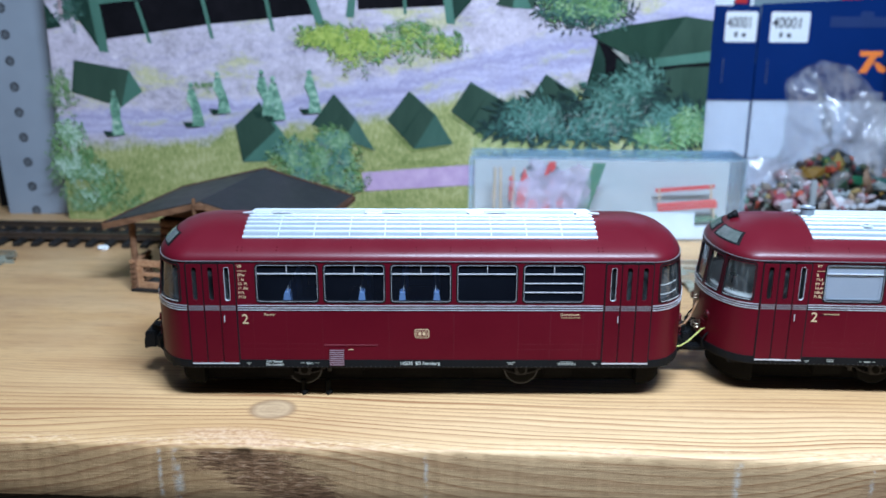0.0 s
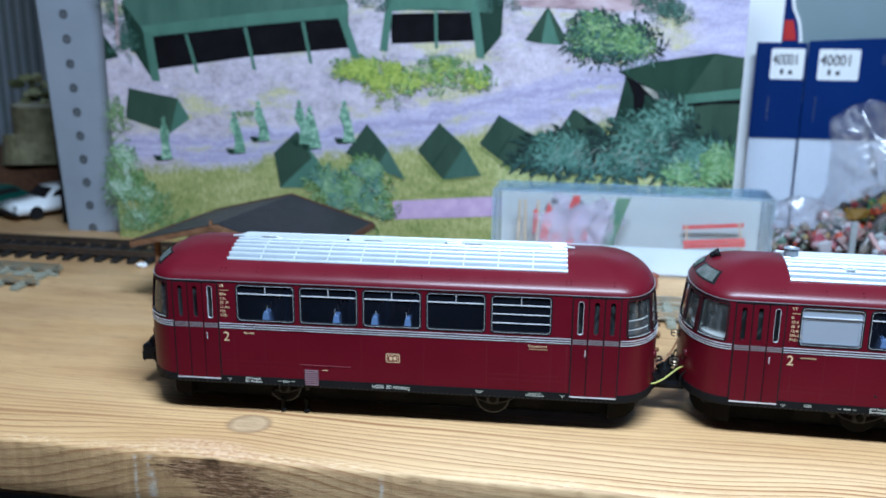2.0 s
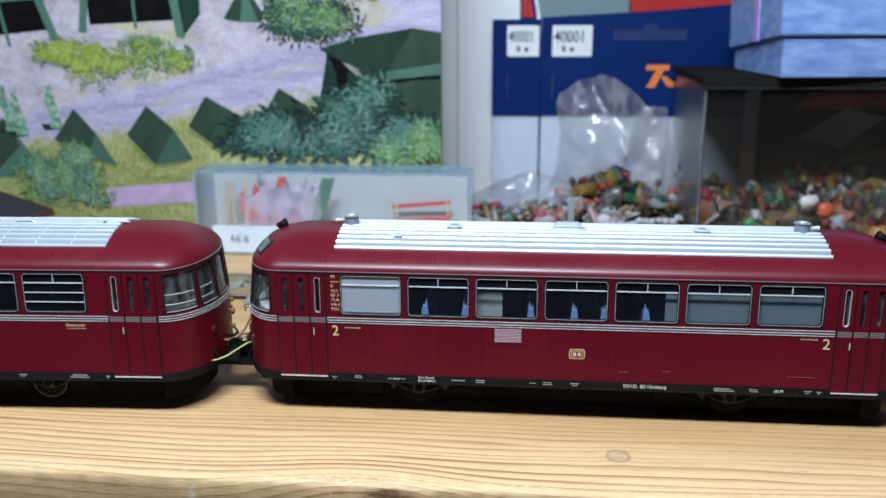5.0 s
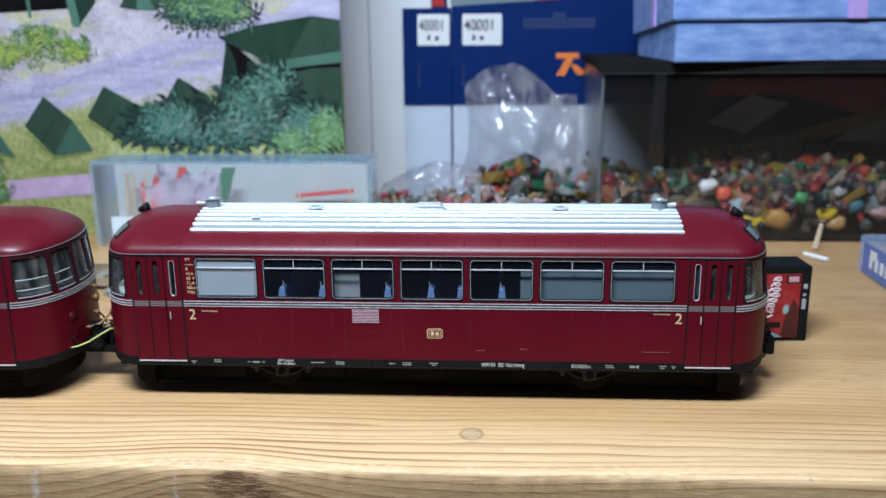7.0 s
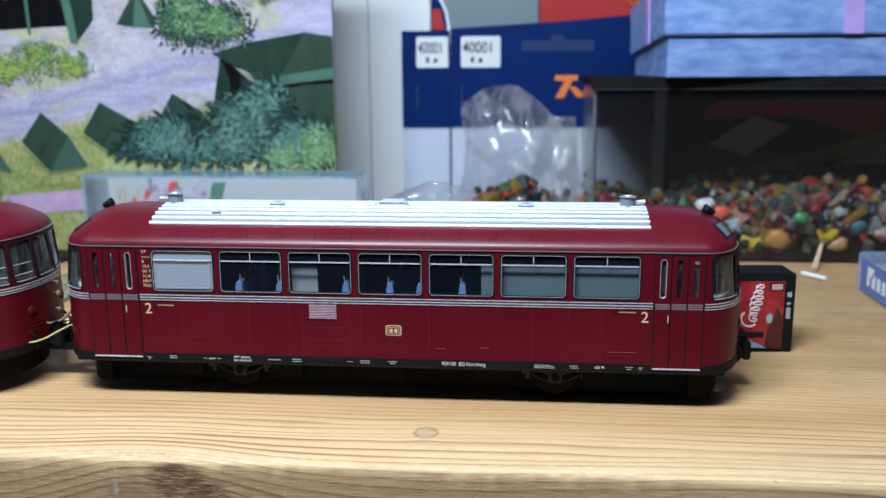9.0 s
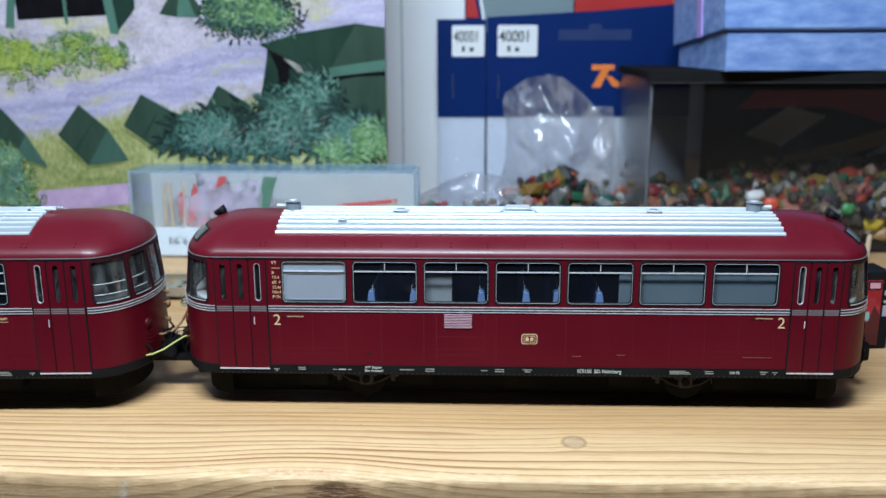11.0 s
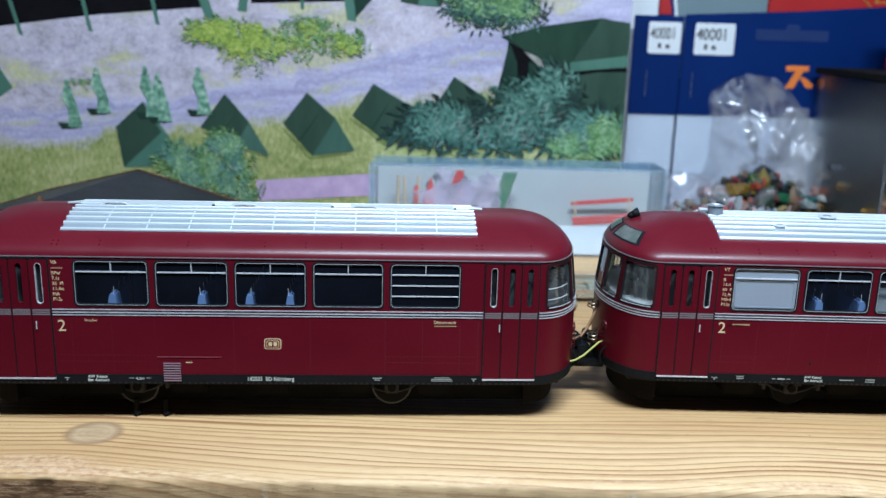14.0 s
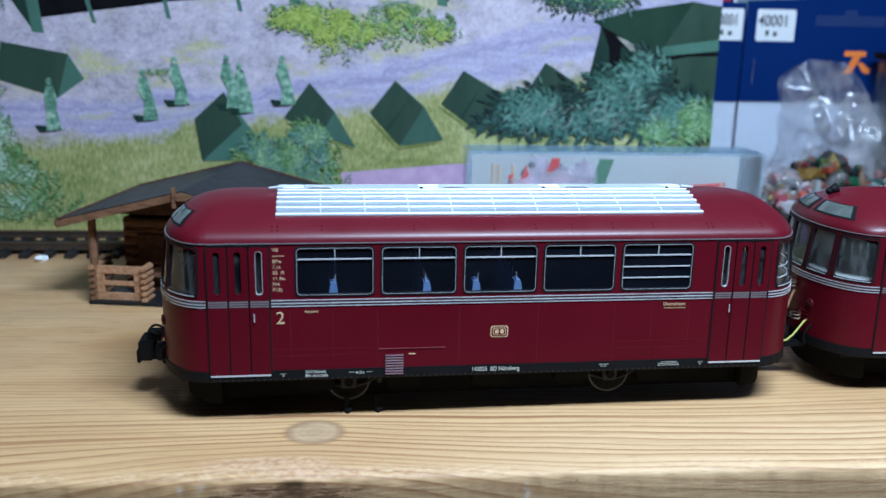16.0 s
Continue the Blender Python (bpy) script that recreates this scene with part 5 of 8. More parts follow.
bars("small_print", trailer, [(-17.0, 12.7, 1.3, 0.3)], GOLD)
part("handrail", boxed(-22.6, -10.0, -0.16, 0.0, 13.95, 14.06), RAISED, trailer)
# the legs of a fastening under the trailer's first axle
for lx in (-28.6, -22.6):
    bm = bmesh.new()
    rod(bm, (lx, 4.6, -0.6), (lx, 4.6, 3.0), 0.62, 0.5, seg=8)
    rod(bm, (lx, 4.6, 0.0), (lx + 0.6, 4.2, -0.55), 0.8, 0.95, seg=8)
    part("axle_peg", bm, UNDER, trailer)

# cables between the two models
def cable(name, label, pts, r, material):
    return tagged(part(name, tube(bmesh.new(), pts, r), material, smooth=True), label, "cable")


cable("yellow_cable", "yellow-green wire hanging between the two couplings", [(55.8, 206.2, 11.2), (57.0, 205.7, 10.9), (58.8, 206.6, 11.0), (60.8, 208.0, 11.6), (62.8, 209.6, 12.7), (64.6, 211.2, 13.6), (66.4, 212.4, 13.8)], 0.21, YELLOW_WIRE)
cable("brown_cable", "thin brown wire hooped between the two railbuses", [(57.8, 212.0, 14.0), (59.3, 212.7, 13.6), (61.0, 214.0, 13.9), (62.6, 215.5, 15.4), (63.6, 216.3, 17.2), (64.4, 216.6, 19.2)], 0.3, BROWN_WIRE)
HOOK = paint("dull_brass_hook", (0.22, 0.17, 0.12), 0.3, 0.8, vary=0.2, relief=0.0)
for hx, hy, hz in ((63.4, 213.0, 14.0), (63.6, 217.0, 20.2)):
    rings = bmesh.new()
    for lift in (0.0, 0.8):
        tube(rings, [(hx + 1.0 * math.cos(k * math.tau / 14), hy + 1.3 * math.sin(k * math.tau / 14), hz + lift) for k in range(15)], 0.16, 5)
    rod(rings, (hx + 1.0, hy, hz - 0.6), (hx + 1.0, hy, hz + 1.4), 0.2, seg=6)
    tagged(part("wire_loop", rings, HOOK), "small brass wire loop at the coupling hose", "wire loop", group="wire loops at the coupling")
drawbar = thing("drawbar", "black plastic drawbar joining the two railbuses", "coupling", 58.5, 214.2, 0)
part("bar", boxed(-4.0, 8.0, -1.2, 1.4, 7.0, 8.4, 0.25), BLACK, drawbar)
part("latch_box", boxed(-0.6, 3.6, -1.8, 1.8, 8.2, 11.0, 0.3), BLACK, drawbar)
part("latch_hook", boxed(2.6, 4.2, -1.0, 1.0, 10.6, 12.0, 0.3), BLACK, drawbar)


# ---- the printed poster behind the bench ----
def poster_ground(name):
    """The print's ground: pale gravel with tufts, a mauve track in a sweep with ruts, and straw-green grass below."""
    m, n, l, b = mat(name)
    tc, sep = n.new("ShaderNodeTexCoord"), n.new("ShaderNodeSeparateXYZ")
    l.new(tc.outputs["Object"], sep.inputs[0])
    X, Z = sep.outputs[0], sep.outputs[2]
    v = tc.outputs["Object"]

    def stretched(scale):
        mp = n.new("ShaderNodeMapping")
        mp.inputs[3].default_value = scale
        l.new(v, mp.inputs[0])
        return mp.outputs[0]

    def soft_step(value, gain):
        return calc(n, l, "MULTIPLY_ADD", value, gain, 0.5, clamp=True)

    def ridge(value, half):
        return calc(n, l, "SUBTRACT", 1.0, calc(n, l, "DIVIDE", calc(n, l, "ABSOLUTE", value), half), clamp=True)

    soft, mid, fine = noise_tex(n, l, v, 30, 4), noise_tex(n, l, v, 150, 5, 0.7), noise_tex(n, l, v, 1100, 4, 0.75)
    patch = noise_tex(n, l, stretched((0.6, 1, 1.5)), 42, 5, 0.7)
    blades = noise_tex(n, l, stretched((1.0, 1, 0.35)), 1300, 4, 0.75)
    streak = noise_tex(n, l, stretched((0.16, 1, 1.3)), 190, 4, 0.65)
    shift = calc(n, l, "MULTIPLY_ADD", calc(n, l, "SUBTRACT", soft, 0.5), 0.016, calc(n, l, "MULTIPLY", calc(n, l, "SUBTRACT", mid, 0.5), 0.010))
    zz = calc(n, l, "ADD", Z, shift)
    grains = calc(n, l, "MULTIPLY_ADD", fine, 0.40, calc(n, l, "MULTIPLY_ADD", mid, 0.38, calc(n, l, "MULTIPLY", noise_tex(n, l, stretched((0.5, 1, 1)), 420, 4, 0.7), 0.22)))
    gravel = ramp(n, l, grains, [(0.36, (0.22, 0.20, 0.22)), (0.46, (0.42, 0.37, 0.43)), (0.54, (0.53, 0.47, 0.55)), (0.64, (0.68, 0.62, 0.68))])
    reeds = calc(n, l, "MULTIPLY_ADD", blades, 0.65, calc(n, l, "MULTIPLY", patch, 0.35))
    grass = ramp(n, l, reeds, [(0.33, (0.085, 0.125, 0.035)), (0.45, (0.21, 0.25, 0.080)), (0.54, (0.34, 0.345, 0.135)), (0.66, (0.52, 0.48, 0.27))])
    straw = ramp(n, l, reeds, [(0.34, (0.21, 0.24, 0.075)), (0.50, (0.42, 0.41, 0.17)), (0.66, (0.62, 0.57, 0.34))])
    # tufts scattered in the gravel, denser towards the edge with the big tent
    dense = calc(n, l, "MULTIPLY_ADD", X, 1.2, 0.46, clamp=True)
    tuft = soft_step(calc(n, l, "SUBTRACT", calc(n, l, "MULTIPLY_ADD", patch, 0.75, calc(n, l, "MULTIPLY", fine, 0.25)), calc(n, l, "MULTIPLY_ADD", dense, -0.12, 0.595)), 13.0)
    col = mix(n, l, calc(n, l, "MULTIPLY", tuft, 0.8), gravel, straw)
    # the track, its ruts and the grass strip beside it
    path = ramp(n, l, calc(n, l, "MULTIPLY_ADD", streak, 0.6, calc(n, l, "MULTIPLY", fine, 0.4)), [(0.34, (0.24, 0.22, 0.36)), (0.50, (0.40, 0.37, 0.53)), (0.64, (0.56, 0.53, 0.68))])
    curve = calc(n, l, "MULTIPLY_ADD", calc(n, l, "MULTIPLY", X, X), 0.55, calc(n, l, "MULTIPLY_ADD", X, 0.215, 0.0600))
    off = calc(n, l, "SUBTRACT", zz, curve)
    width = calc(n, l, "MULTIPLY_ADD", X, 0.012, 0.0075)
    band = soft_step(calc(n, l, "SUBTRACT", width, calc(n, l, "ABSOLUTE", off)), 420.0)
    col = mix(n, l, calc(n, l, "MULTIPLY", band, calc(n, l, "MULTIPLY_ADD", mid, 0.9, 0.42, clamp=True)), col, path)
    for at, half, deep in ((0.0030, 0.0011, 0.75), (-0.0040, 0.0009, 0.45), (0.0215, 0.0010, 0.35), (0.0262, 0.0012, 0.40)):
        line = calc(n, l, "MULTIPLY", ridge(calc(n, l, "SUBTRACT", off, at), half), calc(n, l, "MULTIPLY_ADD", streak, 3.0, -1.0, clamp=True))
        col = mix(n, l, calc(n, l, "MULTIPLY", line, deep), col, (0.19, 0.17, 0.33))
    strip = calc(n, l, "MULTIPLY", ridge(calc(n, l, "ADD", off, 0.0005), 0.0022), soft_step(calc(n, l, "SUBTRACT", patch, 0.53), 10.0))
    col = mix(n, l, calc(n, l, "MULTIPLY", strip, 0.7), col, straw)
    corner = soft_step(calc(n, l, "SUBTRACT", calc(n, l, "MULTIPLY_ADD", zz, 0.55, X), 0.130), 75.0)
    col = mix(n, l, calc(n, l, "MULTIPLY", corner, 0.9), col, path)
    # grass foreground
    meadow = calc(n, l, "SUBTRACT", calc(n, l, "MULTIPLY_ADD", X, 0.135, 0.0505), calc(n, l, "MULTIPLY_ADD", calc(n, l, "SUBTRACT", blades, 0.5), 0.010, zz))
    low = soft_step(meadow, 170.0)
    deepgreen = soft_step(calc(n, l, "SUBTRACT", calc(n, l, "MULTIPLY_ADD", X, -0.10, 0.010), calc(n, l, "MULTIPLY_ADD", calc(n, l, "SUBTRACT", patch, 0.5), 0.05, calc(n, l, "MULTIPLY", Z, 0.5))), 55.0)
    turf = mix(n, l, deepgreen, mix(n, l, 0.35, grass, straw), grass)
    col = mix(n, l, low, col, turf)
    l.new(col, b.inputs["Base Color"])
    b.inputs["Roughness"].default_value = 0.5
    b.inputs["Specular IOR Level"].default_value = 0.25
    return m


P_GROUND = poster_ground("printed_ground")
P_TENT = mottle("printed_canvas", [(0.3, (0.025, 0.050, 0.034)), (0.7, (0.041, 0.074, 0.052))], 90, 0.5, stretch=(1, 1, 0.3), gloss=0.1)
P_TENT_LIT = mottle("printed_canvas_lit", [(0.3, (0.060, 0.135, 0.10)), (0.7, (0.085, 0.18, 0.135))], 120, 0.5, stretch=(1, 1, 0.3), gloss=0.1)
P_TENT_DARK = mottle("printed_canvas_dark", [(0.3, (0.012, 0.030, 0.022)), (0.7, (0.020, 0.045, 0.032))], 90, 0.5, gloss=0.1)
P_BLACK = mottle("printed_black", [(0.3, (0.004, 0.004, 0.005)), (0.7, (0.009, 0.008, 0.010))], 120, 0.8, gloss=0.04)
P_DEEP = mottle("printed_bush_hollow", [(0.1, (0.005, 0.014, 0.013)), (0.5, (0.014, 0.036, 0.030)), (0.95, (0.034, 0.075, 0.060))], 300, 0.5, islands=True)
P_BUSH = mottle("printed_bush", [(0.1, (0.010, 0.030, 0.023)), (0.4, (0.028, 0.076, 0.057)), (0.7, (0.062, 0.140, 0.108)), (0.95, (0.14, 0.25, 0.20))], 300, 0.5, islands=True)
P_LEAF = mottle("printed_leaves", [(0.1, (0.06, 0.12, 0.03)), (0.5, (0.12, 0.24, 0.09)), (0.95, (0.34, 0.46, 0.22))], 300, 0.5, islands=True)
P_YELLOW = mottle("printed_yellow_shrub", [(0.1, (0.10, 0.17, 0.025)), (0.45, (0.27, 0.35, 0.06)), (0.95, (0.50, 0.54, 0.14))], 300, 0.5, islands=True)
P_TEAL = mottle("printed_teal_leaves", [(0.1, (0.042, 0.11, 0.085)), (0.5, (0.085, 0.19, 0.15)), (0.95, (0.18, 0.31, 0.25))], 300, 0.5, islands=True)
P_PALE = mottle("printed_pale_leaves", [(0.1, (0.08, 0.18, 0.08)), (0.5, (0.18, 0.31, 0.155)), (0.95, (0.36, 0.48, 0.30))], 300, 0.5, islands=True)
P_FROSTY = mottle("printed_frosty_leaves", [(0.1, (0.22, 0.34, 0.22)), (0.5, (0.38, 0.52, 0.40)), (0.95, (0.56, 0.66, 0.56))], 300, 0.5, islands=True)
P_TENT_SLOPE = mottle("printed_canvas_slope", [(0.3, (0.013, 0.034, 0.022)), (0.7, (0.024, 0.054, 0.035))], 90, 0.5, stretch=(1, 1, 0.3), gloss=0.1)
P_TWIG = mottle("printed_twig", [(0.3, (0.16, 0.16, 0.14)), (0.7, (0.34, 0.33, 0.29))], 300, 0.5)
P_SHADE = mottle("printed_grass_shade", [(0.3, (0.11, 0.15, 0.04)), (0.7, (0.24, 0.28, 0.09))], 300, 0.5)
P_TENT_END = mottle("printed_canvas_end", [(0.3, (0.044, 0.098, 0.074)), (0.7, (0.070, 0.135, 0.104))], 120, 0.5, stretch=(1, 1, 0.3), gloss=0.1)
P_MAUVE = mottle("printed_mauve", [(0.3, (0.40, 0.27, 0.44)), (0.7, (0.56, 0.40, 0.56))], 200, 0.5)
P_FIG = mottle("printed_green_shape", [(0.30, (0.035, 0.085, 0.055)), (0.46, (0.12, 0.25, 0.17)), (0.58, (0.26, 0.42, 0.31)), (0.70, (0.52, 0.58, 0.46))], 420, 0.5)
P_LOG = mottle("printed_log", [(0.3, (0.18, 0.11, 0.12)), (0.5, (0.42, 0.30, 0.32)), (0.7, (0.60, 0.50, 0.54))], 150, 0.5, stretch=(0.3, 1, 1))
CARD = paint("white_card", (0.72, 0.73, 0.74), 0.6, vary=0.05, scale=20, relief=0.05)
P_Y = 357.5

poster = thing("poster", "printed photo of a green tent camp propped upright behind", "poster")
part("poster_sheet", boxed(-164.6, 97.2, P_Y, P_Y + 3.0, 0.0, 150.0, 0.2), P_GROUND, poster, "printed gravel, mauve path and yellow grass")
poster_layer = [0]


def printed(name, outline, material, label=""):
    """A flat printed shape, one thin layer over the last."""
    poster_layer[0] += 1
    y = P_Y - 0.006 * poster_layer[0] - 0.02
    bm = bmesh.new()
    bm.faces.new([bm.verts.new((x, y, z)) for x, z in outline])
    bmesh.ops.recalc_face_normals(bm, faces=bm.faces)
    ob = part(name, bm, material, poster, label)
    return ob


def foliage(name, spots, count, size, material, seed):
    """A printed bush: many leafy sprigs pointing up and outwards, scattered over round spots (x, z, rx, rz)."""
    rng = random.Random(seed)
    poster_layer[0] += 1
    y0 = P_Y - 0.006 * poster_layer[0] - 0.02
    bm = bmesh.new()
    k = 0
    for _ in range(count // 3):
        sx, sz, rx, rz = spots[rng.randrange(len(spots))]
        a, r = rng.uniform(0, math.tau), rng.random() ** 0.55
        cx, cz = sx + rx * r * math.cos(a), sz + rz * r * math.sin(a)
        lean = math.atan2(0.9 + math.sin(a) * r, math.cos(a) * r) + rng.uniform(-0.5, 0.5)
        for j in range(6):
            px, pz = cx + math.cos(lean) * size * 0.55 * j, cz + math.sin(lean) * size * 0.55 * j
            t, s = lean + (0.9 if j % 2 else -0.9) + rng.uniform(-0.4, 0.4), size * rng.uniform(0.45, 0.85)
            y = y0 - 0.00004 * k
            k += 1
            quad = [(-0.15 * s, 0), (0.6 * s, 0.25 * s), (1.7 * s, 0), (0.6 * s, -0.25 * s)]
            bm.faces.new([bm.verts.new((min(97.1, px + qx * math.cos(t) - qz * math.sin(t)), y, pz + qx * math.sin(t) + qz * math.cos(t))) for qx, qz in quad])
    poster_layer[0] += int(0.00004 * k / 0.006) + 1
    return tagged(part(name, bm, material, poster), kind="stuff")


def twigs(count, spots, seed):
    """Thin pale twigs that show between the leaves."""
    rng = random.Random(seed)
    poster_layer[0] += 1
    y = P_Y - 0.006 * poster_layer[0] - 0.02
    bm = bmesh.new()
    for k in range(count):
        sx, sz, rx, rz = spots[k % len(spots)]
        x, z, t = sx + rng.uniform(-rx, rx), sz + rng.uniform(-rz, rz), rng.uniform(0.3, 2.8)
        ln, w = rng.uniform(1.5, 3.6), 0.12
        dx, dz = math.cos(t), math.sin(t)
        bm.faces.new([bm.verts.new((x + u * dx - v * dz, y - 0.00002 * k, z + u * dz + v * dx)) for u, v in ((0, -w), (ln, -w * 0.4), (ln, w * 0.4), (0, w))])
    return tagged(part("printed_twig_work", bm, P_TWIG, poster), kind="stuff")


def ridge_tent(apex, foot, corner, ridge, tip):
    """A ridge tent from one corner: the dark long side with its seam, the paler end triangle, and its shade."""
    printed("printed_tent_shade", [(foot[0] - 1.5, foot[1] - 0.5), (corner[0] - 1.0, corner[1] - 1.3), (tip[0] + 0.6, tip[1] - 0.8), corner], P_SHADE)
    printed("printed_tent", [apex, foot, corner, ridge], P_TENT)
    printed("printed_tent_end", [ridge, corner, tip], P_TENT_END)
    edge = [apex, ridge, (ridge[0] + 0.1, ridge[1] - 0.5), (apex[0] + 0.2, apex[1] - 0.5)]
    fold = [(0.45 * apex[0] + 0.55 * ridge[0], 0.45 * apex[1] + 0.55 * ridge[1] - 0.5), (0.45 * foot[0] + 0.55 * corner[0], 0.45 * foot[1] + 0.55 * corner[1])]
    printed("printed_tent_fold", [fold[0], (fold[1][0] - 0.5, fold[1][1]), (fold[1][0] + 0.5, fold[1][1])], P_TENT_SLOPE)
    printed("printed_tent_seam", edge, P_TENT_END)


# large marquee, its awning, openings and poles
printed("printed_marquee_roof", [(-155, 102), (-144, 112), (-97, 121), (-64, 118), (-57.5, 101), (-58.5, 96.5), (-100, 93), (-146, 88)], P_TENT_END, "large green marquee roof")
printed("printed_marquee_end", [(-155.5, 102.5), (-146, 89.5), (-143.6, 69.5), (-152.5, 83.5)], P_TENT_DARK)
printed("printed_awning_shade", [(-145, 90.5), (-58, 98.0), (-56.5, 84.5), (-98, 80.5), (-142, 74.2)], P_BLACK)
printed("printed_awning", [(-147, 92.0), (-146, 87.5), (-123, 90.0), (-98.5, 92.8), (-75, 95.0), (-57.5, 96.3), (-57.8, 101.5), (-100, 97.5)], P_TENT_LIT)
for x0, z0, x1, z1, w in ((-144.5, 89.5, -142.3, 69.5, 4.0), (-127.5, 89.0, -123.3, 73.0, 1.5), (-101.5, 92.0, -98.2, 75.0, 1.5), (-76.8, 94.5, -73.8, 78.0, 1.5), (-60.3, 97.0, -54.8, 80.5, 3.6)):
    printed("printed_tent_pole", [(x0 - w / 2, z0), (x1 - w / 2, z1), (x1 + w / 2, z1 - 0.3), (x0 + w / 2, z0)], P_TENT_LIT)
# second marquee
printed("printed_marquee_roof", [(-42.5, 104), (-37, 122), (-6, 122), (0.2, 105), (-1.0, 99), (-42, 99.5)], P_TENT_END, "green marquee roof")
printed("printed_marquee_end", [(-6.0, 120), (5.0, 112), (4.4, 90), (-2.4, 82), (-5.0, 98)], P_TENT_DARK)
printed("printed_awning_shade", [(-40.5, 98), (-4, 99), (-4.6, 88.0), (-40, 86.3)], P_BLACK)
printed("printed_awning", [(-42.6, 104.8), (-42, 98.6), (-22, 100.5), (-1.6, 98.6), (-1.2, 104.6)], P_TENT_LIT)
for x0, z0, x1, z1, w in ((-41, 99, -43.3, 83.5, 3.2), (-22, 100, -21.6, 84.8, 1.3), (-6.4, 99.5, -3.8, 81.3, 3.4)):
    printed("printed_tent_pole", [(x0 - w / 2, z0), (x1 - w / 2, z1), (x1 + w / 2, z1 - 0.3), (x0 + w / 2, z0)], P_TENT_LIT)
# further shapes of the print
printed("printed_log", [(8, 103.6), (70, 104.8), (71, 100.8), (50, 99.6), (9, 101.2)], P_LOG, "fallen log")
printed("printed_tent", [(22.1, 101.4), (13.5, 88.3), (20, 87.2), (28.4, 87.0), (29.3, 90.2)], P_TENT)
printed("printed_tent_end", [(22.1, 100.6), (20.0, 87.3), (27.4, 86.8), (26.0, 90.0)], P_TENT_LIT)
printed("printed_tent", [(-155.0, 66.2), (-157.4, 53.4), (-137.4, 47.4), (-133.0, 62.4)], P_TENT)
printed("printed_tent_end", [(-133.0, 62.4), (-137.4, 47.4), (-128.0, 54.0)], P_TENT_LIT)
printed("printed_gap", [(-164.5, 78.0), (-164.5, 88.5), (-158.2, 79.2)], P_TENT_DARK)
printed("printed_pad", [(-39.8, 21.8), (1.5, 25.4), (40, 26.5), (40, 17.5), (1.2, 17.0), (-38.8, 14.0)], P_MAUVE, "mauve paved strip")
# the big tent at the edge
printed("printed_big_tent_shade", [(53.0, 75.5), (52.0, 57.0), (75.5, 57.5), (75.0, 64.5), (62, 71.0)], P_BLACK)
printed("printed_big_tent_rear", [(61, 68.5), (66, 66.5), (70, 58), (61, 58)], P_TENT_DARK)
printed("printed_big_tent_flap", [(53.4, 75.4), (49.6, 56.6), (57.4, 57.2), (56.6, 68.0)], P_TENT_DARK)
printed("printed_big_tent_fold", [(59.0, 72.0), (64.5, 67.0), (68.5, 64.8), (70.5, 66.4), (63.5, 70.6)], P_TWIG)
printed("printed_big_tent", [(86.4, 84.6), (64, 81.0), (50.2, 77.0), (60, 72.2), (68, 68.0), (75.0, 64.0), (97.1, 66), (97.1, 83.0)], P_TENT_SLOPE, "large dark green tent")
printed("printed_big_tent_wall", [(74.8, 64.0), (97.1, 66.6), (97.1, 43.0), (75.8, 45.0)], P_TENT)
printed("printed_big_tent_trim", [(74.9, 64.6), (74.9, 63.0), (86, 65.3), (97.1, 65.7), (97.1, 67.0), (86, 66.6)], P_BLACK)
printed("printed_big_tent_roof", [(86.4, 84.4), (75.5, 66.6), (76, 65.5), (97.0, 69.8), (97.0, 82.8)], P_TENT)
printed("printed_valance", [(76.0, 68.6), (76, 65.2), (97.1, 67.6), (97.1, 71.6)], P_TENT_LIT)
# a row of ridge tents
printed("printed_tent", [(-80.7, 50.2), (-91.2, 40.6), (-89.0, 25.6), (-79.0, 26.0), (-68.4, 33.0)], P_TENT_LIT)
printed("printed_tent_end", [(-80.7, 50.2), (-91.2, 40.6), (-89.0, 25.6), (-74.5, 39.0)], P_TENT)
ridge_tent((-50.5, 53.9), (-59.9, 41.4), (-46.9, 35.2), (-41.8, 43.8), (-34.3, 31.0))
ridge_tent((-20.2, 55.2), (-29.2, 43.6), (-18.5, 31.8), (-9.7, 46.0), (-2.5, 34.0))
ridge_tent((4.2, 59.0), (-3.6, 47.2), (9.4, 37.7), (17.4, 51.6), (23.1, 42.1))
ridge_tent((33.8, 62.3), (26.1, 50.1), (37.6, 42.8), (45.8, 54.9), (49.4, 46.9))
foliage("printed_tuft", [(-102, 55.5, 5, 0.4)], 80, 0.75, P_LEAF, 46)
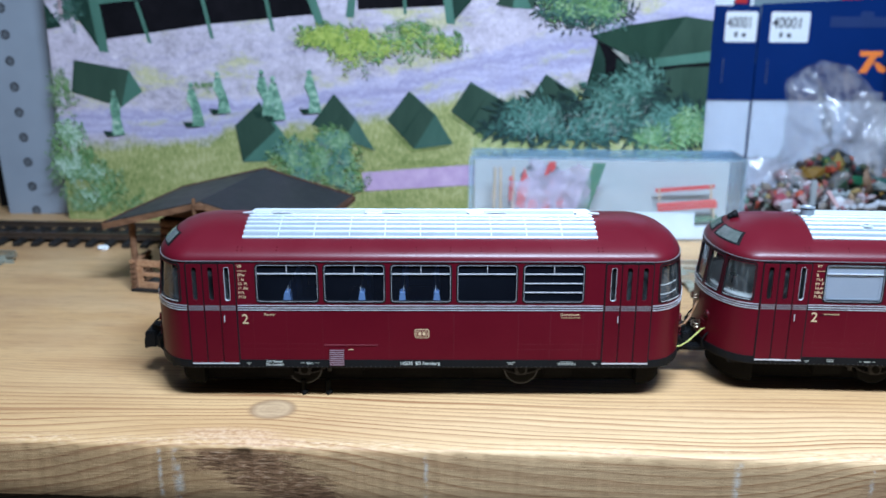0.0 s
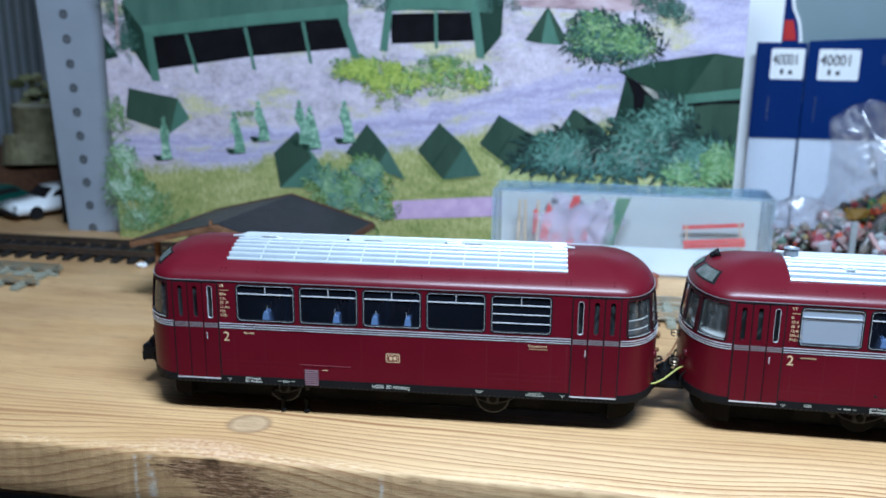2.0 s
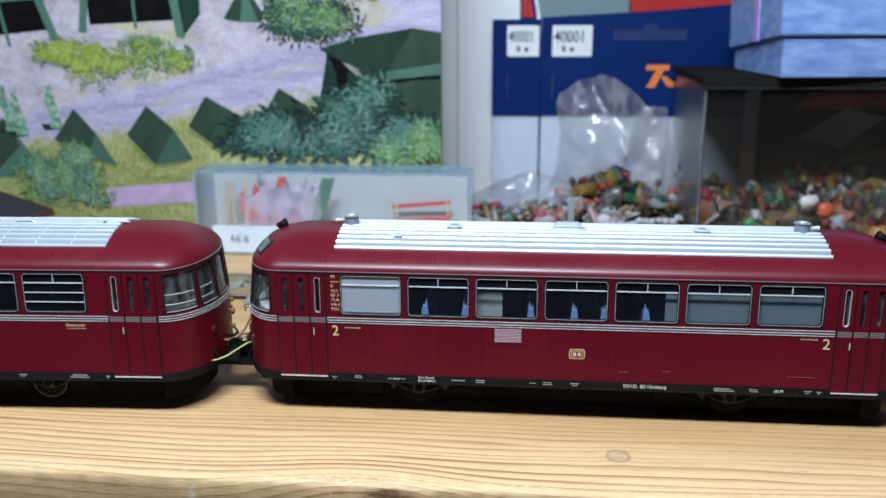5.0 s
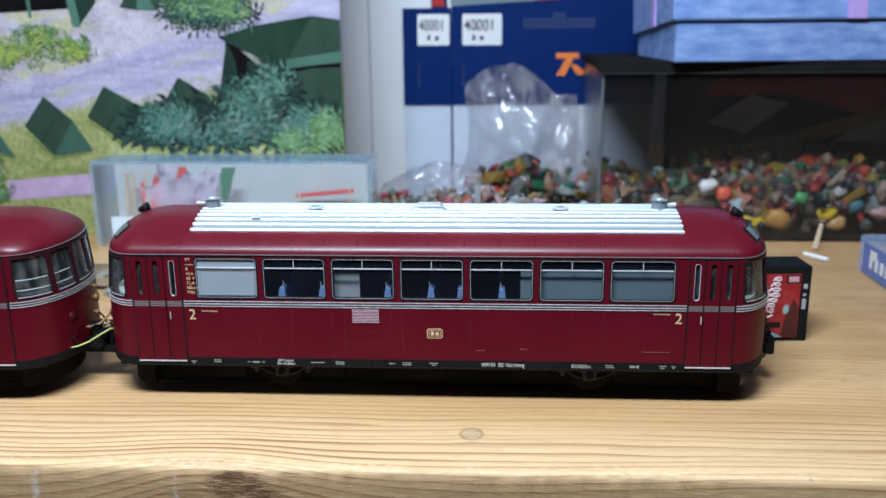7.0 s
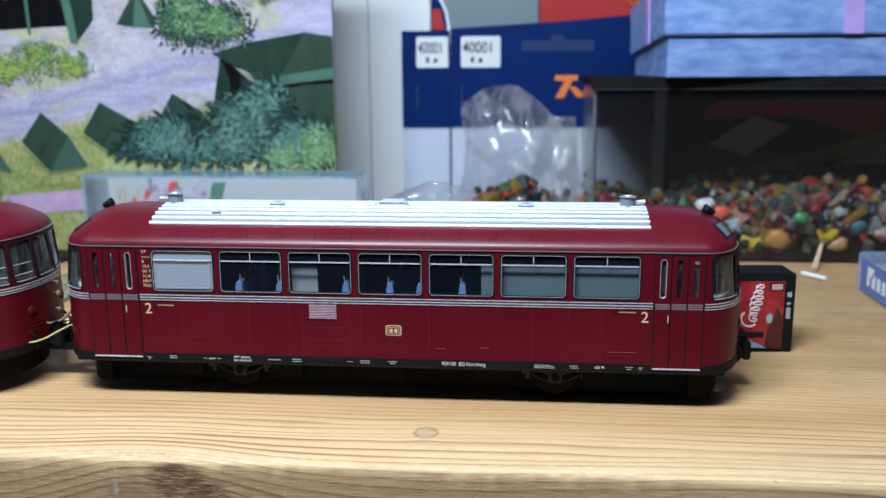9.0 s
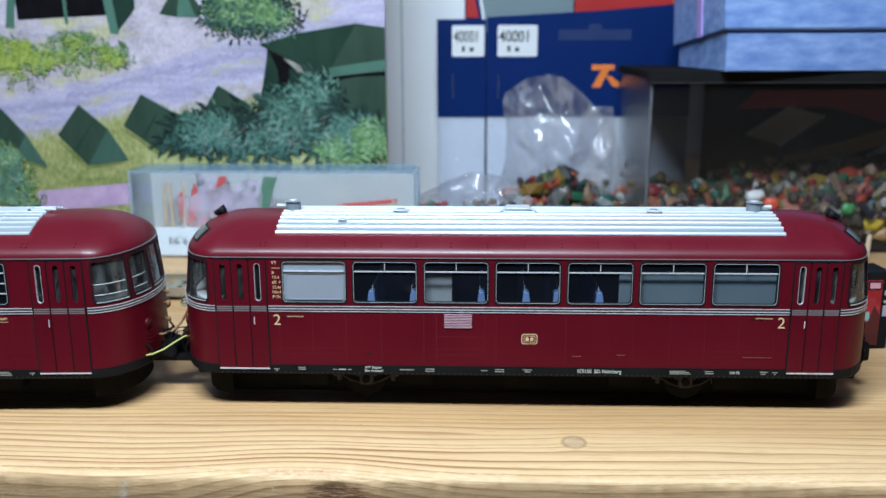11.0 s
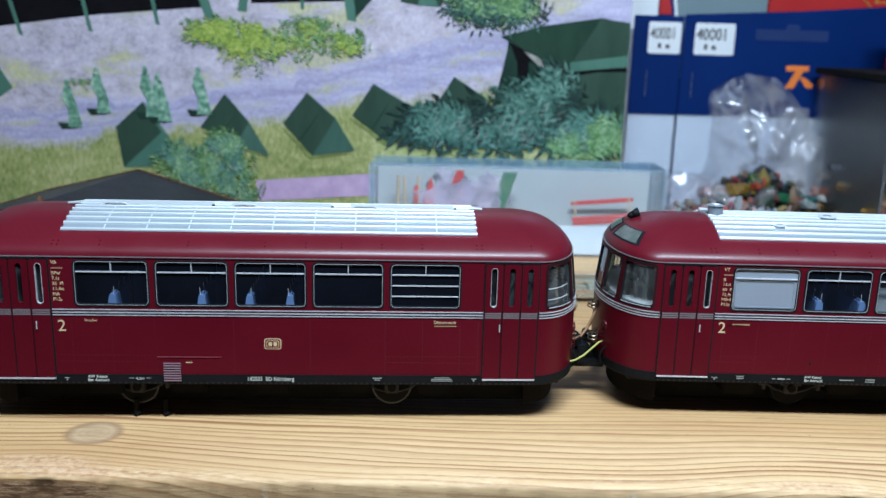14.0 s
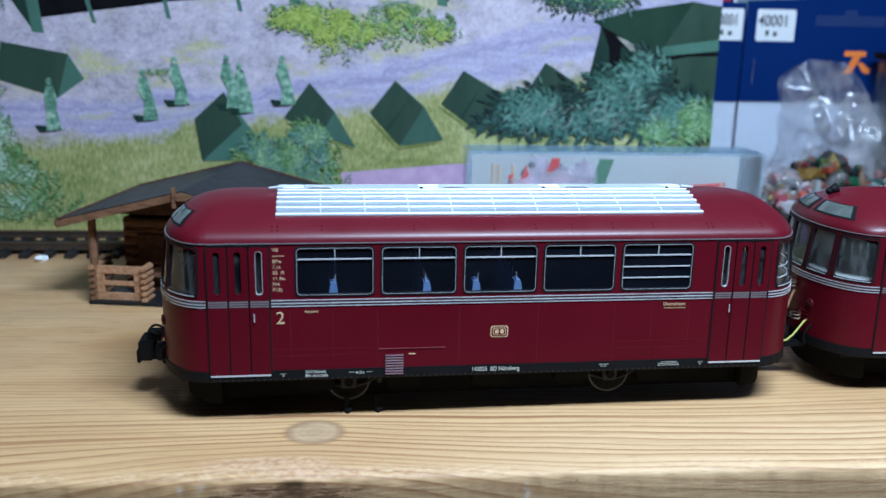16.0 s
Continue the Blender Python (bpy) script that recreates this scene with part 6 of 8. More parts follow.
# plain upright shapes on the path
for fx, fz, fh, ft in ((-140.0, 36.0, 18.5, 0.0), (-106.5, 40.0, 18.0, -1.6), (-95.5, 45.5, 16.8, -1.6), (-77.5, 44.5, 18.8, -1.8), (-73.2, 43.0, 17.8, -1.6), (-58.6, 46.0, 17.4, -1.4)):
    printed("printed_shape_shadow", [(fx - 6.0, fz + 1.8), (fx - 0.5, fz + 1.5), (fx + 1.5, fz - 0.2), (fx - 4.5, fz - 0.6)], P_TENT_DARK)
    printed("printed_shape", [(fx + 1.6 + 1.5, fz + 0.2), (fx + 1.9, fz + fh * 0.4), (fx + 2.2 + ft, fz + fh * 0.62), (fx + 1.3 + ft, fz + fh * 0.84), (fx - 1.2 + ft, fz + fh * 0.84), (fx - 2.2 + ft, fz + fh * 0.6), (fx - 1.6, fz + fh * 0.35), (fx - 2.2, fz)], P_FIG, "plain green upright shape")
    printed("printed_shape_top", [(fx + ft + 1.0 * math.cos(k * math.tau / 8), fz + fh * 0.92 + 1.3 * math.sin(k * math.tau / 8)) for k in range(8)], P_FIG)
def bush(spots, count, size, tones, seed):
    """A printed bush in three depths: dark hollows, leafy clumps, and bright tips near the tops of the clumps."""
    rng = random.Random(seed)
    deep, leaf, tips = tones
    foliage("printed_bush", spots, int(count * 0.7), size * 1.15, deep, seed)
    clumps = []
    for _ in range(4 * len(spots)):
        sx, sz, rx, rz = spots[rng.randrange(len(spots))]
        a, r = rng.uniform(0, math.tau), rng.random() ** 0.6
        clumps.append((sx + rx * r * math.cos(a), sz + rz * r * math.sin(a), 0.22 * rx + 0.7, 0.22 * rz + 0.6))
    foliage("printed_bush", clumps, int(count * 0.62), size, leaf, seed + 1)
    foliage("printed_bush", [(x - 0.2 * rx, z + 0.55 * rz, 0.7 * rx, 0.45 * rz) for x, z, rx, rz in clumps], int(count * 0.26), size * 0.95, tips, seed + 2)


foliage("printed_tuft", [(-20, 79.0, 8, 1.0)], 130, 1.0, P_LEAF, 4)
foliage("printed_tuft", [(-158, 90, 3, 9), (-161, 104, 3, 10), (-154, 84, 3, 3)], 260, 1.5, P_BUSH, 44)
printed("printed_trunk", [(-158.6, 84), (-157.4, 84), (-156.8, 104), (-158.2, 104)], P_LOG)
foliage("printed_tuft", [(-161, 52, 3, 7)], 110, 1.5, P_LEAF, 45)
bush([(-159, 22, 7, 8), (-152, 14, 12, 7), (-160, 30, 5, 6), (-148, 7, 12, 5)], 420, 1.9, (P_LEAF, P_PALE, P_FROSTY), 14)
bush([(44, 88, 12, 6), (50, 85, 11, 5), (42, 82, 8, 4), (57, 86, 6, 3), (40, 91, 4, 3)], 620, 2.1, (P_DEEP, P_BUSH, P_LEAF), 5)
foliage("printed_shrub", [(63, 103, 6, 4), (69, 98, 5, 3), (-48, 106, 6, 7), (4, 105, 7, 7)], 700, 1.2, P_BUSH, 6)
bush([(-55, 73.5, 7, 2.4), (-45, 72.5, 8, 3.6), (-38, 68.5, 8, 3.0), (-26, 71.5, 9, 3.8), (-15, 72.5, 8, 4.0), (-5, 70.5, 5, 2.4)], 640, 1.7, (P_LEAF, P_YELLOW, P_YELLOW), 7)
bush([(25, 39, 7, 4), (36, 41, 10, 6), (50, 41, 11, 6), (62, 45, 9, 8), (69, 52, 5, 6), (76, 41, 8, 6), (84, 38, 9, 5), (48, 37, 22, 3.5)], 900, 3.3, (P_DEEP, P_BUSH, P_TEAL), 8)
twigs(110, [(36, 41, 9, 5), (52, 42, 10, 5), (66, 45, 9, 8), (82, 40, 9, 4)], 31)
bush([(92, 41, 3.5, 4), (82, 36, 10, 2.5)], 210, 1.8, (P_LEAF, P_LEAF, P_PALE), 19)
bush([(-52, 25, 9, 7), (-48, 18, 8, 6), (-52, 32, 4, 3.5)], 400, 1.9, (P_LEAF, P_TEAL, P_PALE), 10)
bush([(-68, 26, 6, 5), (-64, 19, 7, 6)], 240, 1.8, (P_LEAF, P_TEAL, P_PALE), 70)
twigs(24, [(-54, 25, 11, 8)], 32)

# ---- perforated grey upright behind the poster's edge ----
post = thing("perforated_post", "grey painted steel upright with a column of round holes", "post", -174.0, 366, 0, ry=-2.8)
part("post_web", boxed(-20.8, 18, 0, 2.5, 0, 220, 0.3), BEAM, post)
part("post_flange", boxed(-20.8, -18.4, 2.5, 30, 0, 220, 0.3), BEAM, post)
for k in range(16):
    bm = bmesh.new()
    bmesh.ops.create_circle(bm, cap_ends=True, segments=20, radius=2.0, matrix=pose(-8.6, -0.03, 1.9 + 10.57 * k, 90))
    rim = part("hole_rim", bm, HOLE_RIM, post)
    bm = bmesh.new()
    bmesh.ops.create_circle(bm, cap_ends=True, segments=20, radius=1.25, matrix=pose(-8.6, -0.06, 1.8 + 10.57 * k, 90))
    part("hole", bm, HOLE, post)


# ---- log hut ----
def hut():
    h = thing("log_hut", "small brown log cabin model with porch and dark felt roof", "model house", -77.2, 263.2, 0, -9.0)
    half, deep = 33.0, 51.0
    for s in (-1, 1):
        bm = bmesh.new()
        a = [(0, -0.5, 31.9), (s * half, -0.5, 23.4), (s * half, deep, 23.4), (0, deep, 31.9)]
        v0 = [bm.verts.new(p) for p in a]
        v1 = [bm.verts.new((p[0], p[1], p[2] - 1.1)) for p in a]
        bm.faces.new(v0), bm.faces.new(v1[::-1])
        for i in range(4):
            j = (i + 1) % 4
            bm.faces.new((v0[j], v0[i], v1[i], v1[j]))
        bmesh.ops.recalc_face_normals(bm, faces=bm.faces)
        part("roof_slope", bm, SLATE, h, "dark grey felt roof slope")
        bm = bmesh.new()
        rod(bm, (0, deep + 0.6, 32.0), (s * half, deep + 0.6, 23.5), 0.35, seg=6)
        rod(bm, (s * half, -0.5, 23.5), (s * half, deep + 0.4, 23.5), 0.32, seg=6)
        part("roof_edging", bm, LOG_DARK, h, "thin brown edging strip")
        for yy in (-1.2, deep):
            bm = bmesh.new()
            v = [(0, 31.6), (s * (half + 0.3), 23.1), (s * (half + 0.3), 21.2), (0, 29.7)]
            prism(bm, v, yy, yy + 1.2)
            part("barge_board", bm, LOG, h, "brown gable board")
        part("eave_board", boxed(min(s * half, s * (half + 0.9)), max(s * half, s * (half + 0.9)), -0.6, deep + 0.4, 21.6, 23.3), LOG_DARK, h)
    bm = boxed(-1.9, -0.9, -1.9, -0.9, 27.5, 33.0, 0.15, pose(0, 0, 0) @ Matrix.Translation((0, 0, 0)))
    box(bm, -1.0, 2.2, -2.0, -1.2, 29.4, 31.2, 0.2)
    part("gable_ornament", bm, LOG, h, "carved gable ornament")
    # walls of stacked logs
    for k in range(8):
        z = 1.6 + k * 2.6
        bm = bmesh.new()
        rod(bm, (-22, 15.0, z), (26, 15.0, z), 1.45, seg=10)
        part("wall_log", bm, LOG, h)
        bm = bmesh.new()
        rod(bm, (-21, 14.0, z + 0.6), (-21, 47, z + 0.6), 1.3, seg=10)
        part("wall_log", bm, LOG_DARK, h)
        bm = bmesh.new()
        rod(bm, (26, 3.0, z + 0.6), (26, 47, z + 0.6), 1.45, seg=10)
        part("wall_log", bm, LOG, h)
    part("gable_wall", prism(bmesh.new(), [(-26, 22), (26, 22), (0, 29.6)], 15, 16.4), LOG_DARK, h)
    part("rear_wall", boxed(-22, 26, 45.5, 47, 0, 24), LOG, h)
    part("porch_floor", boxed(-27.2, 27, 1.2, 16, 0, 0.9, 0.2), SLATE, h, "grey porch floor")
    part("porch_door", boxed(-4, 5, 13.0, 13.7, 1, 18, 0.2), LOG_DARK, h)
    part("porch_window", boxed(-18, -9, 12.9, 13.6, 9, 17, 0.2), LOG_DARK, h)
    # posts and the log railing
    for px in (-26.0, 24.5):
        bm = bmesh.new()
        rod(bm, (px, 3.6, 0), (px, 3.6, 24.5), 1.15, 1.05, seg=10)
        part("porch_post", bm, LOG, h, "round porch post")
    # the front railing: planks with two slots between notched corner logs
    for z0, z1 in ((0.9, 3.0), (5.0, 6.2), (8.2, 10.4)):
        part("railing_plank", boxed(-26.6, -12.0, 2.8, 3.7, z0, z1, 0.15), LOG_LIGHT, h, "pale railing plank")
    for x0, x1 in ((-26.6, -23.4), (-15.2, -12.0)):
        for z0, z1 in ((3.0, 5.0), (6.2, 8.2)):
            part("railing_plank", boxed(x0, x1, 2.8, 3.7, z0, z1, 0.1), LOG_LIGHT, h)
    for px, y1 in ((-26.4, 14.0), (-12.2, 7.5)):
        for k in range(6):
            z = 1.4 + 1.7 * k
            part("railing_log", boxed(px - 0.8, px + 0.8, 1.5, y1, z - 0.65, z + 0.75, 0.35), LOG_LIGHT if px > -20 or k > 4 else LOG, h, "notched railing log")
    part("porch_bench", boxed(-20, 2, 11.0, 13.5, 5.2, 6.4, 0.2), LOG, h)
    return h


hut()


# ---- tracks ----
def track(name, label, x0, x1, y, rail_mat, tie_mat, pitch, rz=0.0, tie_h=1.6, gap_mat=None):
    t = thing(name, label, "model track", x0, y, 0, rz)
    length = x1 - x0
    proto = None
    k = 0
    while k * pitch + 2 < length:
        cx = 1.5 + k * pitch
        if proto is None:
            bm = boxed(-1.5, 1.5, -14.5, 14.5, 0, tie_h, 0.25)
            for yy in (-8.25, 8.25):
                box(bm, -0.8, 0.8, yy - 1.7, yy + 1.7, tie_h - 0.1, tie_h + 0.45)
            proto = part("sleeper", bm, tie_mat, t)
            proto.location.x = cx * MM
        else:
            o = new("sleeper", proto.data)
            o.parent = t
            o.location.x = cx * MM
        k += 1
    for yy in (-8.25, 8.25):
        bm = boxed(0, length, yy - 1.1, yy + 1.1, tie_h, tie_h + 0.4)
        box(bm, 0, length, yy - 0.3, yy + 0.3, tie_h + 0.4, tie_h + 1.7)
        box(bm, 0, length, yy - 0.55, yy + 0.55, tie_h + 1.7, tie_h + 2.4, 0.12)
        part("rail", bm, rail_mat, t)
    for yy in (-6.0, 6.0):
        part("tie_strip", boxed(0, length, yy - 0.6, yy + 0.6, 0, tie_h * 0.7), tie_mat, t)
    return t


track("black_track", "black plastic model track with browned rails along the backdrop", -420, -2, 331.0, RAIL_BROWN, TRACK_BLACK, 7.0)
track("nickel_track", "loose track piece with bright rails and grey-green sleepers", -262, -157, 292.0, NICKEL, TIE_GREY, 9.0, -1.0)
track("nickel_track", "loose track piece with bright rails lying behind the railbuses", 14, 102, 292.5, NICKEL, TIE_GREY, 9.0)
bm = boxed(31, 68, 322, 329, 0, 4.2, 0.4)
for k in range(10):
    lump(bm, (33 + k * 3.7, 323 + 3 * random.random(), 4.2), 1.5 + random.random(), k, (1.3, 1, 0.6))
tagged(part("terracotta_strip", bm, BRICK_RED), "red-brown rough wall strip lying on the board", "model wall")
tagged(part("paper_scrap", lump(bmesh.new(), (-132, 314, 0.9), 1.6, 3, (1.2, 0.8, 0.6), 2, 0.6), CARD), "small crumpled white paper scrap", "scrap")


# ---- clear case with a bench model and card inside ----
CASE = clear("case_plastic", (0.93, 0.96, 0.98), 0.06, 0.05)
CASE_EDGE = clear("case_edge_plastic", (0.82, 0.87, 0.91), 0.08, 0.22, (0.52, 0.60, 0.66))
# the bluish reflection on the case top is put into its haze colour
CASE_TOP = clear("case_top_plastic", (0.55, 0.66, 0.76), 0.1, 0.6, (0.26, 0.38, 0.48), haze_scale=120)
BENCH_RED = paint("bench_red", (0.62, 0.035, 0.03), 0.45, vary=0.12)
CARD_GREEN = paint("green_strip", (0.02, 0.14, 0.055), 0.6, vary=0.15)
PACK = clear("blister_wrap", (0.93, 0.90, 0.93), 0.12, 0.24, (0.66, 0.55, 0.64), wrinkle=0.6)
STICK = paint("pale_wood_stick", (0.55, 0.40, 0.26), 0.6, vary=0.2)
# white backing card, greyed to hold the shadow inside the case
CASE_CARD = paint("shaded_white_card", (0.46, 0.46, 0.45), 0.6, vary=0.08, scale=20, relief=0.05)
INK = paint("dark_ink", (0.03, 0.03, 0.04), 0.6)
GREEN_MAT = mottle("green_flock", [(0.3, (0.05, 0.12, 0.06)), (0.7, (0.12, 0.25, 0.14))], 900, 0.9, relief=0.4)

cx0, cx1, cy0, cy1, cz = 4.8, 109.6, 338.0, 356.6, 32.8
case = thing("clear_case", "clear plastic display case with a red toy bench on white card", "display case")
part("case_front", boxed(cx0, cx1, cy0, cy0 + 0.7, 0.0, cz, 0.15), CASE, case).visible_shadow = False
part("case_rear", boxed(cx0, cx1, cy1 - 0.6, cy1, 0.0, cz, 0.15), CASE, case).visible_shadow = False
for x0 in (cx0, cx1 - 1.2):
    part("case_end", boxed(x0, x0 + 1.2, cy0 + 0.7, cy1 - 0.6, 0, cz, 0.15), CASE_EDGE, case).visible_shadow = False
part("case_top", boxed(cx0 + 1.2, cx1 - 1.2, cy0 + 0.7, cy1 - 0.6, cz - 1.0, cz, 0.1), CASE_TOP, case, "bluish top wall").visible_shadow = False
bm = boxed(cx0 - 0.5, cx1 + 0.5, cy0 - 0.6, cy0, cz - 1.0, cz + 0.1, 0.2)
part("case_lid_rim", bm, CASE_EDGE, case, "bluish lid rim").visible_shadow = False
for x0 in (cx0 - 0.7, cx1 - 0.4):
    part("case_lid_rim", boxed(x0, x0 + 1.1, cy0 - 0.6, cy0, 0.4, cz - 1.0, 0.2), CASE_EDGE, case).visible_shadow = False
part("card_back", boxed(cx0 + 1.6, cx1 - 1.6, cy1 - 2.0, cy1 - 1.2, 0.5, cz - 1.6), CASE_CARD, case, "plain white backing card")
part("card_front", boxed(10, 92, cy0 + 1.0, cy0 + 1.6, 1.0, 11.4), CARD, case, "white label card")
lettering("14041", 4.3, case, (55.9, cy0 + 0.9, 9.3), INK, flip=True, bold=0.06)
lettering("9,99", 4.3, case, (24.4, cy0 + 0.9, 8.0), INK, flip=True)
for sx, tilt in ((14, 0.5), (17, -0.4), (21.5, 0.2)):
    bm = bmesh.new()
    rod(bm, (sx, cy0 + 7, 0.6), (sx + tilt, cy0 + 8, 27), 0.7, seg=8)
    part("stick", bm, STICK, case)
bm = bmesh.new()
prism(bm, [(44.5, 3), (49, 3), (57.5, 29.5), (52.5, 29.5)], cy0 + 6, cy0 + 6.8)
part("green_strip", bm, CARD_GREEN, case, "slanting dark green strip")
for q in ([(23, 12), (26, 10), (28, 22), (26, 27), (24, 20)], [(34, 25), (37.5, 18), (38.2, 29.5), (35.5, 29.5)], [(27, 8), (32, 9), (31, 15), (28, 14)], [(33, 10), (36, 10), (36.5, 17), (34, 18)], [(20, 14), (22, 13.5), (21.5, 24), (20, 23)], [(38.5, 12), (41, 11.5), (42, 15), (39.5, 16)]):
    part("red_scrap", prism(bmesh.new(), q, cy0 + 7.0, cy0 + 8.2), BENCH_RED, case)
bm = bmesh.new()
for k in range(5):
    lump(bm, (28 + k * 4.6, cy0 + 6 + (k % 2), 17 + 4 * math.sin(k * 2.2)), 7.0, k, (1, 0.5, 1.1), 2, 1.3)
part("blister_wrap", bm, PACK, case, "crumpled clear pinkish wrap").visible_shadow = False
bm = bmesh.new()
for k in range(12):
    lump(bm, (26 + k * 2.4, cy0 + 8, 24 + 3 * math.sin(k * 1.7)), 1.6, k + 9, (1, 0.7, 1), 1, 0.4)
part("grey_bits", bm, paint("dark_grey_bits", (0.10, 0.10, 0.11), 0.7, vary=0.4), case)


def toy_bench(x, y, z):
    b = thing("toy_bench", "tiny red slatted bench on a green base in the case", "toy bench", x, y, z, -4, ry=-6)
    part("base", boxed(-12, 12, -3.5, 4.5, 0, 1.0, 0.2), GREEN_MAT, b, "green flocked base")
    for k in range(3):
        part("seat_slat", boxed(-11.5, 11.5, -2.6 + k * 1.7, -1.2 + k * 1.7, 6.8, 7.5, 0.12), BENCH_RED, b)
    part("back_slat", boxed(-11.5, 11.5, 2.9, 3.5, 11.6, 13.2, 0.12), BENCH_RED, b)
    part("back_slat", boxed(-11.5, 11.5, -2.8, -2.3, 5.2, 6.7, 0.12), BENCH_RED, b)
    for sx in (-10, 10):
        for sy in (-2.2, 2.6):
            part("leg", boxed(sx - 0.4, sx + 0.4, sy - 0.4, sy + 0.4, 1.0, 6.8, 0.08), STICK, b)
        part("back_post", boxed(sx - 0.4, sx + 0.4, 2.4, 2.95, 6.8, 13.6, 0.08), STICK, b)
    return b


toy_bench(91.0, cy0 + 9.0, 6.2)
tagged(part("case_packing", boxed(76, 105, cy0 + 2.5, cy1 - 3.0, 0.4, 5.0, 0.3), CARD), "white card block under the toy bench", "packing")

# ---- blue header cards with price labels and clear bags ----
HEADER = paint("blue_header_card", (0.002, 0.018, 0.105), 0.5, vary=0.12, scale=25, relief=0.05)
HEADER.node_tree.nodes["Principled BSDF"].inputs["Specular IOR Level"].default_value = 0.1
LABEL = paint("white_label", (0.72, 0.73, 0.74), 0.5, vary=0.04, relief=0.0)
BAG = clear("bag_film", (0.88, 0.88, 0.90), 0.16, 0.11, (0.58, 0.56, 0.57), extra=0.02, wrinkle=0.06, haze_scale=45, streaks=True, run=(1.5, 1, 0.8))
BAG_LOW = clear("low_bag_film", (0.88, 0.88, 0.91), 0.16, 0.13, (0.62, 0.61, 0.65), extra=0.03, wrinkle=0.08, haze_scale=50, streaks=True, run=(0.8, 1, 1.6))
BAG_BACK = clear("bag_film_back", (0.92, 0.94, 0.97), 0.15, 0.2, (0.66, 0.70, 0.78), wrinkle=0.3, haze_scale=20)
PAPER = paint("bagged_white_paper", (0.50, 0.51, 0.55), 0.6, vary=0.08, scale=25, relief=0.05)
ORANGE = paint("orange_print", (0.80, 0.20, 0.03), 0.5, vary=0.08)
STAPLE = paint("staple_wire", (0.55, 0.56, 0.6), 0.3, 0.9)


def header_bag(x0, x1, y, z_card, z_top, label, mark=None):
    h = thing("hanging_bag_card", label, "packaging", x0, y, 0)
    w = x1 - x0
    rise = 0.065 * w if w > 30 else 0.0
    part("header_card", prism(bmesh.new(), [(0, z_card), (w, z_card), (w, z_top + rise), (w * 0.55, z_top + rise * 0.45), (0, z_top)], 0, 0.8), HEADER, h, "dark blue folded header card")
    part("paper_insert", boxed(0.4, min(w - 0.5, 50.0), 1.0, 1.4, 0.2, z_card + 1), PAPER, h, "white paper insert")
    if w > 50:
        part("grey_insert", boxed(50.0, w - 0.5, 1.0, 1.4, 0.2, z_card + 1), paint("grey_beige_card", (0.42, 0.40, 0.38), 0.6, vary=0.15, scale=30), h, "grey-beige card in the bag")
    part("bag_front", boxed(0.2, w - 0.2, 0.1, 0.35, 0.0, z_card - 0.1), BAG_BACK, h, "clear bag front").visible_shadow = False
    lx = mark
    lw = 17.6 if w > 30 else 14.4
    part("price_label", prism(bmesh.new(), rounded(lx, lx + lw, 71.0, 84.6, 0.8), -0.12, 0.0), LABEL, h, "white printed label")
    lettering("40001", 7.0, h, (lx + 0.7, -0.16, 77.4), INK, squeeze=0.80 if w > 30 else 0.66, bold=0.10)
    bm = boxed(lx + 4.4, lx + 5.8, -0.18, -0.12, 73.2, 75.6)
    box(bm, lx + 7.8, lx + 9.6, -0.18, -0.12, 73.2, 75.0)
    part("label_small_print", bm, INK, h)
    bm = bmesh.new()
    rod(bm, (lx + 0.4, -0.25, 52.4), (lx + 0.4, -0.25, 63.3), 0.16, seg=6)
    part("staple", bm, STAPLE, h)
    return h


header_bag(113.4, 135.2, 427.0, 44.3, 87.2, "blue header card with a white number label over a clear bag", 6.6)
second = header_bag(135.5, 226.0, 426.2, 44.6, 88.0, "wide blue header card with hang slot over a clear bag", 4.7)
bm = bmesh.new()
prism(bm, rounded(31.5, 63.5, 78.0, 82.6, 0.6), -0.1, 0.0)
prism(bm, rounded(44.5, 50.5, 81.5, 85.0, 1.2), -0.14, -0.1)
part("hang_slot", bm, paint("slot_shadow_blue", (0.014, 0.032, 0.115), 0.4, vary=0.1), second, "punched hanging slot")
bm = boxed(46.6, 56.6, -0.12, 0.0, 65.0, 67.4)
prism(bm, [(51.0, 65.1), (54.4, 65.1), (50.6, 57.4), (46.8, 57.4)], -0.12, -0.0)
prism(bm, [(52.8, 62.6), (55.6, 62.2), (59.6, 59.2), (58.6, 57.4), (56.0, 58.0)], -0.12, -0.0)
part("orange_mark", bm, ORANGE, second, "bright orange printed mark")


